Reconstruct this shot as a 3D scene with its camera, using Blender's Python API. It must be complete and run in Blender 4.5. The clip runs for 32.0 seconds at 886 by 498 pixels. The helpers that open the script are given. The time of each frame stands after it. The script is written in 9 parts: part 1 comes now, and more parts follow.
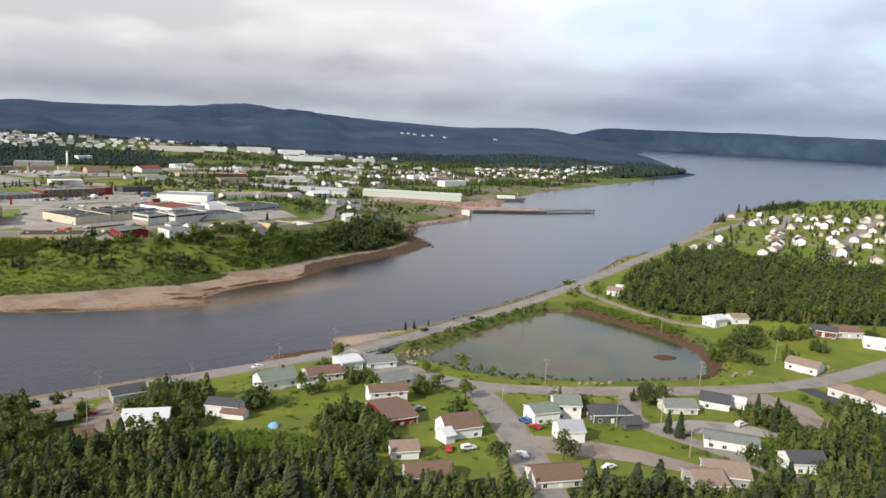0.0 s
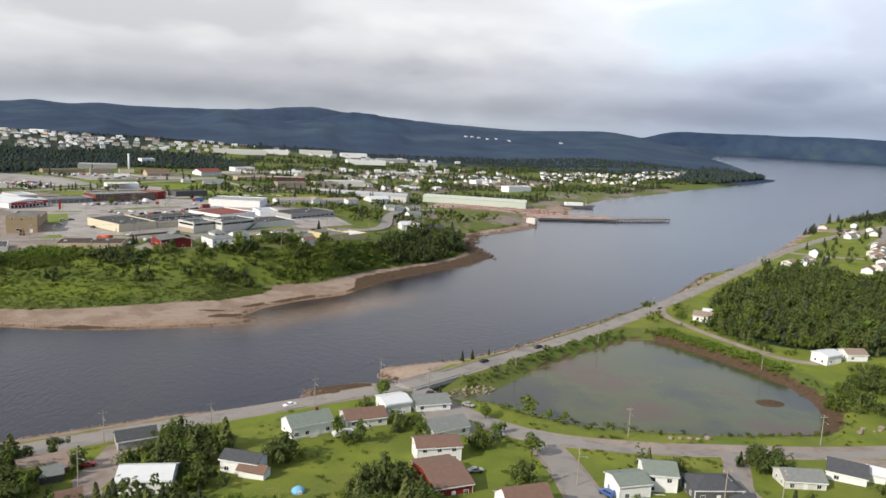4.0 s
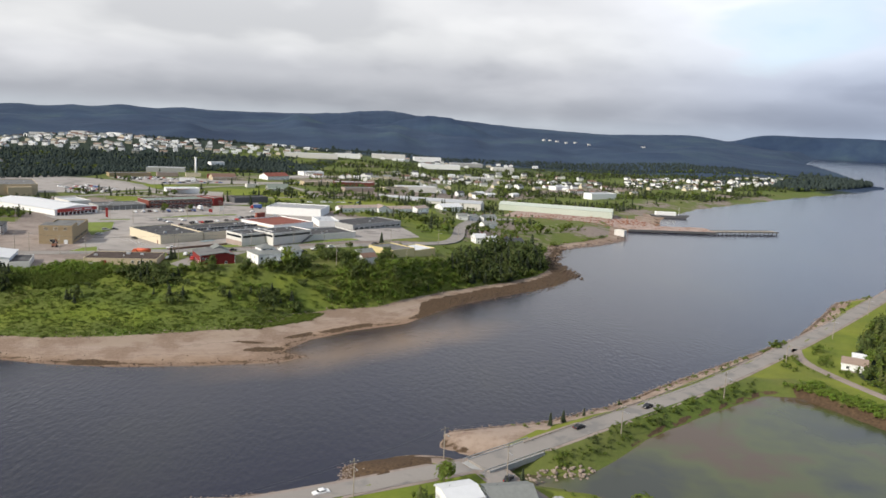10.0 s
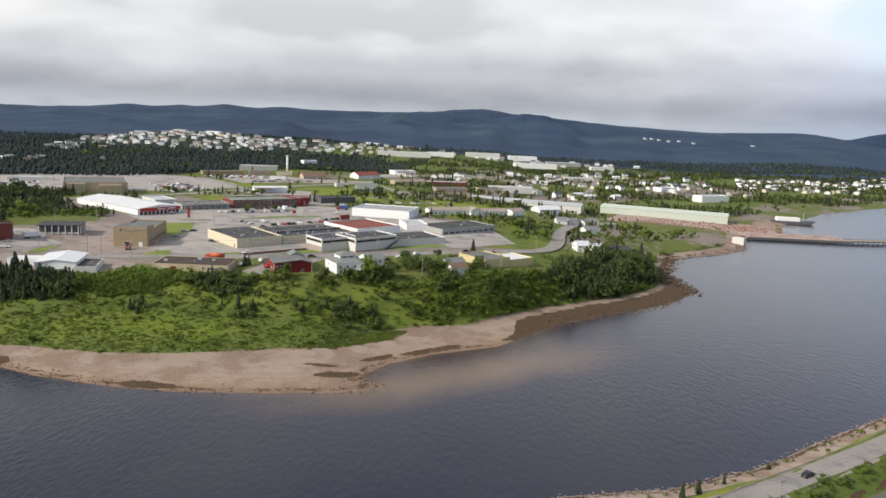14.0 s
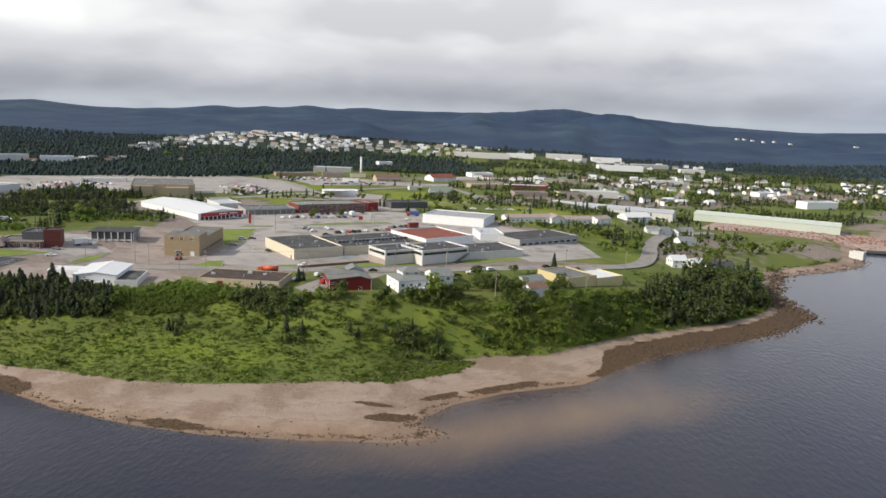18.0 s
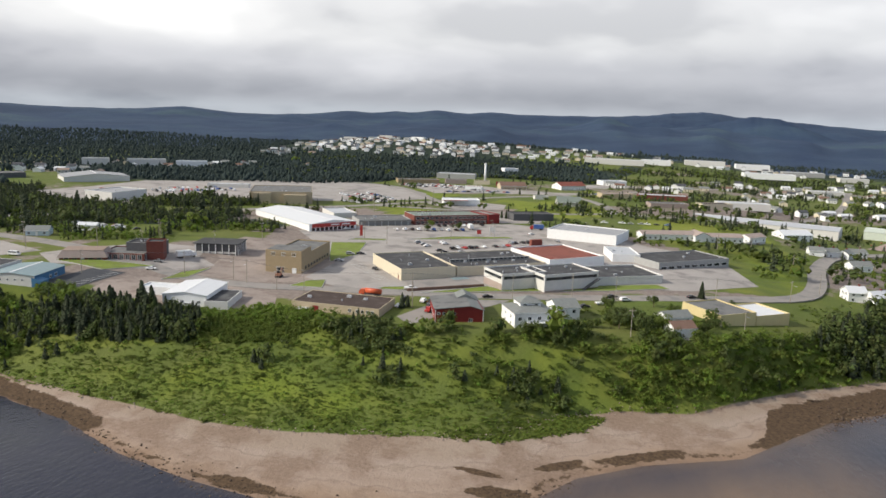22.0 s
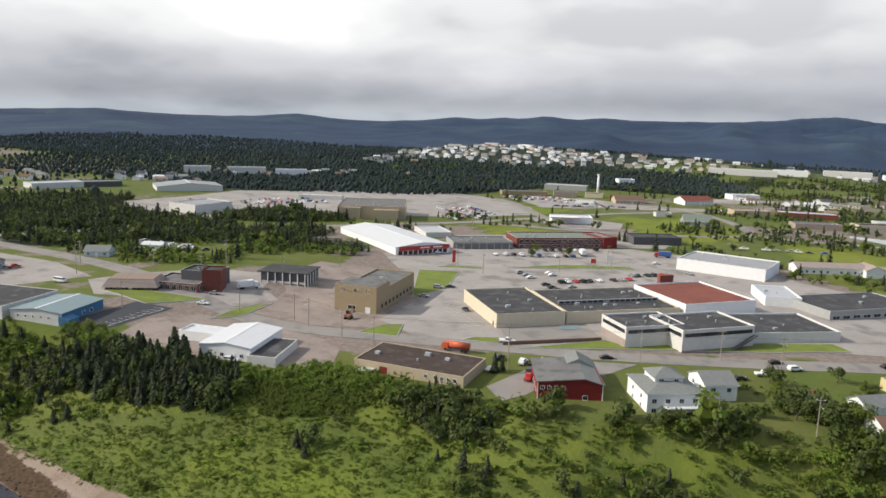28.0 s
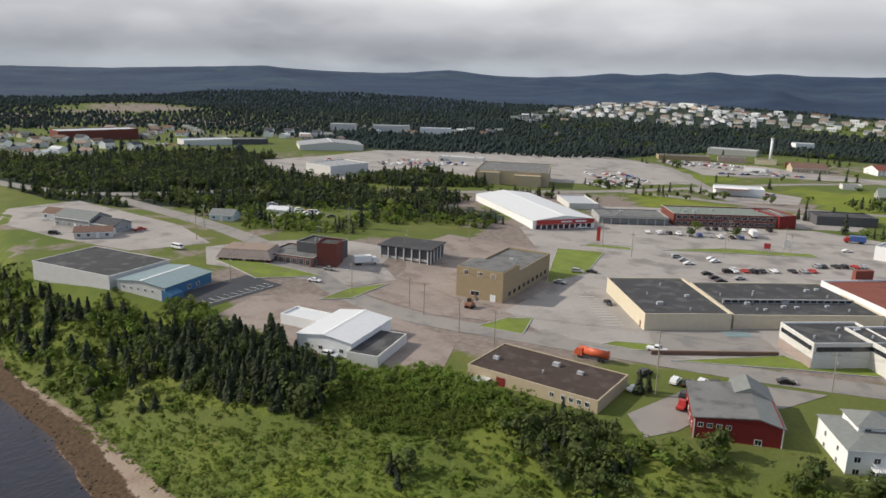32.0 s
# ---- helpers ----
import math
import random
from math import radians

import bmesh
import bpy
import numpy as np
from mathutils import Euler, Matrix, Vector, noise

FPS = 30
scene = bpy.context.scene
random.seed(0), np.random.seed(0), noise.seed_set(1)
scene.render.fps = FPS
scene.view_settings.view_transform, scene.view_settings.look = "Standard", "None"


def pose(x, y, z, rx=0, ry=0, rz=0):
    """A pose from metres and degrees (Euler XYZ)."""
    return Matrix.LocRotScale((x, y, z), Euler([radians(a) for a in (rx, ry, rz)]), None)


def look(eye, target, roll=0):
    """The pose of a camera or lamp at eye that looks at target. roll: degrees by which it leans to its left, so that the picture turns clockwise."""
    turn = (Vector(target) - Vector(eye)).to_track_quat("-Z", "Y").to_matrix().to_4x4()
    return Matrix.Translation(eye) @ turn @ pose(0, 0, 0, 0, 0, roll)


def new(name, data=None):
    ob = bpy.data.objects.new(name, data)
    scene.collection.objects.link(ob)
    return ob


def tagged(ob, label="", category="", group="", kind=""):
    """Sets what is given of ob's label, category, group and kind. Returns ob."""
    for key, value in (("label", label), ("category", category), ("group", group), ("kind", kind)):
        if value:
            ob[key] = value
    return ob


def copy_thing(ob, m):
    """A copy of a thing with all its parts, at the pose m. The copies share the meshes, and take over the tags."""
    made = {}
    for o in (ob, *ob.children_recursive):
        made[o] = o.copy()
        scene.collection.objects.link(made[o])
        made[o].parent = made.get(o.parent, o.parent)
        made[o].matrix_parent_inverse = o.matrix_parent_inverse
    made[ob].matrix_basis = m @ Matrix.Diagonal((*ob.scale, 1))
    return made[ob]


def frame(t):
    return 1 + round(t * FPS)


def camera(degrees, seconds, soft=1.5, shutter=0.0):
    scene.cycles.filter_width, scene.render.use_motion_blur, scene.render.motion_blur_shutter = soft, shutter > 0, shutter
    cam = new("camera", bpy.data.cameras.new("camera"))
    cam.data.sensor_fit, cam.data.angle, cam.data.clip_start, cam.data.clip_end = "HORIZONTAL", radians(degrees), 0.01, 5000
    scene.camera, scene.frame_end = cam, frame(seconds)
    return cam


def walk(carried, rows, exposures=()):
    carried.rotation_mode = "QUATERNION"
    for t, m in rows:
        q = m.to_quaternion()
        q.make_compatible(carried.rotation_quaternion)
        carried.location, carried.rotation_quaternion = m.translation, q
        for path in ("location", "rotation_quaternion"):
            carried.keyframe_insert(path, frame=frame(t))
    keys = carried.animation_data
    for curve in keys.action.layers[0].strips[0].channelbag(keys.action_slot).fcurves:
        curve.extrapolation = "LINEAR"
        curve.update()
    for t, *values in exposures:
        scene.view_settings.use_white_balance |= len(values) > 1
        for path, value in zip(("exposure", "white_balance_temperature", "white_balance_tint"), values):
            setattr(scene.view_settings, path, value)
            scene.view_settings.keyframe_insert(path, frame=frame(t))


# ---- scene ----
cam = camera(61.8, 32.0, soft=1.6)
PATH = [
    (0, (8.801, -163.644, 101.985), (9.281, -161.732, 101.65), 2.8),
    (0.5, (10.136, -157.996, 101.829), (10.616, -156.083, 101.494), 2.9),
    (1, (11.437, -152.291, 101.756), (11.915, -150.378, 101.421), 2.9),
    (1.5, (12.788, -146.954, 101.724), (13.259, -145.04, 101.389), 2.9),
    (2, (14.072, -141.715, 101.591), (14.526, -139.796, 101.256), 2.9),
    (2.5, (15.353, -136.19, 101.317), (15.772, -134.263, 100.983), 2.9),
    (3, (16.586, -130.755, 101.061), (16.963, -128.82, 100.726), 2.8),
    (3.5, (17.772, -125.263, 101.02), (18.112, -123.32, 100.685), 2.8),
    (5.5, (21.691, -102.279, 101.545), (21.966, -100.326, 101.212), 2.8),
    (6, (22.433, -96.311, 101.468), (22.692, -94.355, 101.136), 2.8),
    (6.5, (22.965, -90.035, 101.272), (23.209, -88.077, 100.94), 2.9),
    (7, (23.516, -83.904, 101.021), (23.743, -81.944, 100.69), 2.9),
    (7.5, (24.148, -78.042, 100.751), (24.353, -76.08, 100.421), 2.8),
    (8, (24.622, -72.341, 100.396), (24.802, -70.376, 100.065), 2.8),
    (8.5, (24.998, -66.879, 99.855), (25.155, -64.913, 99.525), 2.8),
    (9, (25.24, -61.437, 99.253), (25.381, -59.47, 98.921), 2.8),
    (9.5, (25.726, -56.378, 98.704), (25.856, -54.41, 98.372), 2.7),
    (10, (26.052, -51.422, 98.09), (26.168, -49.453, 97.757), 2.7),
    (10.5, (25.928, -46.126, 97.393), (26.011, -44.156, 97.058), 2.7),
    (11, (25.704, -40.48, 96.87), (25.723, -38.509, 96.533), 2.6),
    (11.5, (25.642, -34.672, 96.471), (25.589, -32.702, 96.132), 2.6),
    (12, (25.708, -28.482, 96.164), (25.609, -26.514, 95.822), 2.5),
    (12.5, (25.637, -22.294, 95.955), (25.524, -20.327, 95.611), 2.5),
    (13, (25.574, -16.386, 95.82), (25.455, -14.419, 95.476), 2.5),
    (13.5, (25.433, -10.703, 95.721), (25.309, -8.737, 95.375), 2.5),
    (14, (25.232, -5.13, 95.691), (25.099, -3.164, 95.344), 2.5),
    (14.5, (25.119, 0.332, 95.653), (24.97, 2.296, 95.305), 2.6),
    (16.5, (24.301, 22.912, 94.956), (24.06, 24.866, 94.604), 2.4),
    (17, (23.836, 28.433, 94.868), (23.569, 30.384, 94.516), 2.4),
    (17.5, (23.155, 33.892, 94.836), (22.854, 35.838, 94.484), 2.4),
    (18, (22.511, 39.323, 94.837), (22.169, 41.262, 94.483), 2.3),
    (18.5, (21.936, 44.936, 94.847), (21.562, 46.868, 94.493), 2.3),
    (19, (21.371, 50.463, 94.745), (20.971, 52.391, 94.392), 2.3),
    (19.5, (20.625, 56.06, 94.643), (20.202, 57.983, 94.291), 2.3),
    (20, (19.505, 61.937, 94.554), (19.047, 63.852, 94.202), 2.2),
    (20.5, (18.38, 67.621, 94.561), (17.876, 69.524, 94.208), 2.2),
    (21, (17.24, 73.114, 94.702), (16.679, 75.0, 94.348), 2.0),
    (21.5, (16.126, 78.494, 94.862), (15.506, 80.362, 94.507), 2.0),
    (22, (14.732, 83.755, 95.05), (14.061, 85.606, 94.695), 2.0),
    (22.5, (13.148, 88.952, 95.299), (12.436, 90.787, 94.944), 1.9),
    (23, (11.555, 94.119, 95.506), (10.812, 95.941, 95.151), 1.9),
    (23.5, (10.054, 99.445, 95.612), (9.292, 101.26, 95.257), 1.8),
    (24, (8.325, 104.735, 95.635), (7.556, 106.547, 95.283), 1.8),
    (24.5, (6.333, 109.768, 95.631), (5.563, 111.58, 95.28), 1.7),
    (26.5, (-2.074, 130.958, 95.448), (-2.923, 132.735, 95.101), 1.7),
    (27, (-4.416, 136.265, 95.399), (-5.298, 138.027, 95.051), 1.7),
    (27.5, (-6.731, 141.458, 95.354), (-7.64, 143.205, 95.006), 1.8),
    (28, (-8.869, 146.365, 95.462), (-9.801, 148.1, 95.114), 1.8),
    (28.5, (-10.91, 151.169, 95.566), (-11.875, 152.886, 95.216), 1.9),
    (29, (-13.088, 155.812, 95.611), (-14.097, 157.503, 95.262), 1.8),
    (29.5, (-15.183, 160.394, 95.686), (-16.243, 162.053, 95.336), 1.8),
    (30, (-17.034, 164.87, 95.777), (-18.138, 166.5, 95.426), 1.7),
    (30.5, (-18.757, 169.415, 95.811), (-19.901, 171.018, 95.459), 1.7),
    (31, (-20.853, 173.859, 95.805), (-22.03, 175.434, 95.441), 1.7),
    (31.5, (-23.063, 178.145, 95.805), (-24.272, 179.687, 95.403), 1.7),
    (32, (-25.367, 182.51, 95.85), (-26.611, 184.004, 95.38), 1.6),
]
walk(cam, [(t, look(eye, target, roll)) for t, eye, target, roll in PATH],
     exposures=((0.0, 0.31), (6.0, 0.28), (28.0, 0.28), (30.5, 0.25), (32.0, 0.12)))


# ---- light ----
SUN_FROM = Vector((-0.73, -0.43, 0.52)).normalized()
world = bpy.data.worlds.new("sky")
scene.world = world
world.use_nodes = True


def build_sky(nt):
    """Clear sky with a broken deck of stratus laid over it."""
    nodes, links = nt.nodes, nt.links
    nodes.clear()

    def node(kind, **values):
        n = nodes.new(kind)
        for key, value in values.items():
            n.inputs[key].default_value = value
        return n

    def math_node(op, a, b=None):
        n = nodes.new("ShaderNodeMath")
        n.operation = op
        for slot, v in ((0, a), (1, b)):
            if v is None:
                continue
            if isinstance(v, (int, float)):
                n.inputs[slot].default_value = v
            else:
                links.new(v, n.inputs[slot])
        return n.outputs[0]

    sky = nodes.new("ShaderNodeTexSky")
    sky.sky_type, sky.sun_disc = "NISHITA", False
    sky.sun_elevation = math.asin(SUN_FROM.z)
    sky.sun_rotation = math.atan2(SUN_FROM.x, SUN_FROM.y)
    sky.air_density, sky.dust_density, sky.ozone_density = 1.0, 0.1, 3.0
    blue = nodes.new("ShaderNodeVectorMath")
    blue.operation = "SCALE"
    blue.inputs["Scale"].default_value = 0.10
    links.new(sky.outputs[0], blue.inputs[0])
    coord = nodes.new("ShaderNodeTexCoord")
    sep = nodes.new("ShaderNodeSeparateXYZ")
    links.new(coord.outputs["Generated"], sep.inputs[0])
    up = math_node("MAXIMUM", sep.outputs[2], 0.0)
    down = math_node("ADD", up, 0.30)
    comb = nodes.new("ShaderNodeCombineXYZ")
    links.new(math_node("DIVIDE", sep.outputs[0], down), comb.inputs[0])
    links.new(math_node("DIVIDE", sep.outputs[1], down), comb.inputs[1])

    def cloud(scale, detail, rough, offset):
        m = nodes.new("ShaderNodeMapping")
        m.inputs["Location"].default_value = offset
        links.new(comb.outputs[0], m.inputs[0])
        n = node("ShaderNodeTexNoise", Scale=scale, Detail=detail, Roughness=rough)
        links.new(m.outputs[0], n.inputs[0])
        return n.outputs[0]

    def ramp(fac, stops):
        r = nodes.new("ShaderNodeValToRGB")
        r.color_ramp.interpolation = "EASE"
        e = r.color_ramp.elements
        for i, (p, c) in enumerate(stops):
            s = e[i] if i < 2 else e.new(p)
            s.position, s.color = p, (*c, 1)
        links.new(fac, r.inputs[0])
        return r.outputs[0]

    def mix(fac, a, b, blend="MIX"):
        m = nodes.new("ShaderNodeMix")
        m.data_type, m.blend_type = "RGBA", blend
        if isinstance(fac, float):
            m.inputs[0].default_value = fac
        else:
            links.new(fac, m.inputs[0])
        links.new(a, m.inputs[6])
        links.new(b, m.inputs[7])
        return m.outputs[2]

    big, small = cloud(0.9, 4, 0.5, (3.1, 1.7, 0)), cloud(2.2, 4, 0.45, (8.2, 4.4, 0))
    # the deck: dim and bluish low down, bright in its middle, grey overhead
    deck = ramp(up, [(0.0, (0.40, 0.43, 0.47)), (0.022, (0.33, 0.345, 0.38)), (0.06, (0.50, 0.51, 0.54)), (0.105, (0.70, 0.705, 0.71)), (0.18, (0.79, 0.79, 0.795)), (0.45, (0.62, 0.63, 0.66)), (1.0, (0.44, 0.46, 0.51))])
    lumps = ramp(math_node("ADD", math_node("MULTIPLY", big, 0.6), math_node("MULTIPLY", small, 0.4)),
                 [(0.36, (0.74, 0.75, 0.775)), (0.46, (0.93, 0.935, 0.945)), (0.54, (1.06, 1.06, 1.06)), (0.64, (1.22, 1.215, 1.20))])
    deck = mix(1.0, deck, lumps, "MULTIPLY")
    # the deck is thicker inland, to the west
    thick = ramp(math_node("ADD", math_node("MULTIPLY", sep.outputs[0], 0.5), 0.5), [(0.18, (1.04, 1.035, 1.03)), (0.47, (1.02, 1.02, 1.02)), (0.58, (0.96, 0.965, 0.98)), (0.80, (0.86, 0.94, 1.10))])
    deck = mix(1.0, deck, thick, "MULTIPLY")
    # openings to the clear sky, mostly over the bay
    east = math_node("ADD", math_node("MULTIPLY", sep.outputs[0], 0.62), math_node("MULTIPLY", sep.outputs[1], -0.22))
    gap = math_node("ADD", math_node("ADD", math_node("MULTIPLY", big, 0.9), math_node("MULTIPLY", small, 0.9)), east)
    hole = ramp(math_node("MULTIPLY", gap, 0.5), [(0.53, (0, 0, 0)), (0.60, (0.35, 0.35, 0.35)), (0.74, (0.85, 0.85, 0.85))])
    low = ramp(up, [(0.03, (0, 0, 0)), (0.10, (1, 1, 1))])
    hole = mix(1.0, hole, low, "MULTIPLY")
    total = mix(hole, deck, blue.outputs[0])
    back = nodes.new("ShaderNodeBackground")
    back.inputs["Strength"].default_value = 1.0
    links.new(total, back.inputs["Color"])
    out = nodes.new("ShaderNodeOutputWorld")
    links.new(back.outputs[0], out.inputs["Surface"])


build_sky(world.node_tree)
sun = new("sun", bpy.data.lights.new("sun", "SUN"))
sun.data.energy, sun.data.angle, sun.data.color = 3.7, radians(0.6), (1.0, 0.93, 0.82)
sun.matrix_world = look(SUN_FROM * 300, (0, 0, 0))


# ---- materials ----
def material(name, base, rough=0.85, metal=0.0, vary=0.18, scale=0.6, fine=6.0, bump=0.0, per_object=0.0, per_island=0.0, spec=0.3, stain=None, thin=0.0):
    """A surface with coarse and fine variation of its base colour, and fine relief."""
    m = bpy.data.materials.new(name)
    m.use_nodes = True
    nt = m.node_tree
    bsdf = nt.nodes["Principled BSDF"]
    bsdf.inputs["Roughness"].default_value, bsdf.inputs["Metallic"].default_value = rough, metal
    bsdf.inputs["Specular IOR Level"].default_value = spec
    geo = nt.nodes.new("ShaderNodeNewGeometry")
    value = None

    def noise_tex(s, detail=4):
        n = nt.nodes.new("ShaderNodeTexNoise")
        n.inputs["Scale"].default_value, n.inputs["Detail"].default_value = s, detail
        nt.links.new(geo.outputs["Position"], n.inputs["Vector"])
        return n.outputs[0]

    def calc(op, a, b):
        n = nt.nodes.new("ShaderNodeMath")
        n.operation = op
        for slot, v in ((0, a), (1, b)):
            if isinstance(v, (int, float)):
                n.inputs[slot].default_value = v
            else:
                nt.links.new(v, n.inputs[slot])
        return n.outputs[0]

    coarse, small = noise_tex(scale), noise_tex(fine)
    value = calc("ADD", calc("MULTIPLY", coarse, 2 * vary * 1.4), calc("MULTIPLY", small, 2 * vary * 0.8))
    value = calc("ADD", value, 1 - 2.2 * vary)
    if per_object:
        info = nt.nodes.new("ShaderNodeObjectInfo")
        value = calc("ADD", value, calc("MULTIPLY", calc("SUBTRACT", info.outputs["Random"], 0.5), per_object))
    if per_island:
        value = calc("ADD", value, calc("MULTIPLY", calc("SUBTRACT", geo.outputs["Random Per Island"], 0.5), per_island))
    hsv = nt.nodes.new("ShaderNodeHueSaturation")
    hsv.inputs["Color"].default_value = (*base, 1)
    nt.links.new(value, hsv.inputs["Value"])
    if per_island:
        nt.links.new(calc("ADD", calc("MULTIPLY", geo.outputs["Random Per Island"], 0.04), 0.48), hsv.inputs["Hue"])
    colour = hsv.outputs[0]
    if stain:
        mix = nt.nodes.new("ShaderNodeMix")
        mix.data_type = "RGBA"
        r = nt.nodes.new("ShaderNodeValToRGB")
        r.color_ramp.elements[0].position, r.color_ramp.elements[1].position = 0.52, 0.66
        nt.links.new(noise_tex(scale * 1.7, 6), r.inputs[0])
        nt.links.new(r.outputs[0], mix.inputs[0])
        nt.links.new(colour, mix.inputs[6])
        mix.inputs[7].default_value = (*stain, 1)
        colour = mix.outputs[2]
    nt.links.new(colour, bsdf.inputs["Base Color"])
    if thin:
        glow = nt.nodes.new("ShaderNodeBsdfTranslucent")
        nt.links.new(colour, glow.inputs[0])
        both = nt.nodes.new("ShaderNodeMixShader")
        both.inputs[0].default_value = thin
        nt.links.new(bsdf.outputs[0], both.inputs[1])
        nt.links.new(glow.outputs[0], both.inputs[2])
        nt.links.new(both.outputs[0], nt.nodes["Material Output"].inputs["Surface"])
    if bump:
        b = nt.nodes.new("ShaderNodeBump")
        b.inputs["Strength"].default_value, b.inputs["Distance"].default_value = bump, 0.1
        nt.links.new(small, b.inputs["Height"])
        nt.links.new(b.outputs[0], bsdf.inputs["Normal"])
    return m


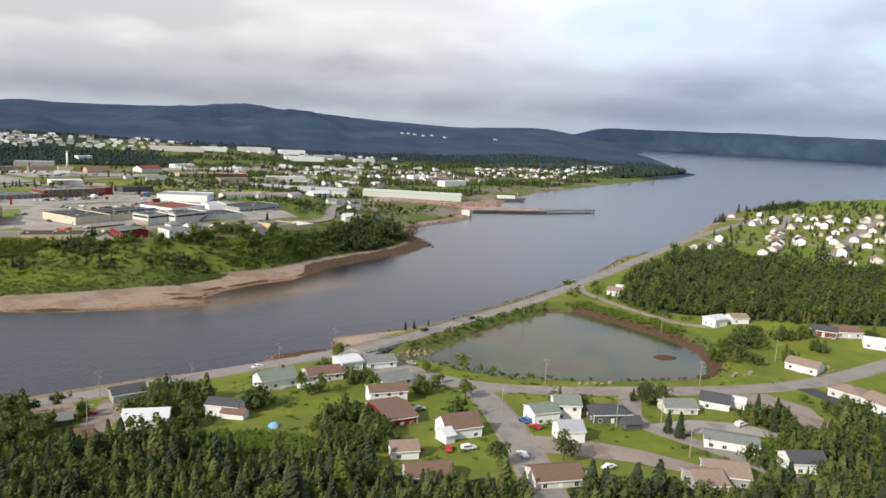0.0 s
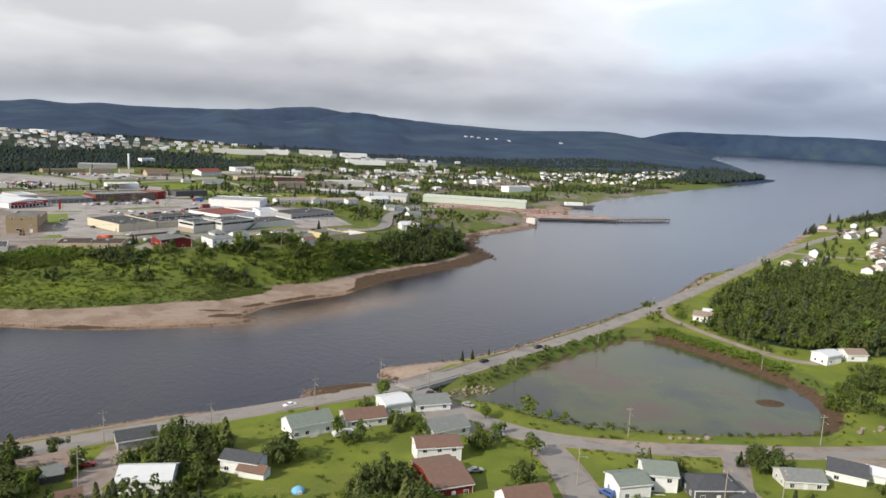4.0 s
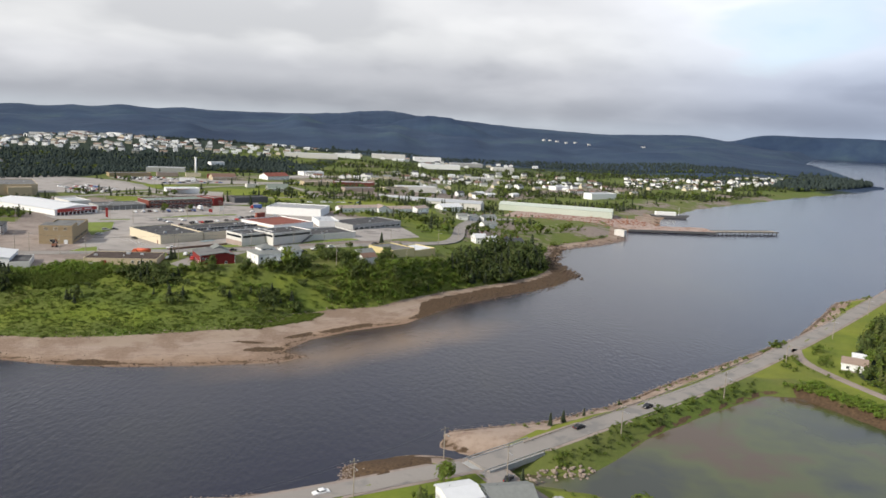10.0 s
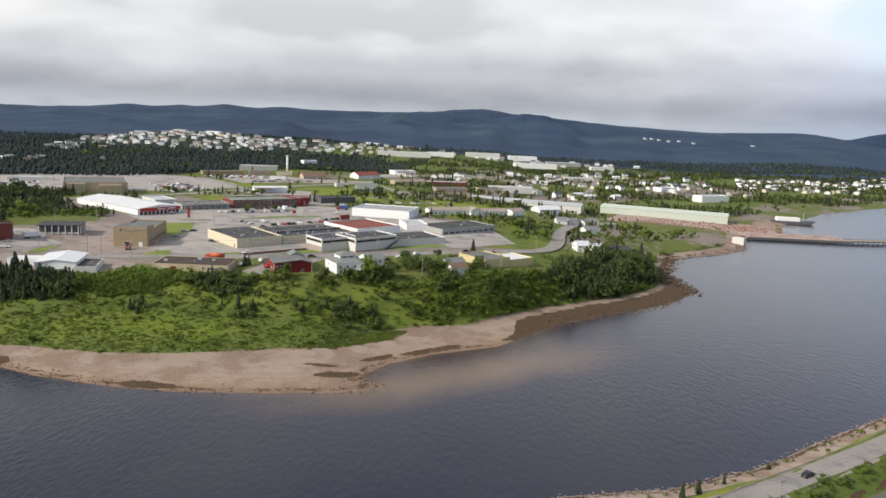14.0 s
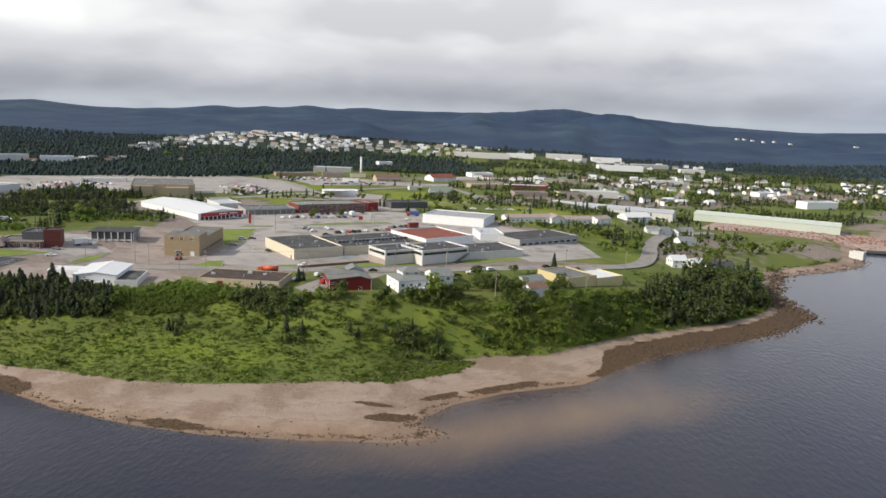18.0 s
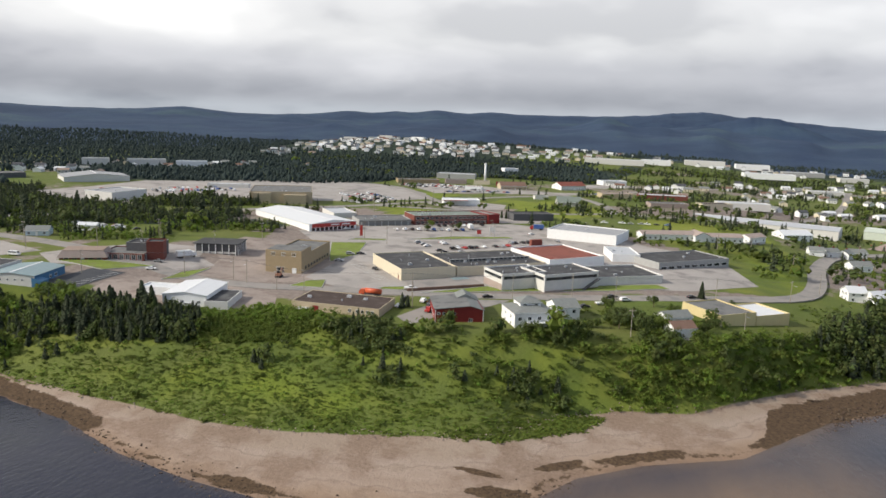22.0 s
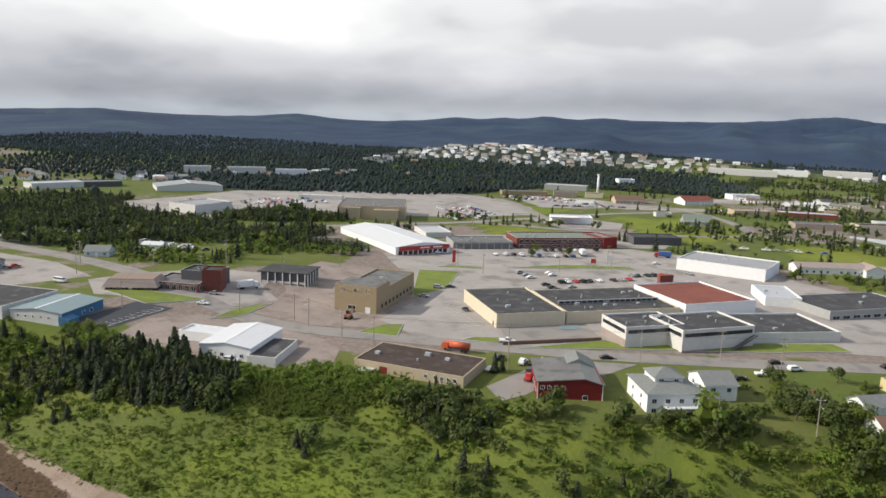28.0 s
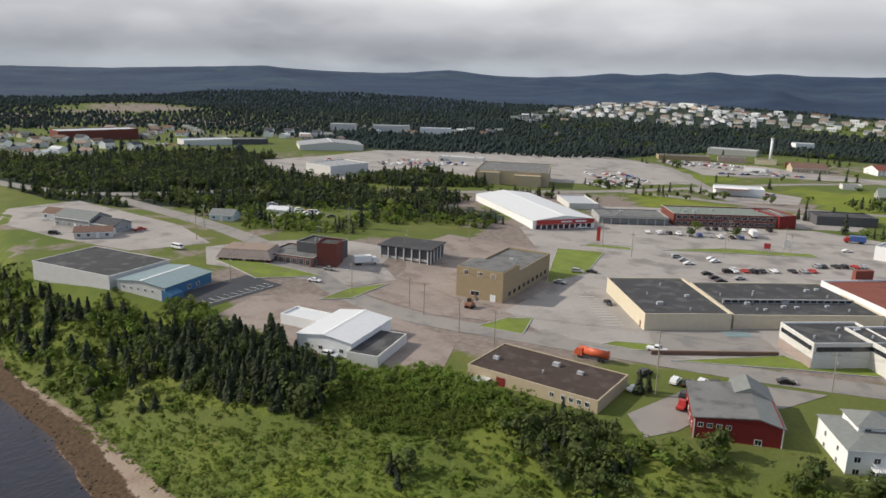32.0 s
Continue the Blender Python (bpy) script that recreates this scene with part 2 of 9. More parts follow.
M = {}
for key, args in {
    "asphalt": dict(base=(0.265, 0.243, 0.222), vary=0.1, scale=0.09, fine=1.5, rough=0.95, stain=(0.20, 0.19, 0.18)),
    "lot": dict(base=(0.33, 0.303, 0.279), vary=0.18, scale=0.05, fine=0.9, rough=0.95, stain=(0.215, 0.197, 0.185)),
    "fresh": dict(base=(0.055, 0.058, 0.065), vary=0.15, rough=0.9),
    "gravel": dict(base=(0.275, 0.228, 0.198), vary=0.26, scale=0.08, fine=0.8, rough=0.95, stain=(0.21, 0.165, 0.14)),
    "line": dict(base=(0.72, 0.72, 0.70), rough=0.8),
    "kerb": dict(base=(0.42, 0.41, 0.39)),
    "white": dict(base=(0.78, 0.78, 0.77), vary=0.06, rough=0.7),
    "offwhite": dict(base=(0.60, 0.585, 0.55), vary=0.08, rough=0.75),
    "cream": dict(base=(0.60, 0.53, 0.40), vary=0.07, rough=0.8),
    "tan": dict(base=(0.33, 0.255, 0.155), vary=0.08, rough=0.85),
    "beige": dict(base=(0.45, 0.37, 0.255), vary=0.08, rough=0.8),
    "red": dict(base=(0.20, 0.022, 0.02), vary=0.12, rough=0.7),
    "brick": dict(base=(0.17, 0.055, 0.042), vary=0.2, scale=1.2, fine=9, rough=0.9),
    "blue": dict(base=(0.05, 0.15, 0.27), vary=0.1, rough=0.6),
    "paleblue": dict(base=(0.46, 0.55, 0.58), vary=0.07, rough=0.6),
    "teal": dict(base=(0.21, 0.285, 0.30), vary=0.1, rough=0.5, metal=0.2),
    "palegreen": dict(base=(0.49, 0.535, 0.46), vary=0.08, rough=0.6),
    "yellow": dict(base=(0.58, 0.48, 0.26), vary=0.07, rough=0.7),
    "grey": dict(base=(0.34, 0.34, 0.33), vary=0.1),
    "darkgrey": dict(base=(0.10, 0.10, 0.105), vary=0.15),
    "roof_black": dict(base=(0.055, 0.055, 0.058), vary=0.28, scale=0.12, fine=1.0, rough=0.95, stain=(0.10, 0.10, 0.10)),
    "roof_grey": dict(base=(0.16, 0.16, 0.155), vary=0.22, scale=0.14, fine=1.2, rough=0.95, stain=(0.11, 0.11, 0.11)),
    "roof_red": dict(base=(0.215, 0.070, 0.050), vary=0.16, scale=0.1, rough=0.9, stain=(0.165, 0.058, 0.044)),
    "roof_pale": dict(base=(0.31, 0.315, 0.325), vary=0.12, scale=0.15, rough=0.8, stain=(0.31, 0.31, 0.31)),
    "roof_pink": dict(base=(0.33, 0.265, 0.235), vary=0.14, scale=0.3, rough=0.9),
    "roof_brown": dict(base=(0.060, 0.042, 0.035), vary=0.25, scale=0.15, fine=1.2, rough=0.95, stain=(0.085, 0.065, 0.055)),
    "roof_white": dict(base=(0.62, 0.63, 0.64), vary=0.06, rough=0.45),
    "roof_metal": dict(base=(0.46, 0.475, 0.495), vary=0.06, rough=0.4, metal=0.3),
    "shingle_grey": dict(base=(0.20, 0.21, 0.20), vary=0.15, scale=0.9, fine=7, rough=0.95, bump=0.4),
    "shingle_green": dict(base=(0.19, 0.22, 0.19), vary=0.15, scale=0.9, fine=7, rough=0.95, bump=0.4),
    "shingle_brown": dict(base=(0.180, 0.112, 0.085), vary=0.15, scale=0.9, fine=7, rough=0.95, bump=0.4),
    "shingle_tan": dict(base=(0.27, 0.205, 0.165), vary=0.15, scale=0.9, fine=7, rough=0.95, bump=0.4),
    "shingle_dark": dict(base=(0.075, 0.078, 0.085), vary=0.2, scale=0.9, fine=7, rough=0.95, bump=0.4),
    "wood": dict(base=(0.30, 0.21, 0.12), vary=0.2, scale=1.5),
    "grey_wood": dict(base=(0.32, 0.28, 0.23), vary=0.2, scale=1.2, rough=0.9),
    "trunk": dict(base=(0.12, 0.085, 0.06), vary=0.25, scale=2),
    "quay": dict(base=(0.36, 0.275, 0.235), vary=0.22, scale=0.12, fine=1.0, rough=0.95, stain=(0.25, 0.165, 0.13)),
    "weed_rock": dict(base=(0.085, 0.060, 0.042), vary=0.3, scale=0.5, fine=3, rough=0.95, per_island=0.5),
    "rust": dict(base=(0.24, 0.10, 0.06), vary=0.3, scale=0.3, stain=(0.30, 0.2, 0.15)),
    "steel": dict(base=(0.45, 0.46, 0.47), metal=0.7, rough=0.4, vary=0.08),
    "tyre": dict(base=(0.02, 0.02, 0.021), rough=0.9),
    "rock": dict(base=(0.22, 0.17, 0.145), vary=0.3, scale=0.5, fine=3, rough=0.95, per_object=0.3, per_island=0.4),
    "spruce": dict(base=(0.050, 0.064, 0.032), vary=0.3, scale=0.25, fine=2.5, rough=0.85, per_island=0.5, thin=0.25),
    # distant woods: the blue-grey of haze is mixed into this base colour
    "spruce_haze": dict(base=(0.032, 0.044, 0.040), vary=0.3, scale=0.012, fine=0.2, rough=1.0, spec=0.1, per_island=0.22),
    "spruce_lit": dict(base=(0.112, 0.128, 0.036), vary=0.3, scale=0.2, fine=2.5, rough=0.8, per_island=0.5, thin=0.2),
    "leaf": dict(base=(0.132, 0.176, 0.030), vary=0.3, scale=0.12, fine=2.0, rough=0.75, per_island=0.42, thin=0.48),
    "leaf_deep": dict(base=(0.090, 0.118, 0.032), vary=0.3, scale=0.12, fine=2.0, rough=0.75, per_island=0.4, thin=0.42),
    "leaf_bright": dict(base=(0.170, 0.242, 0.036), vary=0.25, scale=0.12, fine=2.0, rough=0.7, per_island=0.35, thin=0.48),
    # hill forest tone, darkened and blued in its colour for distance haze
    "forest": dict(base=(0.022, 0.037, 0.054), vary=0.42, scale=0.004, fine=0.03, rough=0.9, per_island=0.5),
    "verge_tuft": dict(base=(0.135, 0.178, 0.028), vary=0.3, scale=0.1, fine=0.8, rough=0.9, per_island=0.3, thin=0.45),
    "verge": dict(base=(0.150, 0.195, 0.032), vary=0.35, scale=0.15, fine=1.2, rough=0.95, stain=(0.16, 0.17, 0.06)),
    "red_paint": dict(base=(0.40, 0.03, 0.025), vary=0.06, rough=0.35, spec=0.5),
    "orange": dict(base=(0.55, 0.11, 0.05), vary=0.1, rough=0.4),
    "black_paint": dict(base=(0.02, 0.02, 0.022), vary=0.05, rough=0.25, spec=0.5),
    "silver_paint": dict(base=(0.38, 0.39, 0.40), vary=0.05, rough=0.3, metal=0.4),
    "white_paint": dict(base=(0.75, 0.75, 0.75), vary=0.03, rough=0.3, spec=0.5),
    "blue_paint": dict(base=(0.05, 0.11, 0.32), vary=0.05, rough=0.3, spec=0.5),
    "blue_tarp": dict(base=(0.18, 0.42, 0.66), vary=0.1, rough=0.5),
}.items():
    M[key] = material(key, **args)


def pane_material(name, base, rough):
    m = bpy.data.materials.new(name)
    m.use_nodes = True
    b = m.node_tree.nodes["Principled BSDF"]
    b.inputs["Base Color"].default_value = (*base, 1)
    b.inputs["Roughness"].default_value, b.inputs["Specular IOR Level"].default_value = rough, 0.6
    return m


M["glass"] = pane_material("glass", (0.02, 0.025, 0.03), 0.08)


def ground_material():
    """Grass, woodland floor, sand, seaweed and stony ground, laid by the ground's own cover attributes with ragged edges."""
    m = bpy.data.materials.new("ground")
    m.use_nodes = True
    nt = m.node_tree
    bsdf = nt.nodes["Principled BSDF"]
    bsdf.inputs["Roughness"].default_value, bsdf.inputs["Specular IOR Level"].default_value = 0.95, 0.15
    geo = nt.nodes.new("ShaderNodeNewGeometry")

    def tex(scale, detail=5, rough=0.6):
        n = nt.nodes.new("ShaderNodeTexNoise")
        n.inputs["Scale"].default_value, n.inputs["Detail"].default_value, n.inputs["Roughness"].default_value = scale, detail, rough
        nt.links.new(geo.outputs["Position"], n.inputs["Vector"])
        return n.outputs[0]

    def ramp(fac, stops):
        r = nt.nodes.new("ShaderNodeValToRGB")
        e = r.color_ramp.elements
        for i, (p, c) in enumerate(stops):
            s = e[i] if i < 2 else e.new(p)
            s.position, s.color = p, (*c, 1)
        nt.links.new(fac, r.inputs[0])
        return r.outputs[0]

    def mix(fac, a, b):
        n = nt.nodes.new("ShaderNodeMix")
        n.data_type = "RGBA"
        nt.links.new(fac, n.inputs[0])
        nt.links.new(a, n.inputs[6])
        nt.links.new(b, n.inputs[7])
        return n.outputs[2]

    def cover(name, ragged, reach=0.55, soft=0.04):
        """The attribute, its edge broken up by a noise."""
        a = nt.nodes.new("ShaderNodeAttribute")
        a.attribute_name = name
        s = nt.nodes.new("ShaderNodeMath")
        s.operation = "MULTIPLY_ADD"
        nt.links.new(ragged, s.inputs[0])
        s.inputs[1].default_value = reach
        nt.links.new(a.outputs["Fac"], s.inputs[2])
        return ramp(s.outputs[0], [(0.52 - soft + reach / 2, (0, 0, 0)), (0.52 + soft + reach / 2, (1, 1, 1))])

    n_big, n_mid, n_fine = tex(0.018, 5), tex(0.09, 5), tex(0.9, 4, 0.7)
    lawn = mix(n_fine, ramp(n_mid, [(0.3, (0.110, 0.150, 0.018)), (0.7, (0.215, 0.245, 0.034))]), ramp(n_big, [(0.35, (0.130, 0.182, 0.022)), (0.7, (0.225, 0.225, 0.046))]))
    rough = mix(n_mid, ramp(n_fine, [(0.3, (0.070, 0.098, 0.020)), (0.75, (0.128, 0.165, 0.034))]), ramp(n_big, [(0.35, (0.092, 0.132, 0.028)), (0.64, (0.145, 0.142, 0.050))]))
    wood = ramp(n_fine, [(0.3, (0.018, 0.030, 0.022)), (0.7, (0.034, 0.048, 0.030))])
    sand = mix(n_fine, ramp(n_mid, [(0.3, (0.24, 0.175, 0.135)), (0.7, (0.38, 0.29, 0.23))]), ramp(n_big, [(0.4, (0.23, 0.155, 0.11)), (0.65, (0.36, 0.275, 0.215))]))
    a = nt.nodes.new("ShaderNodeAttribute")
    a.attribute_name = "tide"
    wave = nt.nodes.new("ShaderNodeMath")
    wave.operation = "MULTIPLY_ADD"
    nt.links.new(n_mid, wave.inputs[0])
    wave.inputs[1].default_value = 0.42
    nt.links.new(a.outputs["Fac"], wave.inputs[2])
    tide = ramp(wave.outputs[0], [(0.14, (0.125, 0.080, 0.052)), (0.26, (0.235, 0.155, 0.102)), (0.40, (0.31, 0.225, 0.163)), (0.50, (0.33, 0.25, 0.195)), (0.53, (0.265, 0.20, 0.155)), (0.55, (0.34, 0.262, 0.208)), (0.66, (0.30, 0.228, 0.178)), (0.74, (0.35, 0.275, 0.222)), (0.77, (0.27, 0.212, 0.165)), (0.79, (0.355, 0.282, 0.232)), (0.95, (0.31, 0.245, 0.19))])
    half = nt.nodes.new("ShaderNodeValue")
    half.outputs[0].default_value = 0.82
    sand = mix(half.outputs[0], sand, tide)
    damp = ramp(tex(0.05, 7, 0.68), [(0.46, (0, 0, 0)), (0.57, (0.8, 0.8, 0.8))])
    sand = mix(damp, sand, ramp(n_fine, [(0.3, (0.17, 0.115, 0.082)), (0.7, (0.27, 0.195, 0.145))]))
    weed = ramp(n_fine, [(0.3, (0.045, 0.030, 0.020)), (0.7, (0.13, 0.085, 0.05))])
    stony = ramp(tex(0.5, 6), [(0.3, (0.17, 0.135, 0.115)), (0.7, (0.28, 0.235, 0.205))])
    colour = mix(cover("lawn", n_mid, 0.4, 0.20), rough, lawn)
    colour = mix(cover("wood", n_mid), colour, wood)
    # haze blue, cloud shade and sunlit green patches are put into the canopy colours
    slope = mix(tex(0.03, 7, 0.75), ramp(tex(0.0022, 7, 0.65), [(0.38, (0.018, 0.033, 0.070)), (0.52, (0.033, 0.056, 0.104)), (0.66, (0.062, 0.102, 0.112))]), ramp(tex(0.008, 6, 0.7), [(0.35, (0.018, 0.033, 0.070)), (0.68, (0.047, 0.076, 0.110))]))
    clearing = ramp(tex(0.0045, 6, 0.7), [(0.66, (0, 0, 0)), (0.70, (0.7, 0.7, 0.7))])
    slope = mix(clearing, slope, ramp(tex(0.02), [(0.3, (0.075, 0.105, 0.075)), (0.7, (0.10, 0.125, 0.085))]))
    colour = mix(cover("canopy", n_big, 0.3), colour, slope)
    colour = mix(cover("stony", n_mid), colour, stony)
    colour = mix(cover("sand", n_mid, 0.3), colour, sand)
    colour = mix(cover("weed", tex(0.25, 6, 0.7), 0.8), colour, weed)
    nt.links.new(colour, bsdf.inputs["Base Color"])
    b = nt.nodes.new("ShaderNodeBump")
    b.inputs["Strength"].default_value, b.inputs["Distance"].default_value = 0.6, 0.45
    nt.links.new(n_fine, b.inputs["Height"])
    nt.links.new(b.outputs[0], bsdf.inputs["Normal"])
    return m


def water_material():
    """Brown-grey estuary water: dark body, ruffled mirror."""
    m = bpy.data.materials.new("water")
    m.use_nodes = True
    nt = m.node_tree
    b = nt.nodes["Principled BSDF"]
    b.inputs["Roughness"].default_value, b.inputs["IOR"].default_value = 0.16, 1.33
    geo = nt.nodes.new("ShaderNodeNewGeometry")
    mp = nt.nodes.new("ShaderNodeMapping")
    mp.inputs["Rotation"].default_value = (0, 0, radians(25))
    mp.inputs["Scale"].default_value = (1.0, 0.45, 1.0)
    nt.links.new(geo.outputs["Position"], mp.inputs[0])
    heights = []
    for scale, detail in ((0.62, 6), (0.045, 6)):
        n = nt.nodes.new("ShaderNodeTexNoise")
        n.inputs["Scale"].default_value, n.inputs["Detail"].default_value = scale, detail
        nt.links.new(mp.outputs[0], n.inputs["Vector"])
        heights.append(n.outputs[0])
    bump = nt.nodes.new("ShaderNodeBump")
    bump.inputs["Strength"].default_value, bump.inputs["Distance"].default_value = 0.5, 0.35
    nt.links.new(heights[0], bump.inputs["Height"])
    nt.links.new(bump.outputs[0], b.inputs["Normal"])
    r = nt.nodes.new("ShaderNodeValToRGB")
    r.color_ramp.elements[0].position, r.color_ramp.elements[0].color = 0.38, (0.004, 0.007, 0.026, 1)
    r.color_ramp.elements[1].position, r.color_ramp.elements[1].color = 0.66, (0.015, 0.017, 0.030, 1)
    big = nt.nodes.new("ShaderNodeTexNoise")
    big.inputs["Scale"].default_value, big.inputs["Detail"].default_value = 0.012, 4
    nt.links.new(mp.outputs[0], big.inputs["Vector"])
    nt.links.new(big.outputs[0], r.inputs[0])
    colour = r.outputs[0]
    for attr, tone in (("shallow", (0.145, 0.094, 0.060)), ("pond", (0.066, 0.064, 0.038))):
        a = nt.nodes.new("ShaderNodeAttribute")
        a.attribute_name = attr
        mix = nt.nodes.new("ShaderNodeMix")
        mix.data_type = "RGBA"
        rag = nt.nodes.new("ShaderNodeMath")
        rag.operation = "MULTIPLY_ADD"
        nt.links.new(big.outputs[0] if attr == "pond" else heights[1], rag.inputs[0])
        rag.inputs[1].default_value = 0.7 if attr == "shallow" else 0.5
        nt.links.new(a.outputs["Fac"], rag.inputs[2])
        soft = nt.nodes.new("ShaderNodeMapRange")
        soft.inputs["From Min"].default_value, soft.inputs["From Max"].default_value = (0.50, 1.30) if attr == "shallow" else (0.3, 0.95)
        nt.links.new(rag.outputs[0], soft.inputs["Value"])
        nt.links.new(soft.outputs[0], mix.inputs[0])
        nt.links.new(colour, mix.inputs[6])
        mix.inputs[7].default_value = (*tone, 1)
        if attr == "pond":
            murk = nt.nodes.new("ShaderNodeValToRGB")
            stops = murk.color_ramp.elements
            stops[0].position, stops[0].color = 0.36, (0.040, 0.046, 0.036, 1)
            stops[1].position, stops[1].color = 0.52, (0.074, 0.084, 0.030, 1)
            last = stops.new(0.64)
            last.color = (0.088, 0.060, 0.036, 1)
            drift = nt.nodes.new("ShaderNodeTexNoise")
            drift.inputs["Scale"].default_value, drift.inputs["Detail"].default_value = 0.026, 5
            nt.links.new(geo.outputs["Position"], drift.inputs["Vector"])
            nt.links.new(drift.outputs[0], murk.inputs[0])
            nt.links.new(murk.outputs[0], mix.inputs[7])
        colour = mix.outputs[2]
    nt.links.new(colour, b.inputs["Base Color"])
    a = nt.nodes.new("ShaderNodeAttribute")
    a.attribute_name = "pond"
    calm = nt.nodes.new("ShaderNodeMapRange")
    calm.inputs["From Min"].default_value, calm.inputs["From Max"].default_value = 0.3, 0.7
    calm.inputs["To Min"].default_value, calm.inputs["To Max"].default_value = 0.5, 0.06
    nt.links.new(a.outputs["Fac"], calm.inputs["Value"])
    nt.links.new(calm.outputs[0], bump.inputs["Strength"])
    return m


M["ground"], M["water"] = ground_material(), water_material()


# ---- the lie of the land ----
NORTH_WATER = [(-6000, 520), (-700, 330), (-400, 268), (-251, 253), (-212, 253), (-165, 245), (-134, 234), (-106, 229), (-80, 228), (-51, 232),
               (-22, 238), (-11, 247), (-22, 253), (-13, 271), (4, 287), (30, 303), (57, 343), (82, 366), (108, 387), (127, 406), (146, 435), (142, 460),
               (140, 489), (160, 550), (200, 580), (230, 613), (253, 682), (300, 715), (330, 800), (428, 935), (466, 970), (647, 1144), (925, 1388),
               (1117, 1570), (1140, 1640), (1050, 1800), (1275, 1950), (1601, 2694), (1753, 3073), (2000, 3480), (2204, 3777), (2240, 3960), (2472, 3947), (2752, 3766), (3083, 3512), (3448, 3170), (3777, 2793), (6000, 4000), (6000, 9000), (-6000, 9000)]
NORTH_GRASS = [(-6000, 530), (-700, 340), (-400, 276), (-263, 260), (-221, 262), (-177, 259), (-121, 257), (-93, 262), (-67, 272), (-40, 281), (-26, 305),
               (-7, 319), (13, 326), (47, 363), (65, 378), (95, 402), (117, 425), (131, 452), (132, 490), (150, 556), (192, 590), (220, 622),
               (240, 692), (262, 730), (310, 810), (412, 945), (455, 982), (640, 1158), (915, 1402), (1095, 1575), (1115, 1630), (1030, 1800), (1255, 1960),
               (1580, 2704), (1732, 3083), (1978, 3492), (2186, 3790), (2238, 3975), (2480, 3962), (2761, 3779), (3093, 3524), (3459, 3180), (3790, 2802), (6000, 4020), (6000, 9000), (-6000, 9000)]
NORTH_TOP = [(-6000, 640), (-700, 400), (-400, 310), (-313, 284), (-258, 292), (-230, 303), (-198, 298), (-174, 299), (-152, 312), (-128, 318), (-91, 322),
             (-73, 317), (-54, 327), (-26, 337), (0, 347), (22, 353), (54, 389), (87, 427), (106, 444), (112, 470), (112, 510), (135, 575),
             (175, 612), (205, 640), (222, 700), (240, 760), (290, 830), (390, 970), (440, 1010), (620, 1185), (890, 1430), (1060, 1580), (1070, 1620), (980, 1800), (1200, 1980),
             (1530, 2720), (1680, 3100), (1930, 3510), (2150, 3806), (2232, 3995), (2490, 3980), (2772, 3795), (3105, 3538), (3472, 3192), (3806, 2812), (6000, 4045), (6000, 9000), (-6000, 9000)]
SOUTH_WATER = [(-6000, -600), (-300, 10), (-150, 70), (-71, 110), (-30, 127), (7, 134), (13, 139), (12, 149), (33, 157), (40, 156), (52, 150), (54, 155), (41, 163), (43, 174), (77, 184),
               (107, 202), (139, 229), (181, 262), (228, 300), (274, 354), (297, 382), (336, 404), (444, 511), (570, 649), (651, 731), (760, 830), (1000, 950),
               (3000, 1500), (9600, 1500), (9600, -6000), (-6000, -6000)]
POND = [(60, 147), (70, 146), (81, 145), (93, 156), (109, 173), (141, 197), (170, 216), (183, 214), (196, 188), (206, 165), (211, 147), (210, 131), (203, 112), (190, 101),
        (160, 101), (134, 105), (109, 111), (94, 122), (81, 134), (66, 139)]


def edge_distance(poly, x, y):
    """Distance to the outline of a polygon, positive inside."""
    best = np.full(x.shape, 1e9)
    inside = np.zeros(x.shape, bool)
    for (x0, y0), (x1, y1) in zip(poly, poly[1:] + poly[:1]):
        dx, dy = x1 - x0, y1 - y0
        t = np.clip(((x - x0) * dx + (y - y0) * dy) / (dx * dx + dy * dy), 0, 1)
        best = np.minimum(best, np.hypot(x - x0 - t * dx, y - y0 - t * dy))
        if dy:
            inside ^= ((y0 > y) != (y1 > y)) & (x < (x1 - x0) * (y - y0) / dy + x0)
    return np.where(inside, best, -best)


def line_distance(line, x, y):
    best = np.full(x.shape, 1e9)
    for (x0, y0), (x1, y1) in zip(line, line[1:]):
        dx, dy = x1 - x0, y1 - y0
        t = np.clip(((x - x0) * dx + (y - y0) * dy) / (dx * dx + dy * dy), 0, 1)
        best = np.minimum(best, np.hypot(x - x0 - t * dx, y - y0 - t * dy))
    return best


def ease(v, a, b):
    t = np.clip((v - a) / (b - a), 0, 1)
    return t * t * (3 - 2 * t)


def waves(x, y, wave, seed):
    """A cheap smooth roll of the land between -1 and 1."""
    rng = np.random.RandomState(seed)
    total = np.zeros(np.shape(x))
    for k in range(5):
        a, p, s = rng.uniform(0, 2 * math.pi), rng.uniform(0, 6.28), 2 * math.pi / wave * (1.0 + 0.5 * k)
        total = total + np.sin((x * math.cos(a) + y * math.sin(a)) * s + p) / (1 + 0.6 * k)
    return total / 2.4


def plateau(x, y):
    z = 20.5 - 6.5 * ease(y, 540, 950) - 15.0 * ease(x, -10, 170) * ease(y, 300, 390)
    z = z + 3.0 * ease(-x, 190, 260) * ease(700 - y, 100, 300)
    far = np.hypot(x, y)
    z = np.maximum(z, 3.5)
    z = z + 27 * np.exp(-((x + 600) / 220.0) ** 2 - ((y - 1460) / 190.0) ** 2) + 19 * np.exp(-((x + 290) / 210.0) ** 2 - ((y - 1500) / 150.0) ** 2) + 12 * ease(y, 1250, 2200)
    z = z + 15 * np.exp(-((x + 1200) / 170.0) ** 2 - ((y - 800) / 150.0) ** 2)
    return z + 1.2 * waves(x, y, 260, 3) * ease(far, 500, 900)


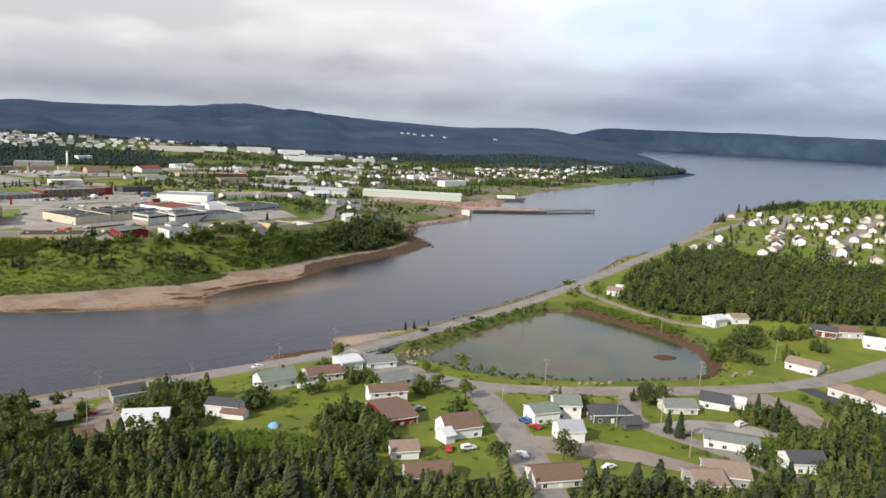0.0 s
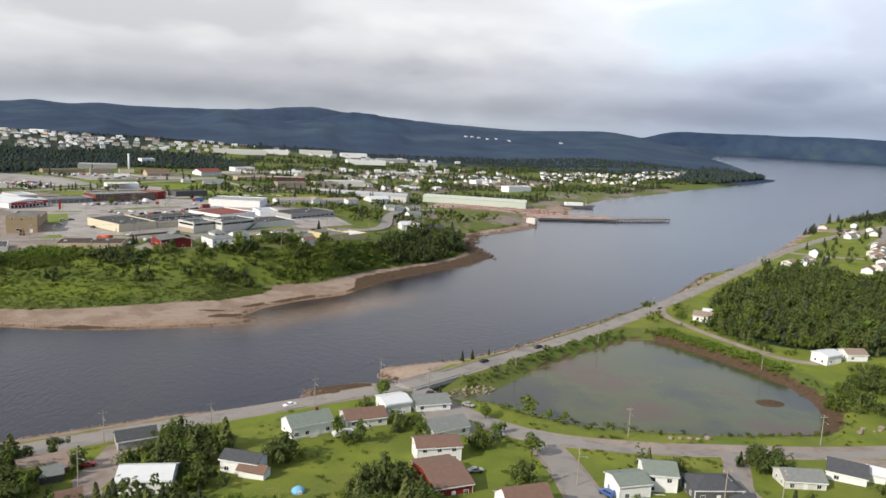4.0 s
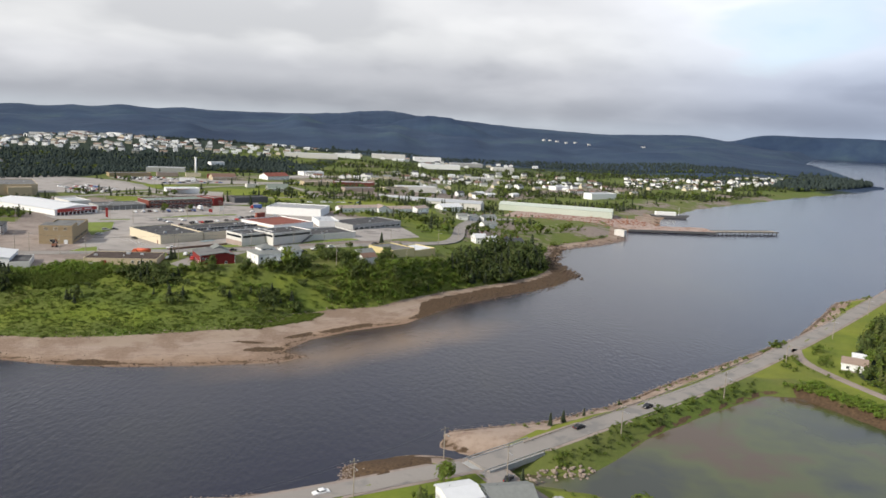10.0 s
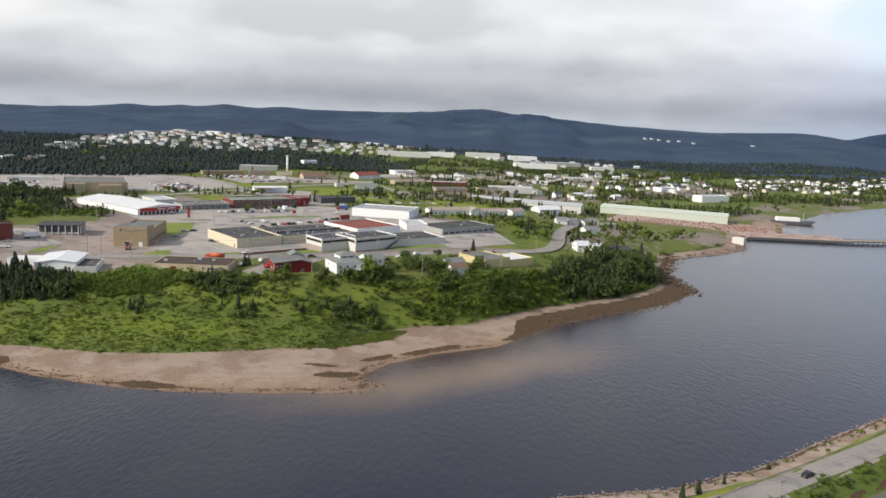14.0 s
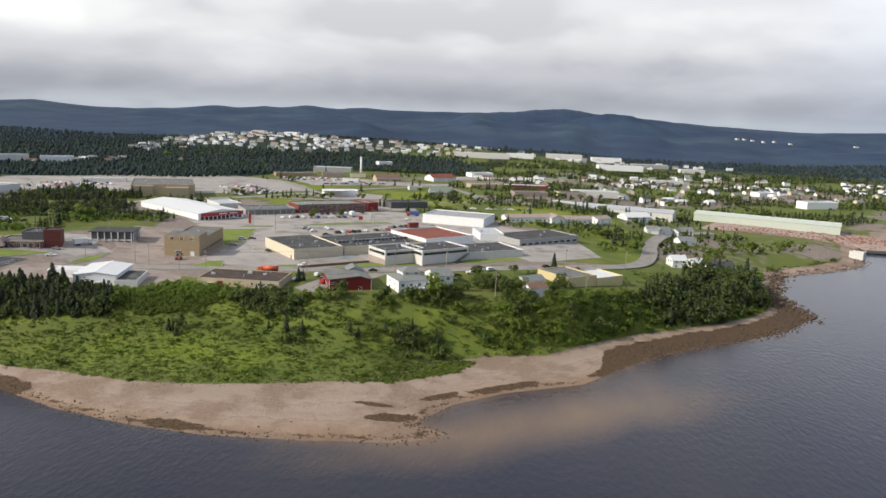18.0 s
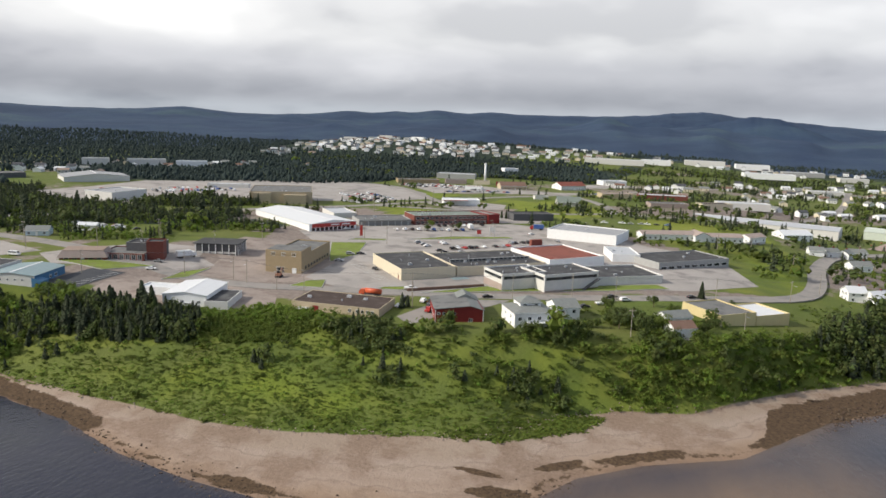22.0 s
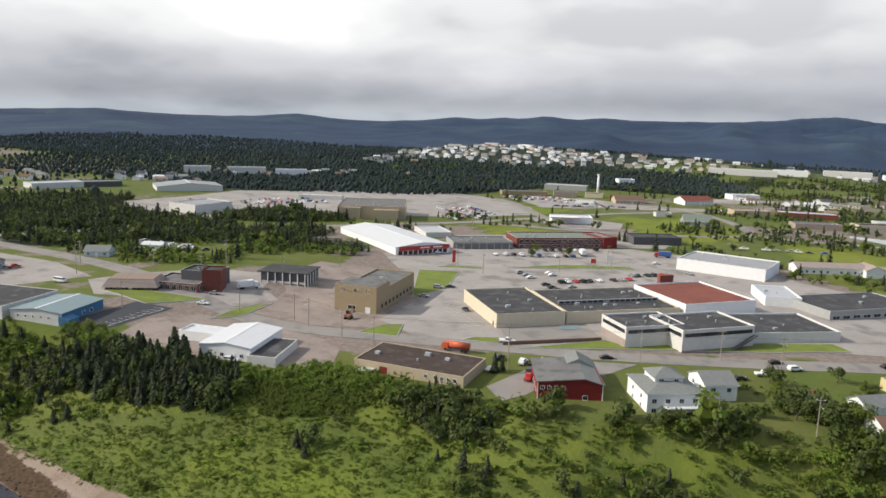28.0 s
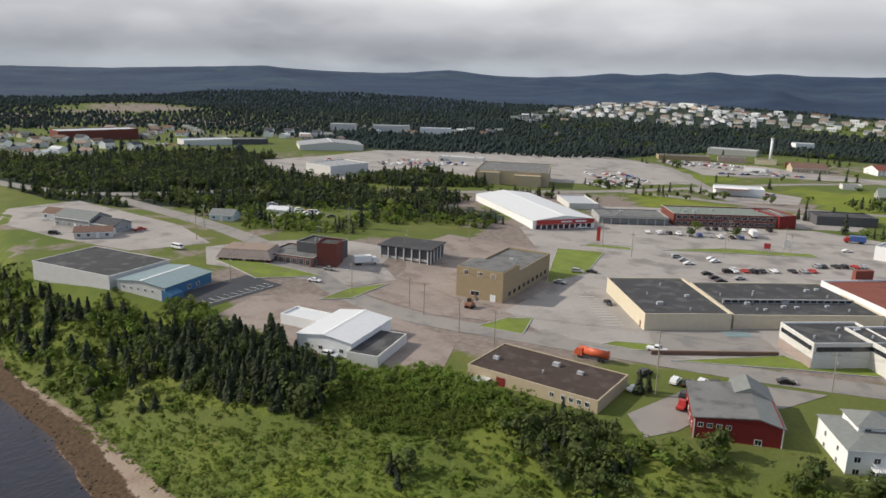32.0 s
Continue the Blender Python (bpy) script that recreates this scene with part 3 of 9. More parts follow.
def hills(x, y):
    """The long ridge behind the town, and lower land along the bay."""
    d, az = np.hypot(x, y), np.degrees(np.arctan2(x, y))
    crest = np.interp(az, [-80, -62, -57, -52, -50, -47, -44, -42, -38.6, -35.4, -32.3, -29, -27, -24.6, -23.1, -22.2, -20.3, -18, -16, -14, -11.8, -7.5, -5, -2.5, -1, 1, 4.5, 7.3, 9.5, 12.6, 15.5, 18.5, 23, 28, 40],
                      [60, 53, 74, 92, 79, 68, 66, 72, 97, 67, 66, 80, 103, 97, 113, 99, 124, 107, 125, 113, 115, 121, 130, 152, 160, 148, 134, 120, 108, 97, 90, 100, 115, 120, 120])
    crest = np.maximum(crest - 27 + 2.2 * waves(az, az * 0 + 3, 3.4, 11) + 1.6 * waves(az, az * 0, 1.3, 12), 8)
    near = 14 * ease(d, 2150, 2500) * ease(3100 - d, 0, 500) * (0.5 + 0.9 * waves(az, az * 0 + 7, 7, 41)) * ease(az, -75, -55) * ease(24 - az, 0, 10)
    bay = ease(az, 21, 28)
    ranges = crest * ease(d, 3200, 4250)
    for at, part_of, width, swing, seed in ((2300, 0.30, 330, 8, 41), (2800, 0.50, 380, 11, 43), (3350, 0.72, 420, 9, 47)):
        fold = crest * part_of * (0.78 + 0.6 * waves(az + d * 0.002, az * 0 + seed, swing, seed))
        ranges = np.maximum(ranges, fold * np.exp(-((d - at) / width) ** 2))
    far_coast = np.interp(az, [20, 26, 30, 35, 40, 46, 52], [108, 110, 108, 110, 112, 116, 118]) * (1 + 0.05 * waves(az, az * 0 + 5, 6, 61))
    off = np.hypot(x - 10, y + 150)
    rise = np.maximum(bay * far_coast * ease(off, 4770, 4930), (1 - bay) * ranges) + bay * 22 * ease(d, 2900, 3400) * ease(4700 - d, 0, 200)
    rise = rise * (1 + (0.30 * waves(x, y, 640, 22) + 0.20 * waves(x, y, 250, 23)) * ease(4200 - d, 0, 700)) + near * 0.6
    return rise * ease(np.maximum(x * 0.55 + y, y * 2.2), 900, 1900)


def south_land(x, y):
    line = np.minimum(118 + 0.42 * x, 92.0)
    z = 3.0 + 0.085 * np.clip(line - y, 0, 130) * (1 - 0.55 * ease(x, 130, 260))
    inland = edge_distance(SOUTH_WATER, x, y)
    return z + 0.062 * np.clip(inland - 45, 0, 170) * ease(x, 190, 300) * ease(y, 120, 200) - 2.0 * ease(x, 480, 700) * ease(y, 400, 600)


def height(x, y):
    x, y = np.asarray(x, float), np.asarray(y, float)
    d0, d1, d2 = (edge_distance(p, x, y) for p in (NORTH_WATER, NORTH_GRASS, NORTH_TOP))
    top = plateau(x, y)
    beach = np.clip(d0 / np.maximum(d0 - d1, 0.01), 0, 1) * 1.9
    t = np.clip(d1 / np.maximum(d1 - d2, 0.01), 0, 1)
    bank = 1.9 + (top - 1.9) * (0.62 * t + 0.38 * t * t * (3 - 2 * t)) + 0.9 * waves(x, y, 28, 5) * np.sin(np.pi * t)
    north = np.where(d2 > 0, top + hills(x, y), np.where(d1 > 0, bank, np.where(d0 > 0, beach, np.maximum(d0 * 0.05, -2.5))))
    s0, p0 = edge_distance(SOUTH_WATER, x, y), edge_distance(POND, x, y)
    rim = np.minimum(s0 / 9.0, np.where(p0 > -60, -p0 / 7.0, 9.0))
    south = np.where(rim > 0, np.minimum(south_land(x, y), 0.1 + 2.9 * np.clip(rim, 0, 1) + np.maximum(rim - 1, 0) * 3), np.maximum(rim * 1.2, -2.0))
    return np.where(s0 > d0, south, north)


def axis(a, b, fine, low, high, grow=1.09):
    """Even steps from a to b, then ever longer ones out to low and high."""
    mid = list(np.arange(a, b + fine / 2, fine))
    left, s = [a], fine
    while left[-1] > low:
        s = min(s * grow, 70 if left[-1] > -4600 else 320)
        left.append(max(left[-1] - s, low))
    right, s = [mid[-1]], fine
    while right[-1] < high:
        s = min(s * grow, 70 if right[-1] < 4600 else 320)
        right.append(min(right[-1] + s, high))
    return np.array(left[:0:-1] + mid + right[1:])


def sheet(name, xs, ys, z, covers, mat):
    """One grid mesh over the given axes, with cover attributes."""
    nx, ny = len(xs), len(ys)
    me = bpy.data.meshes.new(name)
    gx, gy = np.meshgrid(xs, ys)
    co = np.stack([gx.ravel(), gy.ravel(), z.ravel()], 1)
    i = (np.arange(ny - 1)[:, None] * nx + np.arange(nx - 1)[None]).ravel()
    quads = np.stack([i, i + 1, i + 1 + nx, i + nx], 1)
    fill_mesh(me, co, quads)
    for key, value in covers.items():
        me.attributes.new(key, "FLOAT", "POINT").data.foreach_set("value", np.clip(value, 0, 1).ravel().astype(np.float32))
    me.materials.append(mat)
    return new(name, me)


def fill_mesh(me, co, faces, smooth=True):
    """Vertices and faces of equal length, from arrays."""
    n, k = faces.shape
    me.vertices.add(len(co))
    me.vertices.foreach_set("co", np.ascontiguousarray(co, np.float32).ravel())
    me.loops.add(n * k)
    me.loops.foreach_set("vertex_index", np.ascontiguousarray(faces, np.int32).ravel())
    me.polygons.add(n)
    me.polygons.foreach_set("loop_start", np.arange(0, n * k, k, dtype=np.int32))
    me.polygons.foreach_set("use_smooth", np.full(n, smooth))
    me.update(calc_edges=True)


# roads as centre lines with a width
CAUSEWAY = [(-420, -62), (-240, 12), (-120, 68), (-65, 95), (-22, 115), (0, 124), (21, 133), (40, 141), (56, 149), (73, 161), (102, 183), (149, 218), (194, 258), (258, 317), (354, 412), (460, 511), (589, 614), (700, 690)]
SOUTH_ROAD = [(52, 146), (62, 125), (74, 108), (91, 95), (122, 85), (146, 82), (179, 78), (219, 80), (256, 91), (282, 101), (330, 118), (420, 130)]
SIDE_STREET = [(88, 94), (89, 75), (88, 56), (86, 40), (84, 24), (80, 0), (70, -40)]
LOOP_STREET = [(146, 80), (139, 66), (131, 52), (133, 40), (142, 22), (150, 2), (152, -30)]
POND_ROAD = [(212, 273), (203, 252), (206, 232), (213, 205), (219, 186), (226, 172), (236, 166)]
ESTATE_STREET = [(430, 318), (500, 372), (560, 428), (640, 500), (720, 566), (800, 640)]
ESTATE_LANE = [(545, 520), (600, 570), (660, 640), (700, 690)]
HILL_STREET = [(420, 476), (470, 440), (520, 400), (545, 360), (560, 300)]
BANK_STREET = [(-420, 372), (-330, 372), (-280, 366), (-242, 357), (-205, 346), (-172, 345), (-140, 355), (-110, 364), (-80, 373), (-40, 390), (0, 410), (30, 431), (60, 461), (70, 500), (75, 560), (95, 640), (140, 700)]
HIGHWAY = [(-700, 320), (-560, 338), (-454, 356), (-416, 388), (-395, 440), (-352, 478), (-329, 523), (-300, 563), (-249, 641), (-222, 718), (-185, 795), (-82, 968), (20, 1100), (120, 1300)]
BACK_ROAD = [(-249, 641), (-190, 652), (-135, 660), (-85, 690), (-62, 720), (-72, 770), (-97, 820), (-132, 870), (-175, 905)]
EAST_ROAD = [(-62, 720), (-20, 722), (40, 745), (95, 860), (150, 1000), (200, 1300)]
MALL_ROAD = [(-222, 718), (-280, 803), (-339, 872), (-420, 842)]

xs = axis(-330, 330, 3.0, -4800, 4900)
ys = axis(-20, 480, 3.0, -1500, 4950)
gx, gy = np.meshgrid(xs, ys)
gz = height(gx, gy)
north_d, grass_d, top_d = (edge_distance(p, gx, gy) for p in (NORTH_WATER, NORTH_GRASS, NORTH_TOP))
south_d, pond_d = edge_distance(SOUTH_WATER, gx, gy), edge_distance(POND, gx, gy)
is_north = north_d > south_d
sand = np.where(is_north, 0.5 - grass_d / 8.0, np.maximum(0.5 + (2.2 - gz) / 2.0, 0) * (gy > 125) * (pond_d < -12))
sand = np.where(~is_north & (gx < 330), np.maximum(sand, (0.75 - (south_d - 5.5) / 5.0) * (pond_d < -14)), sand)
sand = np.where(~is_north & (gy <= 125 + 0.4 * gx), np.maximum(sand, (2.0 - gz) * 0.8 * (pond_d < -12)), sand)
shore = ~is_north & (gx > -330) & (gx < 420) & (pond_d < -14)
sand = np.where(shore, np.maximum(sand, 1.15 - south_d / np.where(gx < 62, 15.0, 12.5)), sand)
spit = edge_distance([(36, 160), (42, 178), (80, 190), (76, 174), (60, 160), (50, 152)], gx, gy)
sand = np.where(spit > -1, 0.9, sand)
weed = np.where(is_north, np.maximum(0.62 - np.abs(north_d - 3) / 9.0, 0) * np.where(gx > 35, 1.3, 0.95), np.maximum(0.75 - np.abs(south_d - 1) / 5, 0))
weed = np.where(is_north & (gx > 38) & (gx < 150) & (gy < 480), np.maximum(weed, 1.08 - np.abs(north_d - 7) / 14.0), weed)
weed = np.where(is_north & (gx < -150) & (gx > -420), np.maximum(weed, 1.0 - np.abs(north_d - 3) / 8.0), weed)
for wx0, wy0, la, lb, ang in ((-92, 232, 17, 4, 0), (-30, 254, 11, 4.5, 12), (-38, 262, 18, 1.6, 8), (2, 291, 22, 3.2, 38), (-18, 276, 12, 2.5, 45), (40, 318, 9, 3, 42)):
    ca, sa = math.cos(radians(ang)), math.sin(radians(ang))
    u, v = (gx - wx0) * ca + (gy - wy0) * sa, -(gx - wx0) * sa + (gy - wy0) * ca
    weed = np.maximum(weed, 1.25 - np.hypot(u / la, v / lb))
weed = np.maximum(weed, 0.95 * (np.hypot((gx - 24) / 14, (gy - 147) / 9) < 1))
weed = np.maximum(weed, np.maximum(0.9 - np.abs(pond_d + 1) / np.where(gx > 182, 12.0, 2.2), 0) * (gx > 100))
islet = np.hypot((gx - 191) / 8.5, (gy - 131) / 6.0)
gz = np.where(islet < 1, np.maximum(gz, 0.35 - 0.5 * islet), gz)
weed = np.where(islet < 1.2, 1.0, weed)
lawn = np.where(is_north, 0.46 * ease(top_d, -60, -20) * ease(-top_d, -5, 5), 0.60 + 0.12 * waves(gx, gy, 45, 33) - 0.4 * (gy < -30 - 0.1 * gx))
lawn = np.where(is_north & (top_d > 0), 0.36, lawn)
lawn = np.where(~is_north & (gx > 400), 0.62, lawn)
lawn = np.where((pond_d > -13) & (gy > 135), 0.30, lawn)
SLOPE_GRASS = [(-215, 258), (-188, 272), (-165, 279), (-132, 293), (-105, 295), (-66, 293), (-40, 296), (-20, 308), (-34, 292), (-64, 272), (-98, 262), (-124, 258), (-158, 259)]
slope_d = edge_distance(SLOPE_GRASS, gx, gy)
lawn = np.where(is_north & (slope_d > -3), 0.20 + slope_d / 40.0 + 0.17 * waves(gx, gy, 27, 4), lawn)
olive_d = edge_distance([(-76, 310), (-54, 326), (-19, 334), (-18, 322), (-33, 300), (-65, 291)], gx, gy)
lawn = np.where(is_north & (olive_d > 0), 0.46 + 0.16 * waves(gx, gy, 16, 6), lawn)
town = edge_distance([(-262, 300), (-250, 296), (-120, 330), (-95, 356), (-80, 367), (-40, 384), (0, 403), (30, 424), (60, 452), (60, 560), (-30, 600), (-230, 575), (-262, 440)], gx, gy)
stony = np.where(is_north, 0.35 + town / 60.0, 0.0)
lawn = np.where(is_north & (gx > -95) & (gx < 60) & (top_d > 0) & (town < 0) & (gy < 470), 0.30, lawn)
yard_ground = edge_distance([(-420, 292), (-300, 284), (-262, 296), (-262, 345), (-285, 366), (-290, 400), (-420, 382)], gx, gy)
stony = np.where(yard_ground > 0, 0.46 + 0.12 * waves(gx, gy, 40, 81), stony)
knob = edge_distance([(-270, 410), (-258, 446), (-233, 464), (-224, 440), (-232, 428), (-248, 410)], gx, gy)
stony, lawn = np.where(knob > 0, 0.3, stony), np.where(knob > 0, 0.35, lawn)
stony = np.where(is_north & (gy > 480), np.maximum(stony, 0.45 + 0.3 * waves(gx, gy, 210, 8)) * (gy < 1500), stony)
lawn = np.where(is_north & (gy > 560) & (town < 0), 0.26 + 0.2 * waves(gx, gy, 120, 19), lawn)
for green in ([(-177, 760), (-127, 671), (-90, 644), (-66, 690), (-69, 735), (-106, 808)], [(-404, 500), (-351, 508), (-340, 482), (-395, 455)], [(-215, 600), (-150, 612), (-130, 640), (-240, 634)], [(-240, 720), (-222, 800), (-290, 820), (-268, 772)], [(-160, 880), (-120, 860), (-60, 960), (-120, 940)], [(-30, 620), (60, 640), (50, 690), (-40, 690)]):
    inside = edge_distance(green, gx, gy)
    stony, lawn = np.where(inside > -4, 0.1, stony), np.where(inside > 0, 0.75, lawn)
meadow = edge_distance([(14, 440), (58, 462), (72, 500), (80, 590), (62, 640), (-40, 600), (-20, 566), (24, 528)], gx, gy)
stony, lawn = np.where(meadow > -2, 0.12, stony), np.where(meadow > 0, 0.44 + 0.2 * waves(gx, gy, 34, 21), lawn)
wood = np.where(is_north, 0.5 * ease(gy, 1050, 1500) + 0.5 * ease(gy - 0.2 * gx, 500, 900) * ease(-gx, 260, 420), 0) + np.where(is_north, 0.0, ((gy < 30 - 0.28 * np.maximum(gx, 0)) & (gx < 300)) * 0.6)
wood = np.where(~is_north, np.maximum(wood, 0.5 + edge_distance([(245, 277), (381, 395), (389, 334), (433, 254), (470, 240), (420, 150), (334, 151), (262, 172), (220, 203), (216, 232)], gx, gy) / 20.0), wood)
wood = np.maximum(wood, np.where(edge_distance([(-640, 340), (-430, 345), (-388, 362), (-335, 430), (-262, 470), (-232, 484), (-262, 510), (-353, 501), (-541, 568), (-600, 500)], gx, gy) > 0, 0.8, 0))
far_d = np.hypot(gx, gy)
wood = np.maximum(wood, np.where(is_north, ease(far_d, 1350, 1700) * (0.75 + 0.25 * waves(gx, gy, 700, 31)), 0))
stony = np.where(far_d > 1350, 0, stony)
marsh = np.array(edge_distance([(-56, 275), (-37, 280), (-16, 299), (-9, 314), (-22, 308), (-40, 292)], gx, gy))
sand = np.where(marsh > -2, np.minimum(sand, 0.60 - marsh / 9.0), sand)
# cleared ground in the western suburb, and a gravel pit on its hill
suburb = edge_distance([(-860, 380), (-600, 400), (-560, 470), (-590, 560), (-640, 700), (-800, 720), (-900, 560)], gx, gy)
wood = np.where(suburb > 0, np.minimum(wood, 0.3), wood)
stony = np.where(suburb > 0, 0.30 + 0.35 * waves(gx, gy, 130, 27), stony)
back_wood = edge_distance([(-640, 700), (-540, 700), (-380, 815), (-330, 1060), (-130, 1060), (-100, 1330), (-560, 1240), (-780, 1180), (-800, 950)], gx, gy)
wood, stony = np.where(back_wood > 0, 0.9, wood), np.where(back_wood > -15, 0.0, stony)
pit = 0.86 + 0.16 * waves(gx, gy, 70, 39) - np.hypot((gx + 1130) / 90.0, (gy - 760) / 150.0) * 0.55
stony, wood = np.maximum(stony, pit), np.where(pit > 0.4, 0, wood)

sand = np.where(far_d > 900, np.minimum(sand, 0.42), sand)
# the far hills take the haze-tinted canopy cover
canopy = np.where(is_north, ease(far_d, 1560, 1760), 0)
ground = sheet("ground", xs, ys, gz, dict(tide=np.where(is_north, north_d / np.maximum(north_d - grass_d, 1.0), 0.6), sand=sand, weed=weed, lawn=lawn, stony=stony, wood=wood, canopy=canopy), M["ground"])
tagged(ground, "rolling grass, sand and woodland ground around an estuary", "ground", kind="structure")



def ground_many(x, y):
    """The ground's height at many places, read off the sheet itself."""
    i = np.clip(np.searchsorted(xs, x) - 1, 0, len(xs) - 2)
    j = np.clip(np.searchsorted(ys, y) - 1, 0, len(ys) - 2)
    u, v = (x - xs[i]) / (xs[i + 1] - xs[i]), (y - ys[j]) / (ys[j + 1] - ys[j])
    return (gz[j, i] * (1 - u) + gz[j, i + 1] * u) * (1 - v) + (gz[j + 1, i] * (1 - u) + gz[j + 1, i + 1] * u) * v


def ground_z(x, y):
    return float(ground_many(np.array([float(x)]), np.array([float(y)]))[0])


wx, wy = axis(-200, 260, 6.0, -4800, 4900), axis(-60, 420, 6.0, -900, 4950)
mx, my = np.meshgrid(wx, wy)
bar = np.exp(-(((mx - 24) / 58.0) ** 2 + ((my - 268 - 0.66 * (mx - 24)) / 20.0) ** 2)) * 0.8 + np.exp(-(((mx - 30) / 80.0) ** 2)) * np.exp(-(edge_distance(NORTH_WATER, mx, my) / 22.0) ** 2) * 0.3 + np.maximum(0.35 + edge_distance(NORTH_WATER, mx, my) / 14.0, 0) * 0.9 + np.maximum(0.3 + edge_distance(SOUTH_WATER, mx, my) / 8.0, 0) * 0.5
inpond = edge_distance(POND, mx, my)
water = sheet("water", wx, wy, np.zeros(mx.shape), dict(shallow=bar, pond=0.5 + inpond / 10.0), M["water"])
tagged(water, "dark rippled estuary water with a brown shallow bar", "water", kind="structure")


def ribbon(name, line, width, mat, label, lift=0.12, kind="structure", step=6.0, category="road", z_of=None, smooth=2):
    """A strip of paving that follows the ground."""
    pts = [Vector((*p, 0)) for p in line]
    for _ in range(smooth):
        nxt = [pts[0]]
        for a, b in zip(pts, pts[1:]):
            nxt += [a.lerp(b, 0.25), a.lerp(b, 0.75)]
        pts = nxt + [pts[-1]]
    dense = [pts[0]]
    for a, b in zip(pts, pts[1:]):
        n = max(1, int((b - a).length / step))
        dense += [a.lerp(b, k / n) for k in range(1, n + 1)]
    bm = bmesh.new()
    rows = []
    cross = (-0.5, -0.25, 0.0, 0.25, 0.5)
    for i, p in enumerate(dense):
        d = (dense[min(i + 1, len(dense) - 1)] - dense[max(i - 1, 0)]).normalized()
        side = Vector((d.y, -d.x, 0))
        q = [p + side * width * s for s in cross]
        z = max(ground_z(v.x, v.y) for v in q) + lift if z_of is None else z_of(p)
        top = [bm.verts.new((v.x, v.y, max(z - 0.35, ground_z(v.x, v.y) + lift))) for v in q]
        low = [bm.verts.new((v.x, v.y, v2.co.z - 0.5)) for v, v2 in ((q[0], top[0]), (q[-1], top[-1]))]
        rows.append([low[0], *top, low[1]])
    for a, b in zip(rows, rows[1:]):
        for k in range(len(a) - 1):
            bm.faces.new((a[k], b[k], b[k + 1], a[k + 1]))
    me = bpy.data.meshes.new(name)
    bmesh.ops.recalc_face_normals(bm, faces=bm.faces)
    bm.to_mesh(me)
    bm.free()
    me.materials.append(mat)
    return tagged(new(name, me), label, category, kind=kind)


ROADS = (("road_causeway", CAUSEWAY, 7.6, "asphalt", "grey worn asphalt shore road on a causeway"), ("road_pond", SOUTH_ROAD, 7.6, "asphalt", "pale grey village road along the pond"),
         ("road_side", SIDE_STREET, 9.0, "asphalt", "grey asphalt village side street"), ("road_loop", LOOP_STREET, 5.2, "asphalt", "narrow grey village lane"),
         ("road_lane", POND_ROAD, 4.5, "gravel", "gravel lane beside the pond"), ("road_estate", ESTATE_STREET, 8, "asphalt", "pale estate street between white houses"), ("road_estate_lane", ESTATE_LANE, 7, "asphalt", "pale estate lane towards the shore"), ("road_hill", HILL_STREET, 7, "asphalt", "pale street through a housing estate"),
         ("road_bank", BANK_STREET, 9.5, "asphalt", "wide grey asphalt street along the bank top"), ("road_highway", HIGHWAY, 10, "asphalt", "grey main road through town"),
         ("road_back", BACK_ROAD, 9, "asphalt", "pale grey road round a green knoll"), ("road_east", EAST_ROAD, 9, "asphalt", "grey road towards the harbour"), ("road_mall", MALL_ROAD, 9, "asphalt", "pale grey road beside a parking field"))
for name, line, width, mat, label in ROADS:
    ribbon(name, line, width, M[mat], label)
    if mat == "asphalt" and name not in ("road_bank", "road_highway", "road_back", "road_east", "road_mall"):
        ribbon(name.replace("road", "shoulder"), line, width + 2.6, M["gravel"], "stony gravel shoulder along a road", lift=0.05)


# ---- kit ----
def part(name, bm, mat, parent=None, label="", smooth=False):
    """Links a bmesh as one mesh object under a thing or under a part."""
    me = bpy.data.meshes.new(name)
    bm.to_mesh(me)
    bm.free()
    me.materials.append(M[mat] if isinstance(mat, str) else mat)
    if smooth:
        me.polygons.foreach_set("use_smooth", [True] * len(me.polygons))
    ob = new(name, me)
    ob.parent = parent
    if label:
        tagged(ob, label)
    return ob


def thing(name, m, label, category, group=""):
    ob = new(name)
    ob.matrix_world = m
    ob.empty_display_size = 0.5
    return tagged(ob, label, category, group)


def boxes(*specs, bevel=0.0):
    """A bmesh of boxes given as (x0, x1, y0, y1, z0, z1)."""
    bm = bmesh.new()
    for x0, x1, y0, y1, z0, z1 in specs:
        v = [bm.verts.new((x, y, z)) for z in (z0, z1) for x, y in ((x0, y0), (x1, y0), (x1, y1), (x0, y1))]
        for f in ((3, 2, 1, 0), (4, 5, 6, 7), (0, 1, 5, 4), (1, 2, 6, 5), (2, 3, 7, 6), (3, 0, 4, 7)):
            bm.faces.new([v[i] for i in f])
    if bevel:
        bmesh.ops.bevel(bm, geom=list(bm.edges), offset=bevel, segments=1, affect="EDGES")
    return bm


def prism(outline, y0, y1, axis_y=True):
    """Extrudes an (x, z) outline from y0 to y1."""
    bm = bmesh.new()
    a = [bm.verts.new((x, y0, z)) for x, z in outline]
    b = [bm.verts.new((x, y1, z)) for x, z in outline]
    n = len(outline)
    bm.faces.new(a)
    bm.faces.new(b[::-1])
    for i in range(n):
        bm.faces.new((a[i], b[i], b[(i + 1) % n], a[(i + 1) % n]))
    bmesh.ops.recalc_face_normals(bm, faces=bm.faces)
    return bm


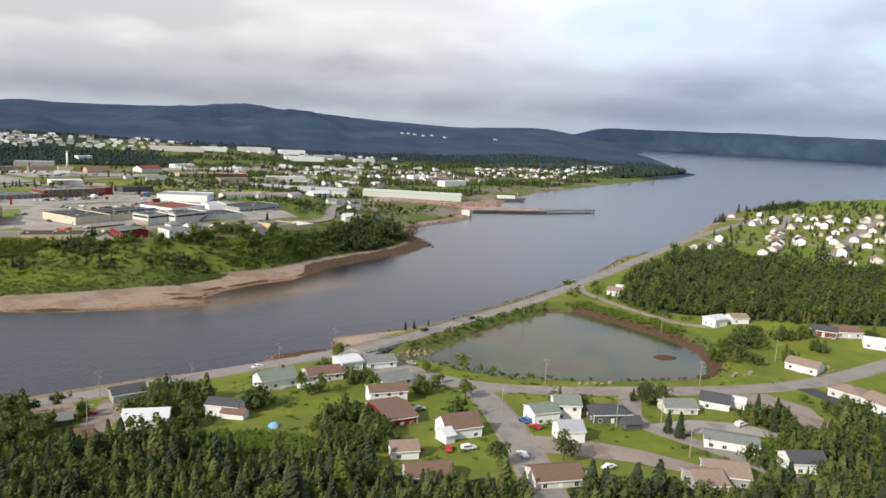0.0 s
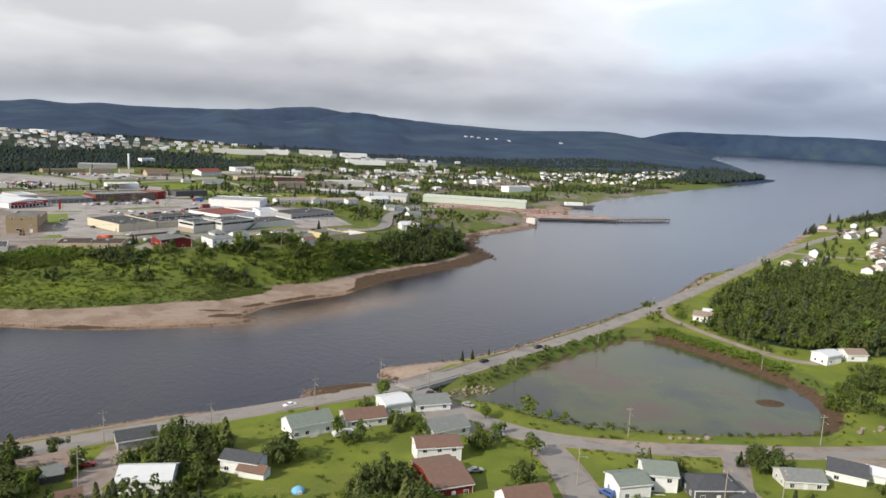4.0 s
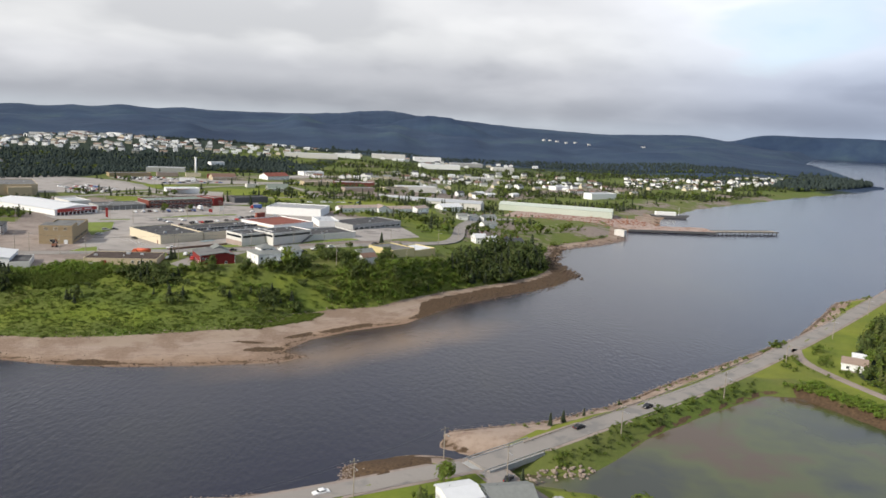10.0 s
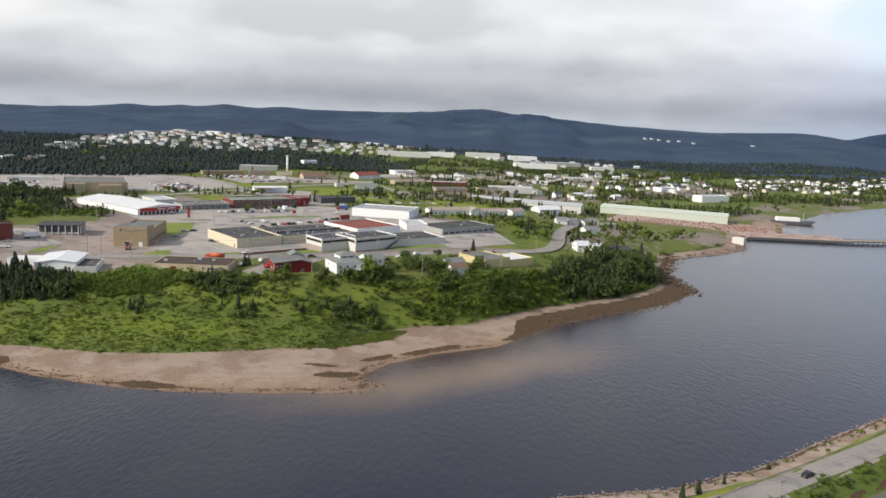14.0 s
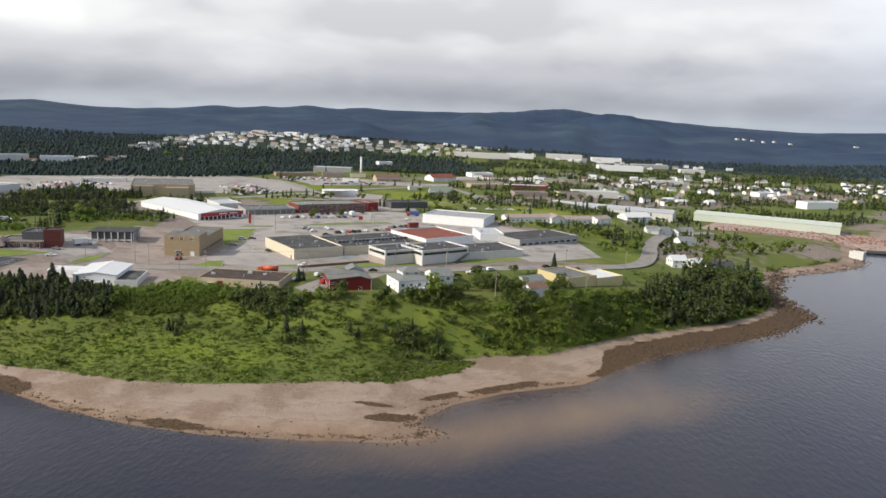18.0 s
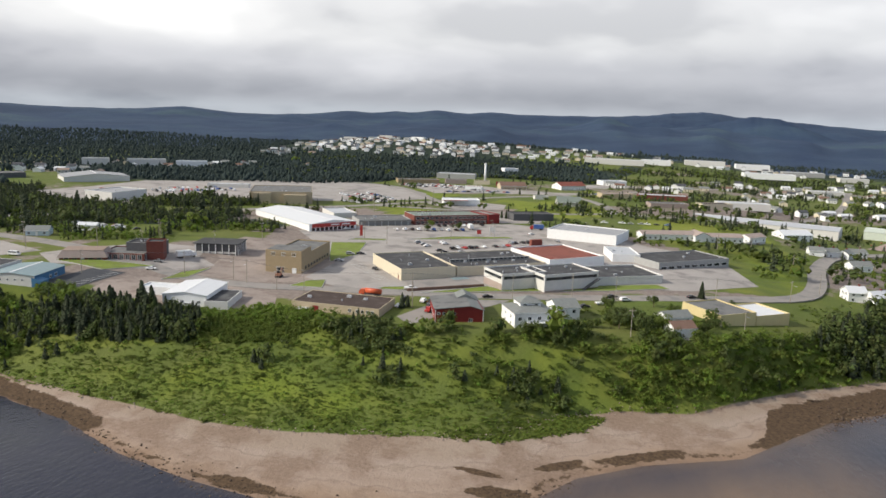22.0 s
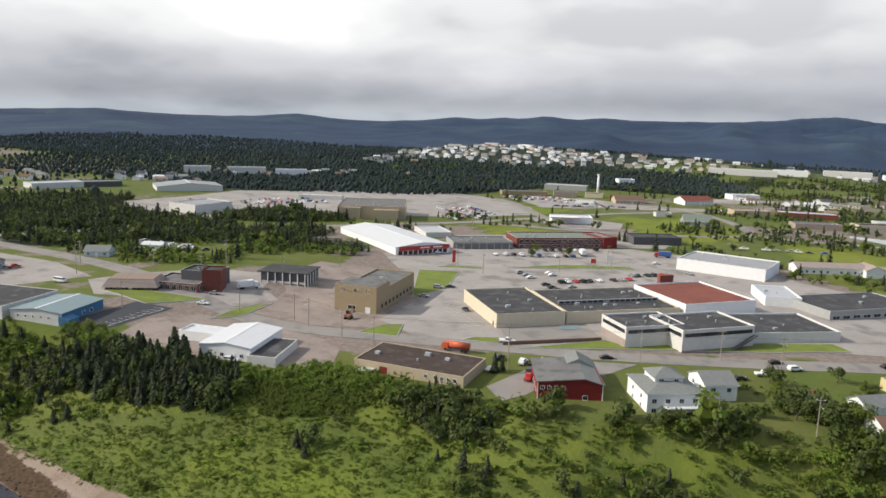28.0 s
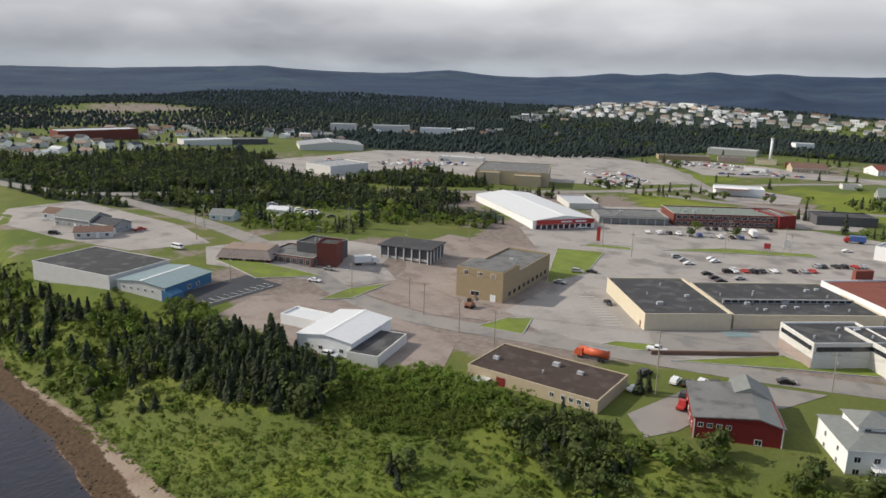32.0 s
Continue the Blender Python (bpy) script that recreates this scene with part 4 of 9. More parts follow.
def tube(r0, r1, z0, z1, n=8, x=0.0, y=0.0):
    bm = bmesh.new()
    a = [bm.verts.new((x + r0 * math.cos(6.2832 * i / n), y + r0 * math.sin(6.2832 * i / n), z0)) for i in range(n)]
    b = [bm.verts.new((x + r1 * math.cos(6.2832 * i / n), y + r1 * math.sin(6.2832 * i / n), z1)) for i in range(n)]
    for i in range(n):
        bm.faces.new((a[i], a[(i + 1) % n], b[(i + 1) % n], b[i]))
    bm.faces.new(b)
    bm.faces.new(a[::-1])
    return bm


def window(parent, x, y, z, w, h, face, trim="white"):
    """A framed window proud of a wall; face is 0, 1, 2, 3 for the walls at -y, +x, +y, -x."""
    bars = 0.09
    frame_bm = boxes((-w / 2 - bars, w / 2 + bars, -0.08, 0.06, -bars, 0), (-w / 2 - bars, w / 2 + bars, -0.08, 0.06, h, h + bars),
                     (-w / 2 - bars, -w / 2, -0.08, 0.06, 0, h), (w / 2, w / 2 + bars, -0.08, 0.06, 0, h), (-0.03, 0.03, -0.05, 0.05, 0, h))
    m = Matrix.Translation((x, y, z)) @ Matrix.Rotation(math.pi / 2 * face, 4, "Z")
    ob = part("window", frame_bm, trim, parent)
    ob.matrix_local = m
    part("pane", boxes((-w / 2, w / 2, -0.02, 0.03, 0, h)), "glass", ob)
    return ob


def door(parent, x, y, z, w, h, face, mat="white"):
    ob = part("door", boxes((-w / 2, w / 2, -0.06, 0.06, 0, h), (-w / 2 - 0.1, -w / 2, -0.09, 0.06, 0, h + 0.1), (w / 2, w / 2 + 0.1, -0.09, 0.06, 0, h + 0.1), (-w / 2, w / 2, -0.09, 0.06, h, h + 0.1)), mat, parent)
    ob.matrix_local = Matrix.Translation((x, y, z)) @ Matrix.Rotation(math.pi / 2 * face, 4, "Z")
    return ob


def house(x, y, turn, w, d, eave, rise, wall, roof, label, hip=False, chimney=False, windows=True, name="house", group="village houses", base=None, porch=False, ridge_x=True, category="house"):
    """A timber house: ridge along x, footprint w by d, with walls, roof, windows, door and chimney."""
    z = (min(ground_z(x + a, y + b) for a in (-w / 3, w / 3) for b in (-d / 3, d / 3)) if base is None else base)
    ob = thing(name, pose(x, y, z, 0, 0, turn), label, category, group)
    o = 0.45
    t = 0.22
    if hip:
        part("wall", boxes((-w / 2, w / 2, -d / 2, d / 2, -1.2, eave)), wall, ob)
        bm = bmesh.new()
        inset = min(d / 2, w / 2 - 0.5)
        lo = [bm.verts.new(v) for v in ((-w / 2 - o, -d / 2 - o, eave - 0.1), (w / 2 + o, -d / 2 - o, eave - 0.1), (w / 2 + o, d / 2 + o, eave - 0.1), (-w / 2 - o, d / 2 + o, eave - 0.1))]
        mid = [bm.verts.new((v.co.x, v.co.y, eave + 0.12)) for v in lo]
        top = [bm.verts.new((-w / 2 + inset, 0, eave + rise)), bm.verts.new((w / 2 - inset, 0, eave + rise))]
        for i in range(4):
            bm.faces.new((lo[i], lo[(i + 1) % 4], mid[(i + 1) % 4], mid[i]))
        bm.faces.new(lo[::-1])
        bm.faces.new((mid[0], mid[1], top[1], top[0]))
        bm.faces.new((mid[2], mid[3], top[0], top[1]))
        bm.faces.new((mid[1], mid[2], top[1]))
        bm.faces.new((mid[3], mid[0], top[0]))
        part("roof", bm, roof, ob)
    else:
        bm = prism([(-d / 2, -1.2), (d / 2, -1.2), (d / 2, eave), (0, eave + rise), (-d / 2, eave)], -w / 2, w / 2)
        bm.transform(Matrix.Rotation(math.pi / 2, 4, "Z"))
        part("wall", bm, wall, ob)
        s = rise / (d / 2)
        e = d / 2 + o
        bm = prism([(-e, eave - o * s), (-e, eave - o * s + t), (0, eave + rise + t), (e, eave - o * s + t), (e, eave - o * s), (0, eave + rise)], -w / 2 - o, w / 2 + o)
        bm.transform(Matrix.Rotation(math.pi / 2, 4, "Z"))
        part("roof", bm, roof, ob)
    if name not in ("garden_shed", "annex"):
        part("foundation", boxes((-w / 2 - 0.05, w / 2 + 0.05, -d / 2 - 0.05, d / 2 + 0.05, -1.25, 0.25)), "kerb", ob, "grey concrete foundation")
        k = 0.09
        for sx, sy in ((-1, -1), (1, -1), (1, 1), (-1, 1)):
            part("corner_board", boxes((sx * w / 2 - k, sx * w / 2 + k, sy * d / 2 - k, sy * d / 2 + k, 0.25, eave - 0.1)), "white", ob)
        part("fascia", boxes((-w / 2 - o, w / 2 + o, -d / 2 - o - 0.05, -d / 2 - o + 0.03, eave - 0.45, eave - 0.1), (-w / 2 - o, w / 2 + o, d / 2 + o - 0.03, d / 2 + o + 0.05, eave - 0.45, eave - 0.1)) if not hip else boxes((-w / 2 - o - 0.04, w / 2 + o + 0.04, -d / 2 - o - 0.04, -d / 2 - o, eave - 0.2, eave + 0.1), (-w / 2 - o - 0.04, w / 2 + o + 0.04, d / 2 + o, d / 2 + o + 0.04, eave - 0.2, eave + 0.1)), "white", ob)
        part("vent_pipe", tube(0.09, 0.09, eave + rise * 0.3, eave + rise * 0.5 + 0.6, 6, -w * 0.22, d * 0.18), "darkgrey", ob)
        part("doorstep", boxes((-1.0, 1.2, -d / 2 - 1.3, -d / 2, -1.0, 0.12), (-0.7, 0.9, -d / 2 - 1.65, -d / 2 - 1.3, -1.0, -0.06)), "grey_wood", ob)
    if chimney:
        part("chimney", boxes((w * 0.2, w * 0.2 + 0.8, -0.3, 0.5, eave + 0.2, eave + rise + 0.9), (w * 0.2 - 0.08, w * 0.2 + 0.88, -0.38, 0.58, eave + rise + 0.9, eave + rise + 1.05)), "brick", ob)
    if windows:
        for storey in range(max(1, int(eave / 2.5))):
            zz = 0.95 + 2.6 * storey
            n = max(2, int(w / 3.4))
            for i in range(n):
                u = -w / 2 + w * (i + 0.5) / n
                if storey == 0 and i == n // 2:
                    door(ob, u, -d / 2, 0.1, 0.95, 2.05, 0)
                else:
                    window(ob, u, -d / 2, zz, 1.2, 1.15, 0)
                if i != n // 2:
                    window(ob, u, d / 2, zz, 1.2, 1.15, 2)
            for v in (-d * 0.2, d * 0.22):
                window(ob, w / 2, v, zz, 0.9, 1.1, 1)
                window(ob, -w / 2, v, zz, 0.9, 1.1, 3)
    if porch:
        part("deck", boxes((-w * 0.3, w * 0.1, -d / 2 - 2.4, -d / 2, -1.0, 0.15)), "grey_wood", ob)
        part("railing", boxes(*[(-w * 0.3 + k * 0.6, -w * 0.3 + k * 0.6 + 0.08, -d / 2 - 2.4, -d / 2 - 2.32, 0.15, 1.05) for k in range(int(w * 0.4 / 0.6) + 1)], (-w * 0.3, w * 0.1, -d / 2 - 2.42, -d / 2 - 2.3, 1.05, 1.14)), "white", ob)
    return ob


def flat_building(x, y, turn, w, d, h, wall, roof, label, name="commercial_building", group="", base=None, parapet=0.5, category="building", trim=None, vents=0, seed=1):
    """A flat-roofed block with a parapet; its origin is the middle of its -y wall's foot."""
    z = ground_z(x, y) if base is None else base
    ob = thing(name, pose(x, y, z, 0, 0, turn), label, category, group)
    part("wall", boxes((-w / 2, w / 2, 0, 0.3, -2, h), (-w / 2, w / 2, d - 0.3, d, -2, h), (-w / 2, -w / 2 + 0.3, 0.3, d - 0.3, -2, h), (w / 2 - 0.3, w / 2, 0.3, d - 0.3, -2, h)), wall, ob)
    part("roof", boxes((-w / 2 + 0.3, w / 2 - 0.3, 0.3, d - 0.3, h - parapet - 0.3, h - parapet)), roof, ob)
    if trim:
        part("coping", boxes((-w / 2 - 0.08, w / 2 + 0.08, -0.08, 0.16, h, h + 0.1), (-w / 2 - 0.08, w / 2 + 0.08, d - 0.16, d + 0.08, h, h + 0.1), (-w / 2 - 0.08, -w / 2 + 0.16, 0.16, d - 0.16, h, h + 0.1), (w / 2 - 0.16, w / 2 + 0.08, 0.16, d - 0.16, h, h + 0.1)), trim, ob)
    rng = random.Random(seed)
    for _ in range(vents):
        a, b, s = rng.uniform(-w / 2 + 3, w / 2 - 3), rng.uniform(3, d - 3), rng.uniform(0.4, 1.0)
        zt = h - parapet
        if rng.random() < 0.5:
            part("roof_unit", boxes((a - s, a + s, b - s * 0.7, b + s * 0.7, zt, zt + 0.25), (a - s * 0.9, a + s * 0.9, b - s * 0.6, b + s * 0.6, zt + 0.25, zt + s * 0.9)), "roof_metal", ob)
        else:
            bm = tube(0.28, 0.28, zt, zt + 0.8, 8, a, b)
            part("roof_vent", bm, "roof_metal", ob)
    return ob


def shed_building(x, y, turn, w, d, eave, rise, wall, roof, label, name="warehouse", group="", base=None, category="building"):
    """A large low-pitched gabled shed with ribbed roof sheets; ridge along y, origin at the middle of its -y gable's foot."""
    z = ground_z(x, y) if base is None else base
    ob = thing(name, pose(x, y, z, 0, 0, turn), label, category, group)
    part("wall", prism([(-w / 2, -2), (w / 2, -2), (w / 2, eave), (0, eave + rise), (-w / 2, eave)], 0, d), wall, ob)
    s, o, t = rise / (w / 2), 0.4, 0.15
    e = w / 2 + o
    part("roof", prism([(-e, eave - o * s), (-e, eave - o * s + t), (0, eave + rise + t), (e, eave - o * s + t), (e, eave - o * s), (0, eave + rise)], -o, d + o), roof, ob)
    part("ridge_cap", prism([(-0.5, eave + rise + t - 0.5 * s + 0.04), (0, eave + rise + t + 0.12), (0.5, eave + rise + t - 0.5 * s + 0.04), (0, eave + rise + t + 0.02)], -o - 0.02, d + o + 0.02), "white", ob)
    return ob


# ---- paved and planted areas ----
PAVED = []


def patch(name, outline, mat, label, lift=0.09, category="pavement", cuts=3, thick=0.0):
    """A flat-laid area that follows the ground."""
    PAVED.append(outline)
    bm = bmesh.new()
    f = bm.faces.new([bm.verts.new((x, y, 0)) for x, y in outline])
    bmesh.ops.triangulate(bm, faces=[f])
    for _ in range(cuts):
        long_ones = [e for e in bm.edges if e.calc_length() > 7]
        if long_ones:
            bmesh.ops.subdivide_edges(bm, edges=long_ones, cuts=1)
            bmesh.ops.triangulate(bm, faces=bm.faces)
    for v in bm.verts:
        v.co.z = ground_z(v.co.x, v.co.y) + lift
    if thick:
        rim = bmesh.ops.extrude_face_region(bm, geom=list(bm.faces))
        for g in rim["geom"]:
            if isinstance(g, bmesh.types.BMVert):
                g.co.z += thick
    bmesh.ops.recalc_face_normals(bm, faces=bm.faces)
    me = bpy.data.meshes.new(name)
    bm.to_mesh(me)
    bm.free()
    if me.polygons and not thick and sum(p.normal.z for p in me.polygons) < 0:
        me.flip_normals()
    me.materials.append(M[mat])
    return tagged(new(name, me), label, category, kind="structure")


patch("pavement_lot", [(-226, 482), (-196, 452), (-160, 408), (-156, 372), (-128, 358), (-100, 366), (-62, 392), (-30, 412), (10, 432), (40, 470), (22, 524), (-20, 545), (-60, 588), (-118, 592), (-178, 546), (-208, 520)],
      "lot", "wide worn pinkish-grey asphalt parking lot")
patch("pavement_garage", [(-206, 352), (-170, 352), (-150, 362), (-152, 380), (-160, 408), (-196, 452), (-236, 440), (-232, 405), (-212, 385), (-206, 370)], "gravel", "dusty gravel yard around a tan block", lift=0.06)
patch("pavement_bank", [(-262, 330), (-226, 345), (-208, 356), (-205, 372), (-222, 382), (-232, 402), (-262, 392), (-280, 365), (-286, 345)], "lot", "worn asphalt forecourt of brick offices", lift=0.07)
patch("pavement_yard", [(-214, 300), (-190, 306), (-176, 300), (-150, 309), (-140, 322), (-150, 340), (-184, 342), (-212, 338), (-222, 322)], "gravel", "reddish gravel yard", lift=0.07)
patch("pavement_stalls", [(-238, 299), (-222, 303), (-225, 336), (-241, 333)], "fresh", "fresh black asphalt car park with white stalls", lift=0.12)
patch("pavement_red", [(-88, 350), (-80, 366), (-70, 370), (-60, 374), (-66, 358), (-76, 352), (-80, 330), (-84, 322), (-92, 330)], "asphalt", "grey asphalt yard beside a red building", lift=0.10)
patch("pavement_west", [(-420, 300), (-340, 310), (-300, 320), (-290, 350), (-330, 360), (-420, 355)], "lot", "worn asphalt yard of a service shop", lift=0.08)
patch("pavement_plant", [(128, 720), (180, 735), (255, 690), (300, 715), (300, 760), (250, 775), (160, 792)], "quay", "pinkish-brown stony quay yard of a fish plant", lift=0.08)
patch("pavement_mall", [(-522, 545), (-480, 518), (-437, 507), (-404, 505), (-398, 526), (-414, 612), (-340, 616), (-300, 640), (-262, 680), (-236, 730), (-262, 790), (-345, 862), (-420, 830), (-466, 792), (-536, 694)], "lot", "wide pale asphalt parking field", lift=0.10)
patch("pavement_shops", [(-335, 884), (-300, 924), (-236, 918), (-205, 900), (-150, 902), (-120, 925), (-96, 932), (-130, 880), (-196, 848), (-256, 800), (-290, 842)], "lot", "worn grey car park before small shops", lift=0.08)
patch("pavement_station", [(-226, 694), (-182, 656), (-150, 684), (-158, 722), (-206, 736)], "lot", "grey forecourt of a filling station", lift=0.09)
patch("pavement_pavilion", [(-176, 548), (-128, 590), (-96, 612), (-112, 648), (-138, 640), (-200, 600), (-236, 566)], "lot", "grey yard behind a long brick building", lift=0.07)
patch("pavement_hall", [(-130, 985), (-100, 1004), (-70, 1060), (-110, 1072), (-150, 1010)], "lot", "grey car park beside a white hall", lift=0.09)
patch("pavement_lane", [(62, 125), (74, 110), (66, 98), (56, 108), (50, 122), (52, 136)], "asphalt", "grey asphalt road junction", lift=0.10)
patch("pavement_drive", [(92, 40), (106, 34), (120, 22), (132, 6), (126, 2), (112, 14), (98, 22), (88, 26)], "gravel", "gravel drive between lawns", lift=0.10)
patch("pavement_turn", [(134, 44), (150, 47), (166, 42), (176, 30), (170, 26), (152, 33), (136, 34)], "lot", "grey turning circle beside a bungalow", lift=0.10)
patch("pavement_slope", [(176, 74), (200, 72), (206, 55), (196, 28), (186, 30), (190, 50)], "gravel", "pinkish bare gravel slope", lift=0.10)
patch("pavement_tarmac", [(218, 77), (226, 77), (228, 60), (226, 40), (219, 42), (219, 60)], "fresh", "dark tarmac drive", lift=0.11)
for outline in ([(-190, 459), (-172, 468), (-160, 432), (-163, 408), (-170, 420)], [(-153, 353), (-139, 357), (-145, 371), (-151, 366)], [(-236, 333), (-224, 353), (-262, 343), (-266, 336)], [(-206, 336), (-200, 345), (-203, 366), (-208, 352)],
                [(-186, 472), (-165, 481), (-168, 485), (-184, 478)], [(-156, 491), (-100, 529), (-104, 533), (-136, 516)], [(-98, 368), (-70, 386), (-24, 412), (0, 430), (-6, 436), (-36, 416), (-70, 392), (-76, 394)], [(-118, 366), (-108, 369), (-100, 375), (-104, 378), (-116, 371)]):
    patch("lawn", outline, "verge", "mown green verge with a pale kerb", lift=0.13, category="lawn", thick=0.1)


VERGES = [o for o in PAVED[18:]]


def kerb_row(outline):
    """Concrete kerb lengths along the rim of a verge."""
    for (x0, y0), (x1, y1) in zip(outline, outline[1:] + outline[:1]):
        run = math.hypot(x1 - x0, y1 - y0)
        n = max(1, round(run / 5))
        for k in range(n):
            ax, ay, bx, by = (x0 + (x1 - x0) * k / n, y0 + (y1 - y0) * k / n, x0 + (x1 - x0) * (k + 1) / n, y0 + (y1 - y0) * (k + 1) / n)
            za, zb = ground_z(ax, ay), ground_z(bx, by)
            length = run / n
            ob = part("kerb", boxes((0, length, -0.12, 0.12, -0.1, 0.32)), "kerb")
            ob.matrix_world = look_along(ax, ay, za, bx, by, zb)
            tagged(ob, "pale concrete kerb length beside a verge", "kerb", "kerbs", kind="structure")


def look_along(ax, ay, az, bx, by, bz):
    run = math.hypot(bx - ax, by - ay)
    return Matrix.Translation((ax, ay, az)) @ Matrix.Rotation(math.atan2(by - ay, bx - ax), 4, "Z") @ Matrix.Rotation(-math.atan2(bz - az, run), 4, "Y")


for outline in VERGES:
    kerb_row(outline)


def stripe(x0, y0, x1, y1, w=0.14, lift=0.16):
    d = Vector((x1 - x0, y1 - y0, 0))
    bm = boxes((0, d.length, -w / 2, w / 2, 0, 0.02))
    ob = part("parking_line", bm, "line")
    ob.matrix_world = pose(x0, y0, ground_z((x0 + x1) / 2, (y0 + y1) / 2) + lift, 0, 0, math.degrees(math.atan2(d.y, d.x)))
    return tagged(ob, "thin painted white parking line", "road marking", "parking lines")


for k in range(11):
    u = k / 10
    stripe(-224.0 - 2.2 * u - 5.2, 304.5 + 28 * u - 0.8, -224.0 - 2.2 * u, 304.5 + 28 * u, lift=0.2)
stripe(-224.0, 304, -226.2, 333, lift=0.2)
for k in range(14):
    stripe(-121 - k * 1.95, 386 + k * 1.85, -125 - k * 1.95, 382 + k * 1.85)


# ---- large buildings ----
def block(a, b, d, h, wall, roof, label, **kw):
    """A flat building whose front wall's foot runs from a to b, d deep behind it."""
    w, turn = math.hypot(b[0] - a[0], b[1] - a[1]), math.degrees(math.atan2(b[1] - a[1], b[0] - a[0]))
    kw.setdefault("base", max(ground_z(*a), ground_z(*b)) - 0.05)
    return flat_building((a[0] + b[0]) / 2, (a[1] + b[1]) / 2, turn, w, d, h, wall, roof, label, **kw)


def band(ob, w, d, face, z, h, inset=0.6, step=1.6, frame_mat="white"):
    """A strip of windows along one wall of a flat building: 0 front, 1 right, 3 left."""
    run = w if face == 0 else d
    n = int((run - 2 * inset) / step)
    for i in range(n):
        u = inset + (i + 0.5) * (run - 2 * inset) / n
        if face == 0:
            window(ob, u - w / 2, 0, z, step * 0.72, h, 0, frame_mat)
        elif face == 1:
            window(ob, w / 2, u, z, step * 0.72, h, 1, frame_mat)
        else:
            window(ob, -w / 2, u, z, step * 0.72, h, 3, frame_mat)


def strip(ob, w, d, face, z, h, inset=0.8, step=1.9):
    """An unbroken dark ribbon of panes with thin mullions: 0 front, 3 left."""
    run = w if face == 0 else d
    a, b = inset, run - inset

    def lay(u0, u1, out, z0, z1):
        return boxes((u0 - w / 2, u1 - w / 2, -out, 0.05, z0, z1)) if face == 0 else boxes((-w / 2 - out, -w / 2 + 0.05, u0, u1, z0, z1))

    ribbon_pane = part("ribbon_window", lay(a, b, 0.04, z, z + h), "glass", ob, "dark ribbon of window panes")
    part("sill", lay(a - 0.1, b + 0.1, 0.12, z - 0.12, z), "offwhite", ribbon_pane)
    for k in range(int((b - a) / step) + 1):
        part("mullion", lay(a + k * step, a + k * step + 0.09, 0.09, z, z + h), "darkgrey", ribbon_pane)


store = block((-114.5, 386), (-95, 405), 40, 5.4, "cream", "roof_black", "long cream block store with a black flat roof", trim="cream", vents=5, seed=3)
part("door", boxes((-13.7, -13.55, 3, 4, 0, 2.1)), "brick", store, "brown steel side door")
back = block((-95, 407), (-60, 440), 36, 4.7, "cream", "roof_black", "black flat-roofed middle wing of a shopping centre", vents=16, seed=4)
part("clerestory", boxes((-22, 22, 13, 13.6, 4.2, 5.6)), "grey", back, "grey clerestory strip along the roof")
for k in range(18):
    part("clerestory_pane", boxes((-21.4 + k * 2.4, -19.6 + k * 2.4, 12.9, 12.98, 4.6, 5.3)), "glass", back)
wing = block((-68, 389), (-52, 405), 17, 7.6, "offwhite", "roof_black", "white office wing with ribbon windows", trim="white", vents=5, seed=5, base=20.3)
strip(wing, 22.6, 17, 0, 5.2, 1.3)
strip(wing, 22.6, 17, 3, 5.2, 1.3)
part("brick_base", boxes((-11.42, -11.3, 0.1, 16.9, -0.5, 3.2)), "roof_pink", wing, "pinkish brick lower wall")
wing2 = block((-50.5, 395), (-30.5, 416), 20, 8.0, "offwhite", "roof_black", "white office block with a dark ribbon of windows", trim="white", vents=4, seed=6, base=20.2)
strip(wing2, 29, 20, 0, 5.5, 1.3)
strip(wing2, 29, 20, 3, 5.5, 1.3)
part("brick_base", boxes((-14.55, 14.55, -0.07, 0.02, -0.5, 0.9)), "roof_pink", wing2, "pinkish brick plinth")
stair = prism([(4, 0), (5, 0), (14.5, 5.0), (13.5, 5.0)], -2.2, -0.6)
part("fire_stair", stair, "darkgrey", wing2, "dark sloping steel fire stair")
block((-31, 421), (-4, 441), 26, 4.4, "offwhite", "roof_black", "low white wing with a black flat roof", trim="white", vents=4, seed=7, base=19.9)
hall = block((-58, 440), (-35, 465), 36, 6.2, "white", "roof_red", "wide hall under a flat brick-red roof", trim="white", seed=8)
part("entrance_gable", prism([(-3.5, 0), (3.5, 0), (3.5, 9.4), (-3.5, 9.4)], 36.5, 38.5), "roof_red", hall, "red entrance box with a white frame")
block((-33, 484), (-19, 489), 24, 4.4, "white", "roof_metal", "white clad loading hall beside a red roof", vents=2, seed=9)
dark = block((-8, 474), (26, 508), 26, 4.6, "grey", "roof_black", "grey store under a black flat roof", vents=4, seed=10, base=19.6)
band(dark, 48, 26, 0, 1.0, 1.4, step=5.0)
white_store = block((-82, 544), (-38, 538), 30, 6.2, "white", "roof_pale", "white clad superstore with a pale grey roof", trim="white", vents=6, seed=11)
band(white_store, 44.4, 30, 3, 0.8, 2.4, step=4.0)
part("sign_board", boxes((-22.6, -22.3, 4, 20, 3.9, 5.4)), "yellow", white_store, "yellow fascia sign above the shop windows")
tan = block((-178, 373.5), (-161, 377), 44, 8.3, "tan", "roof_grey", "tan-clad office block with a stepped roof", trim="tan", vents=4, seed=12)
part("upper_step", boxes((-8.68, 8.68, -0.02, 14, 8.3, 10.6), bevel=0.05), "tan", tan, "raised front part of the office block")
part("upper_roof", boxes((-8.2, 8.2, 0.4, 13.6, 10.6, 10.75)), "roof_grey", tan)
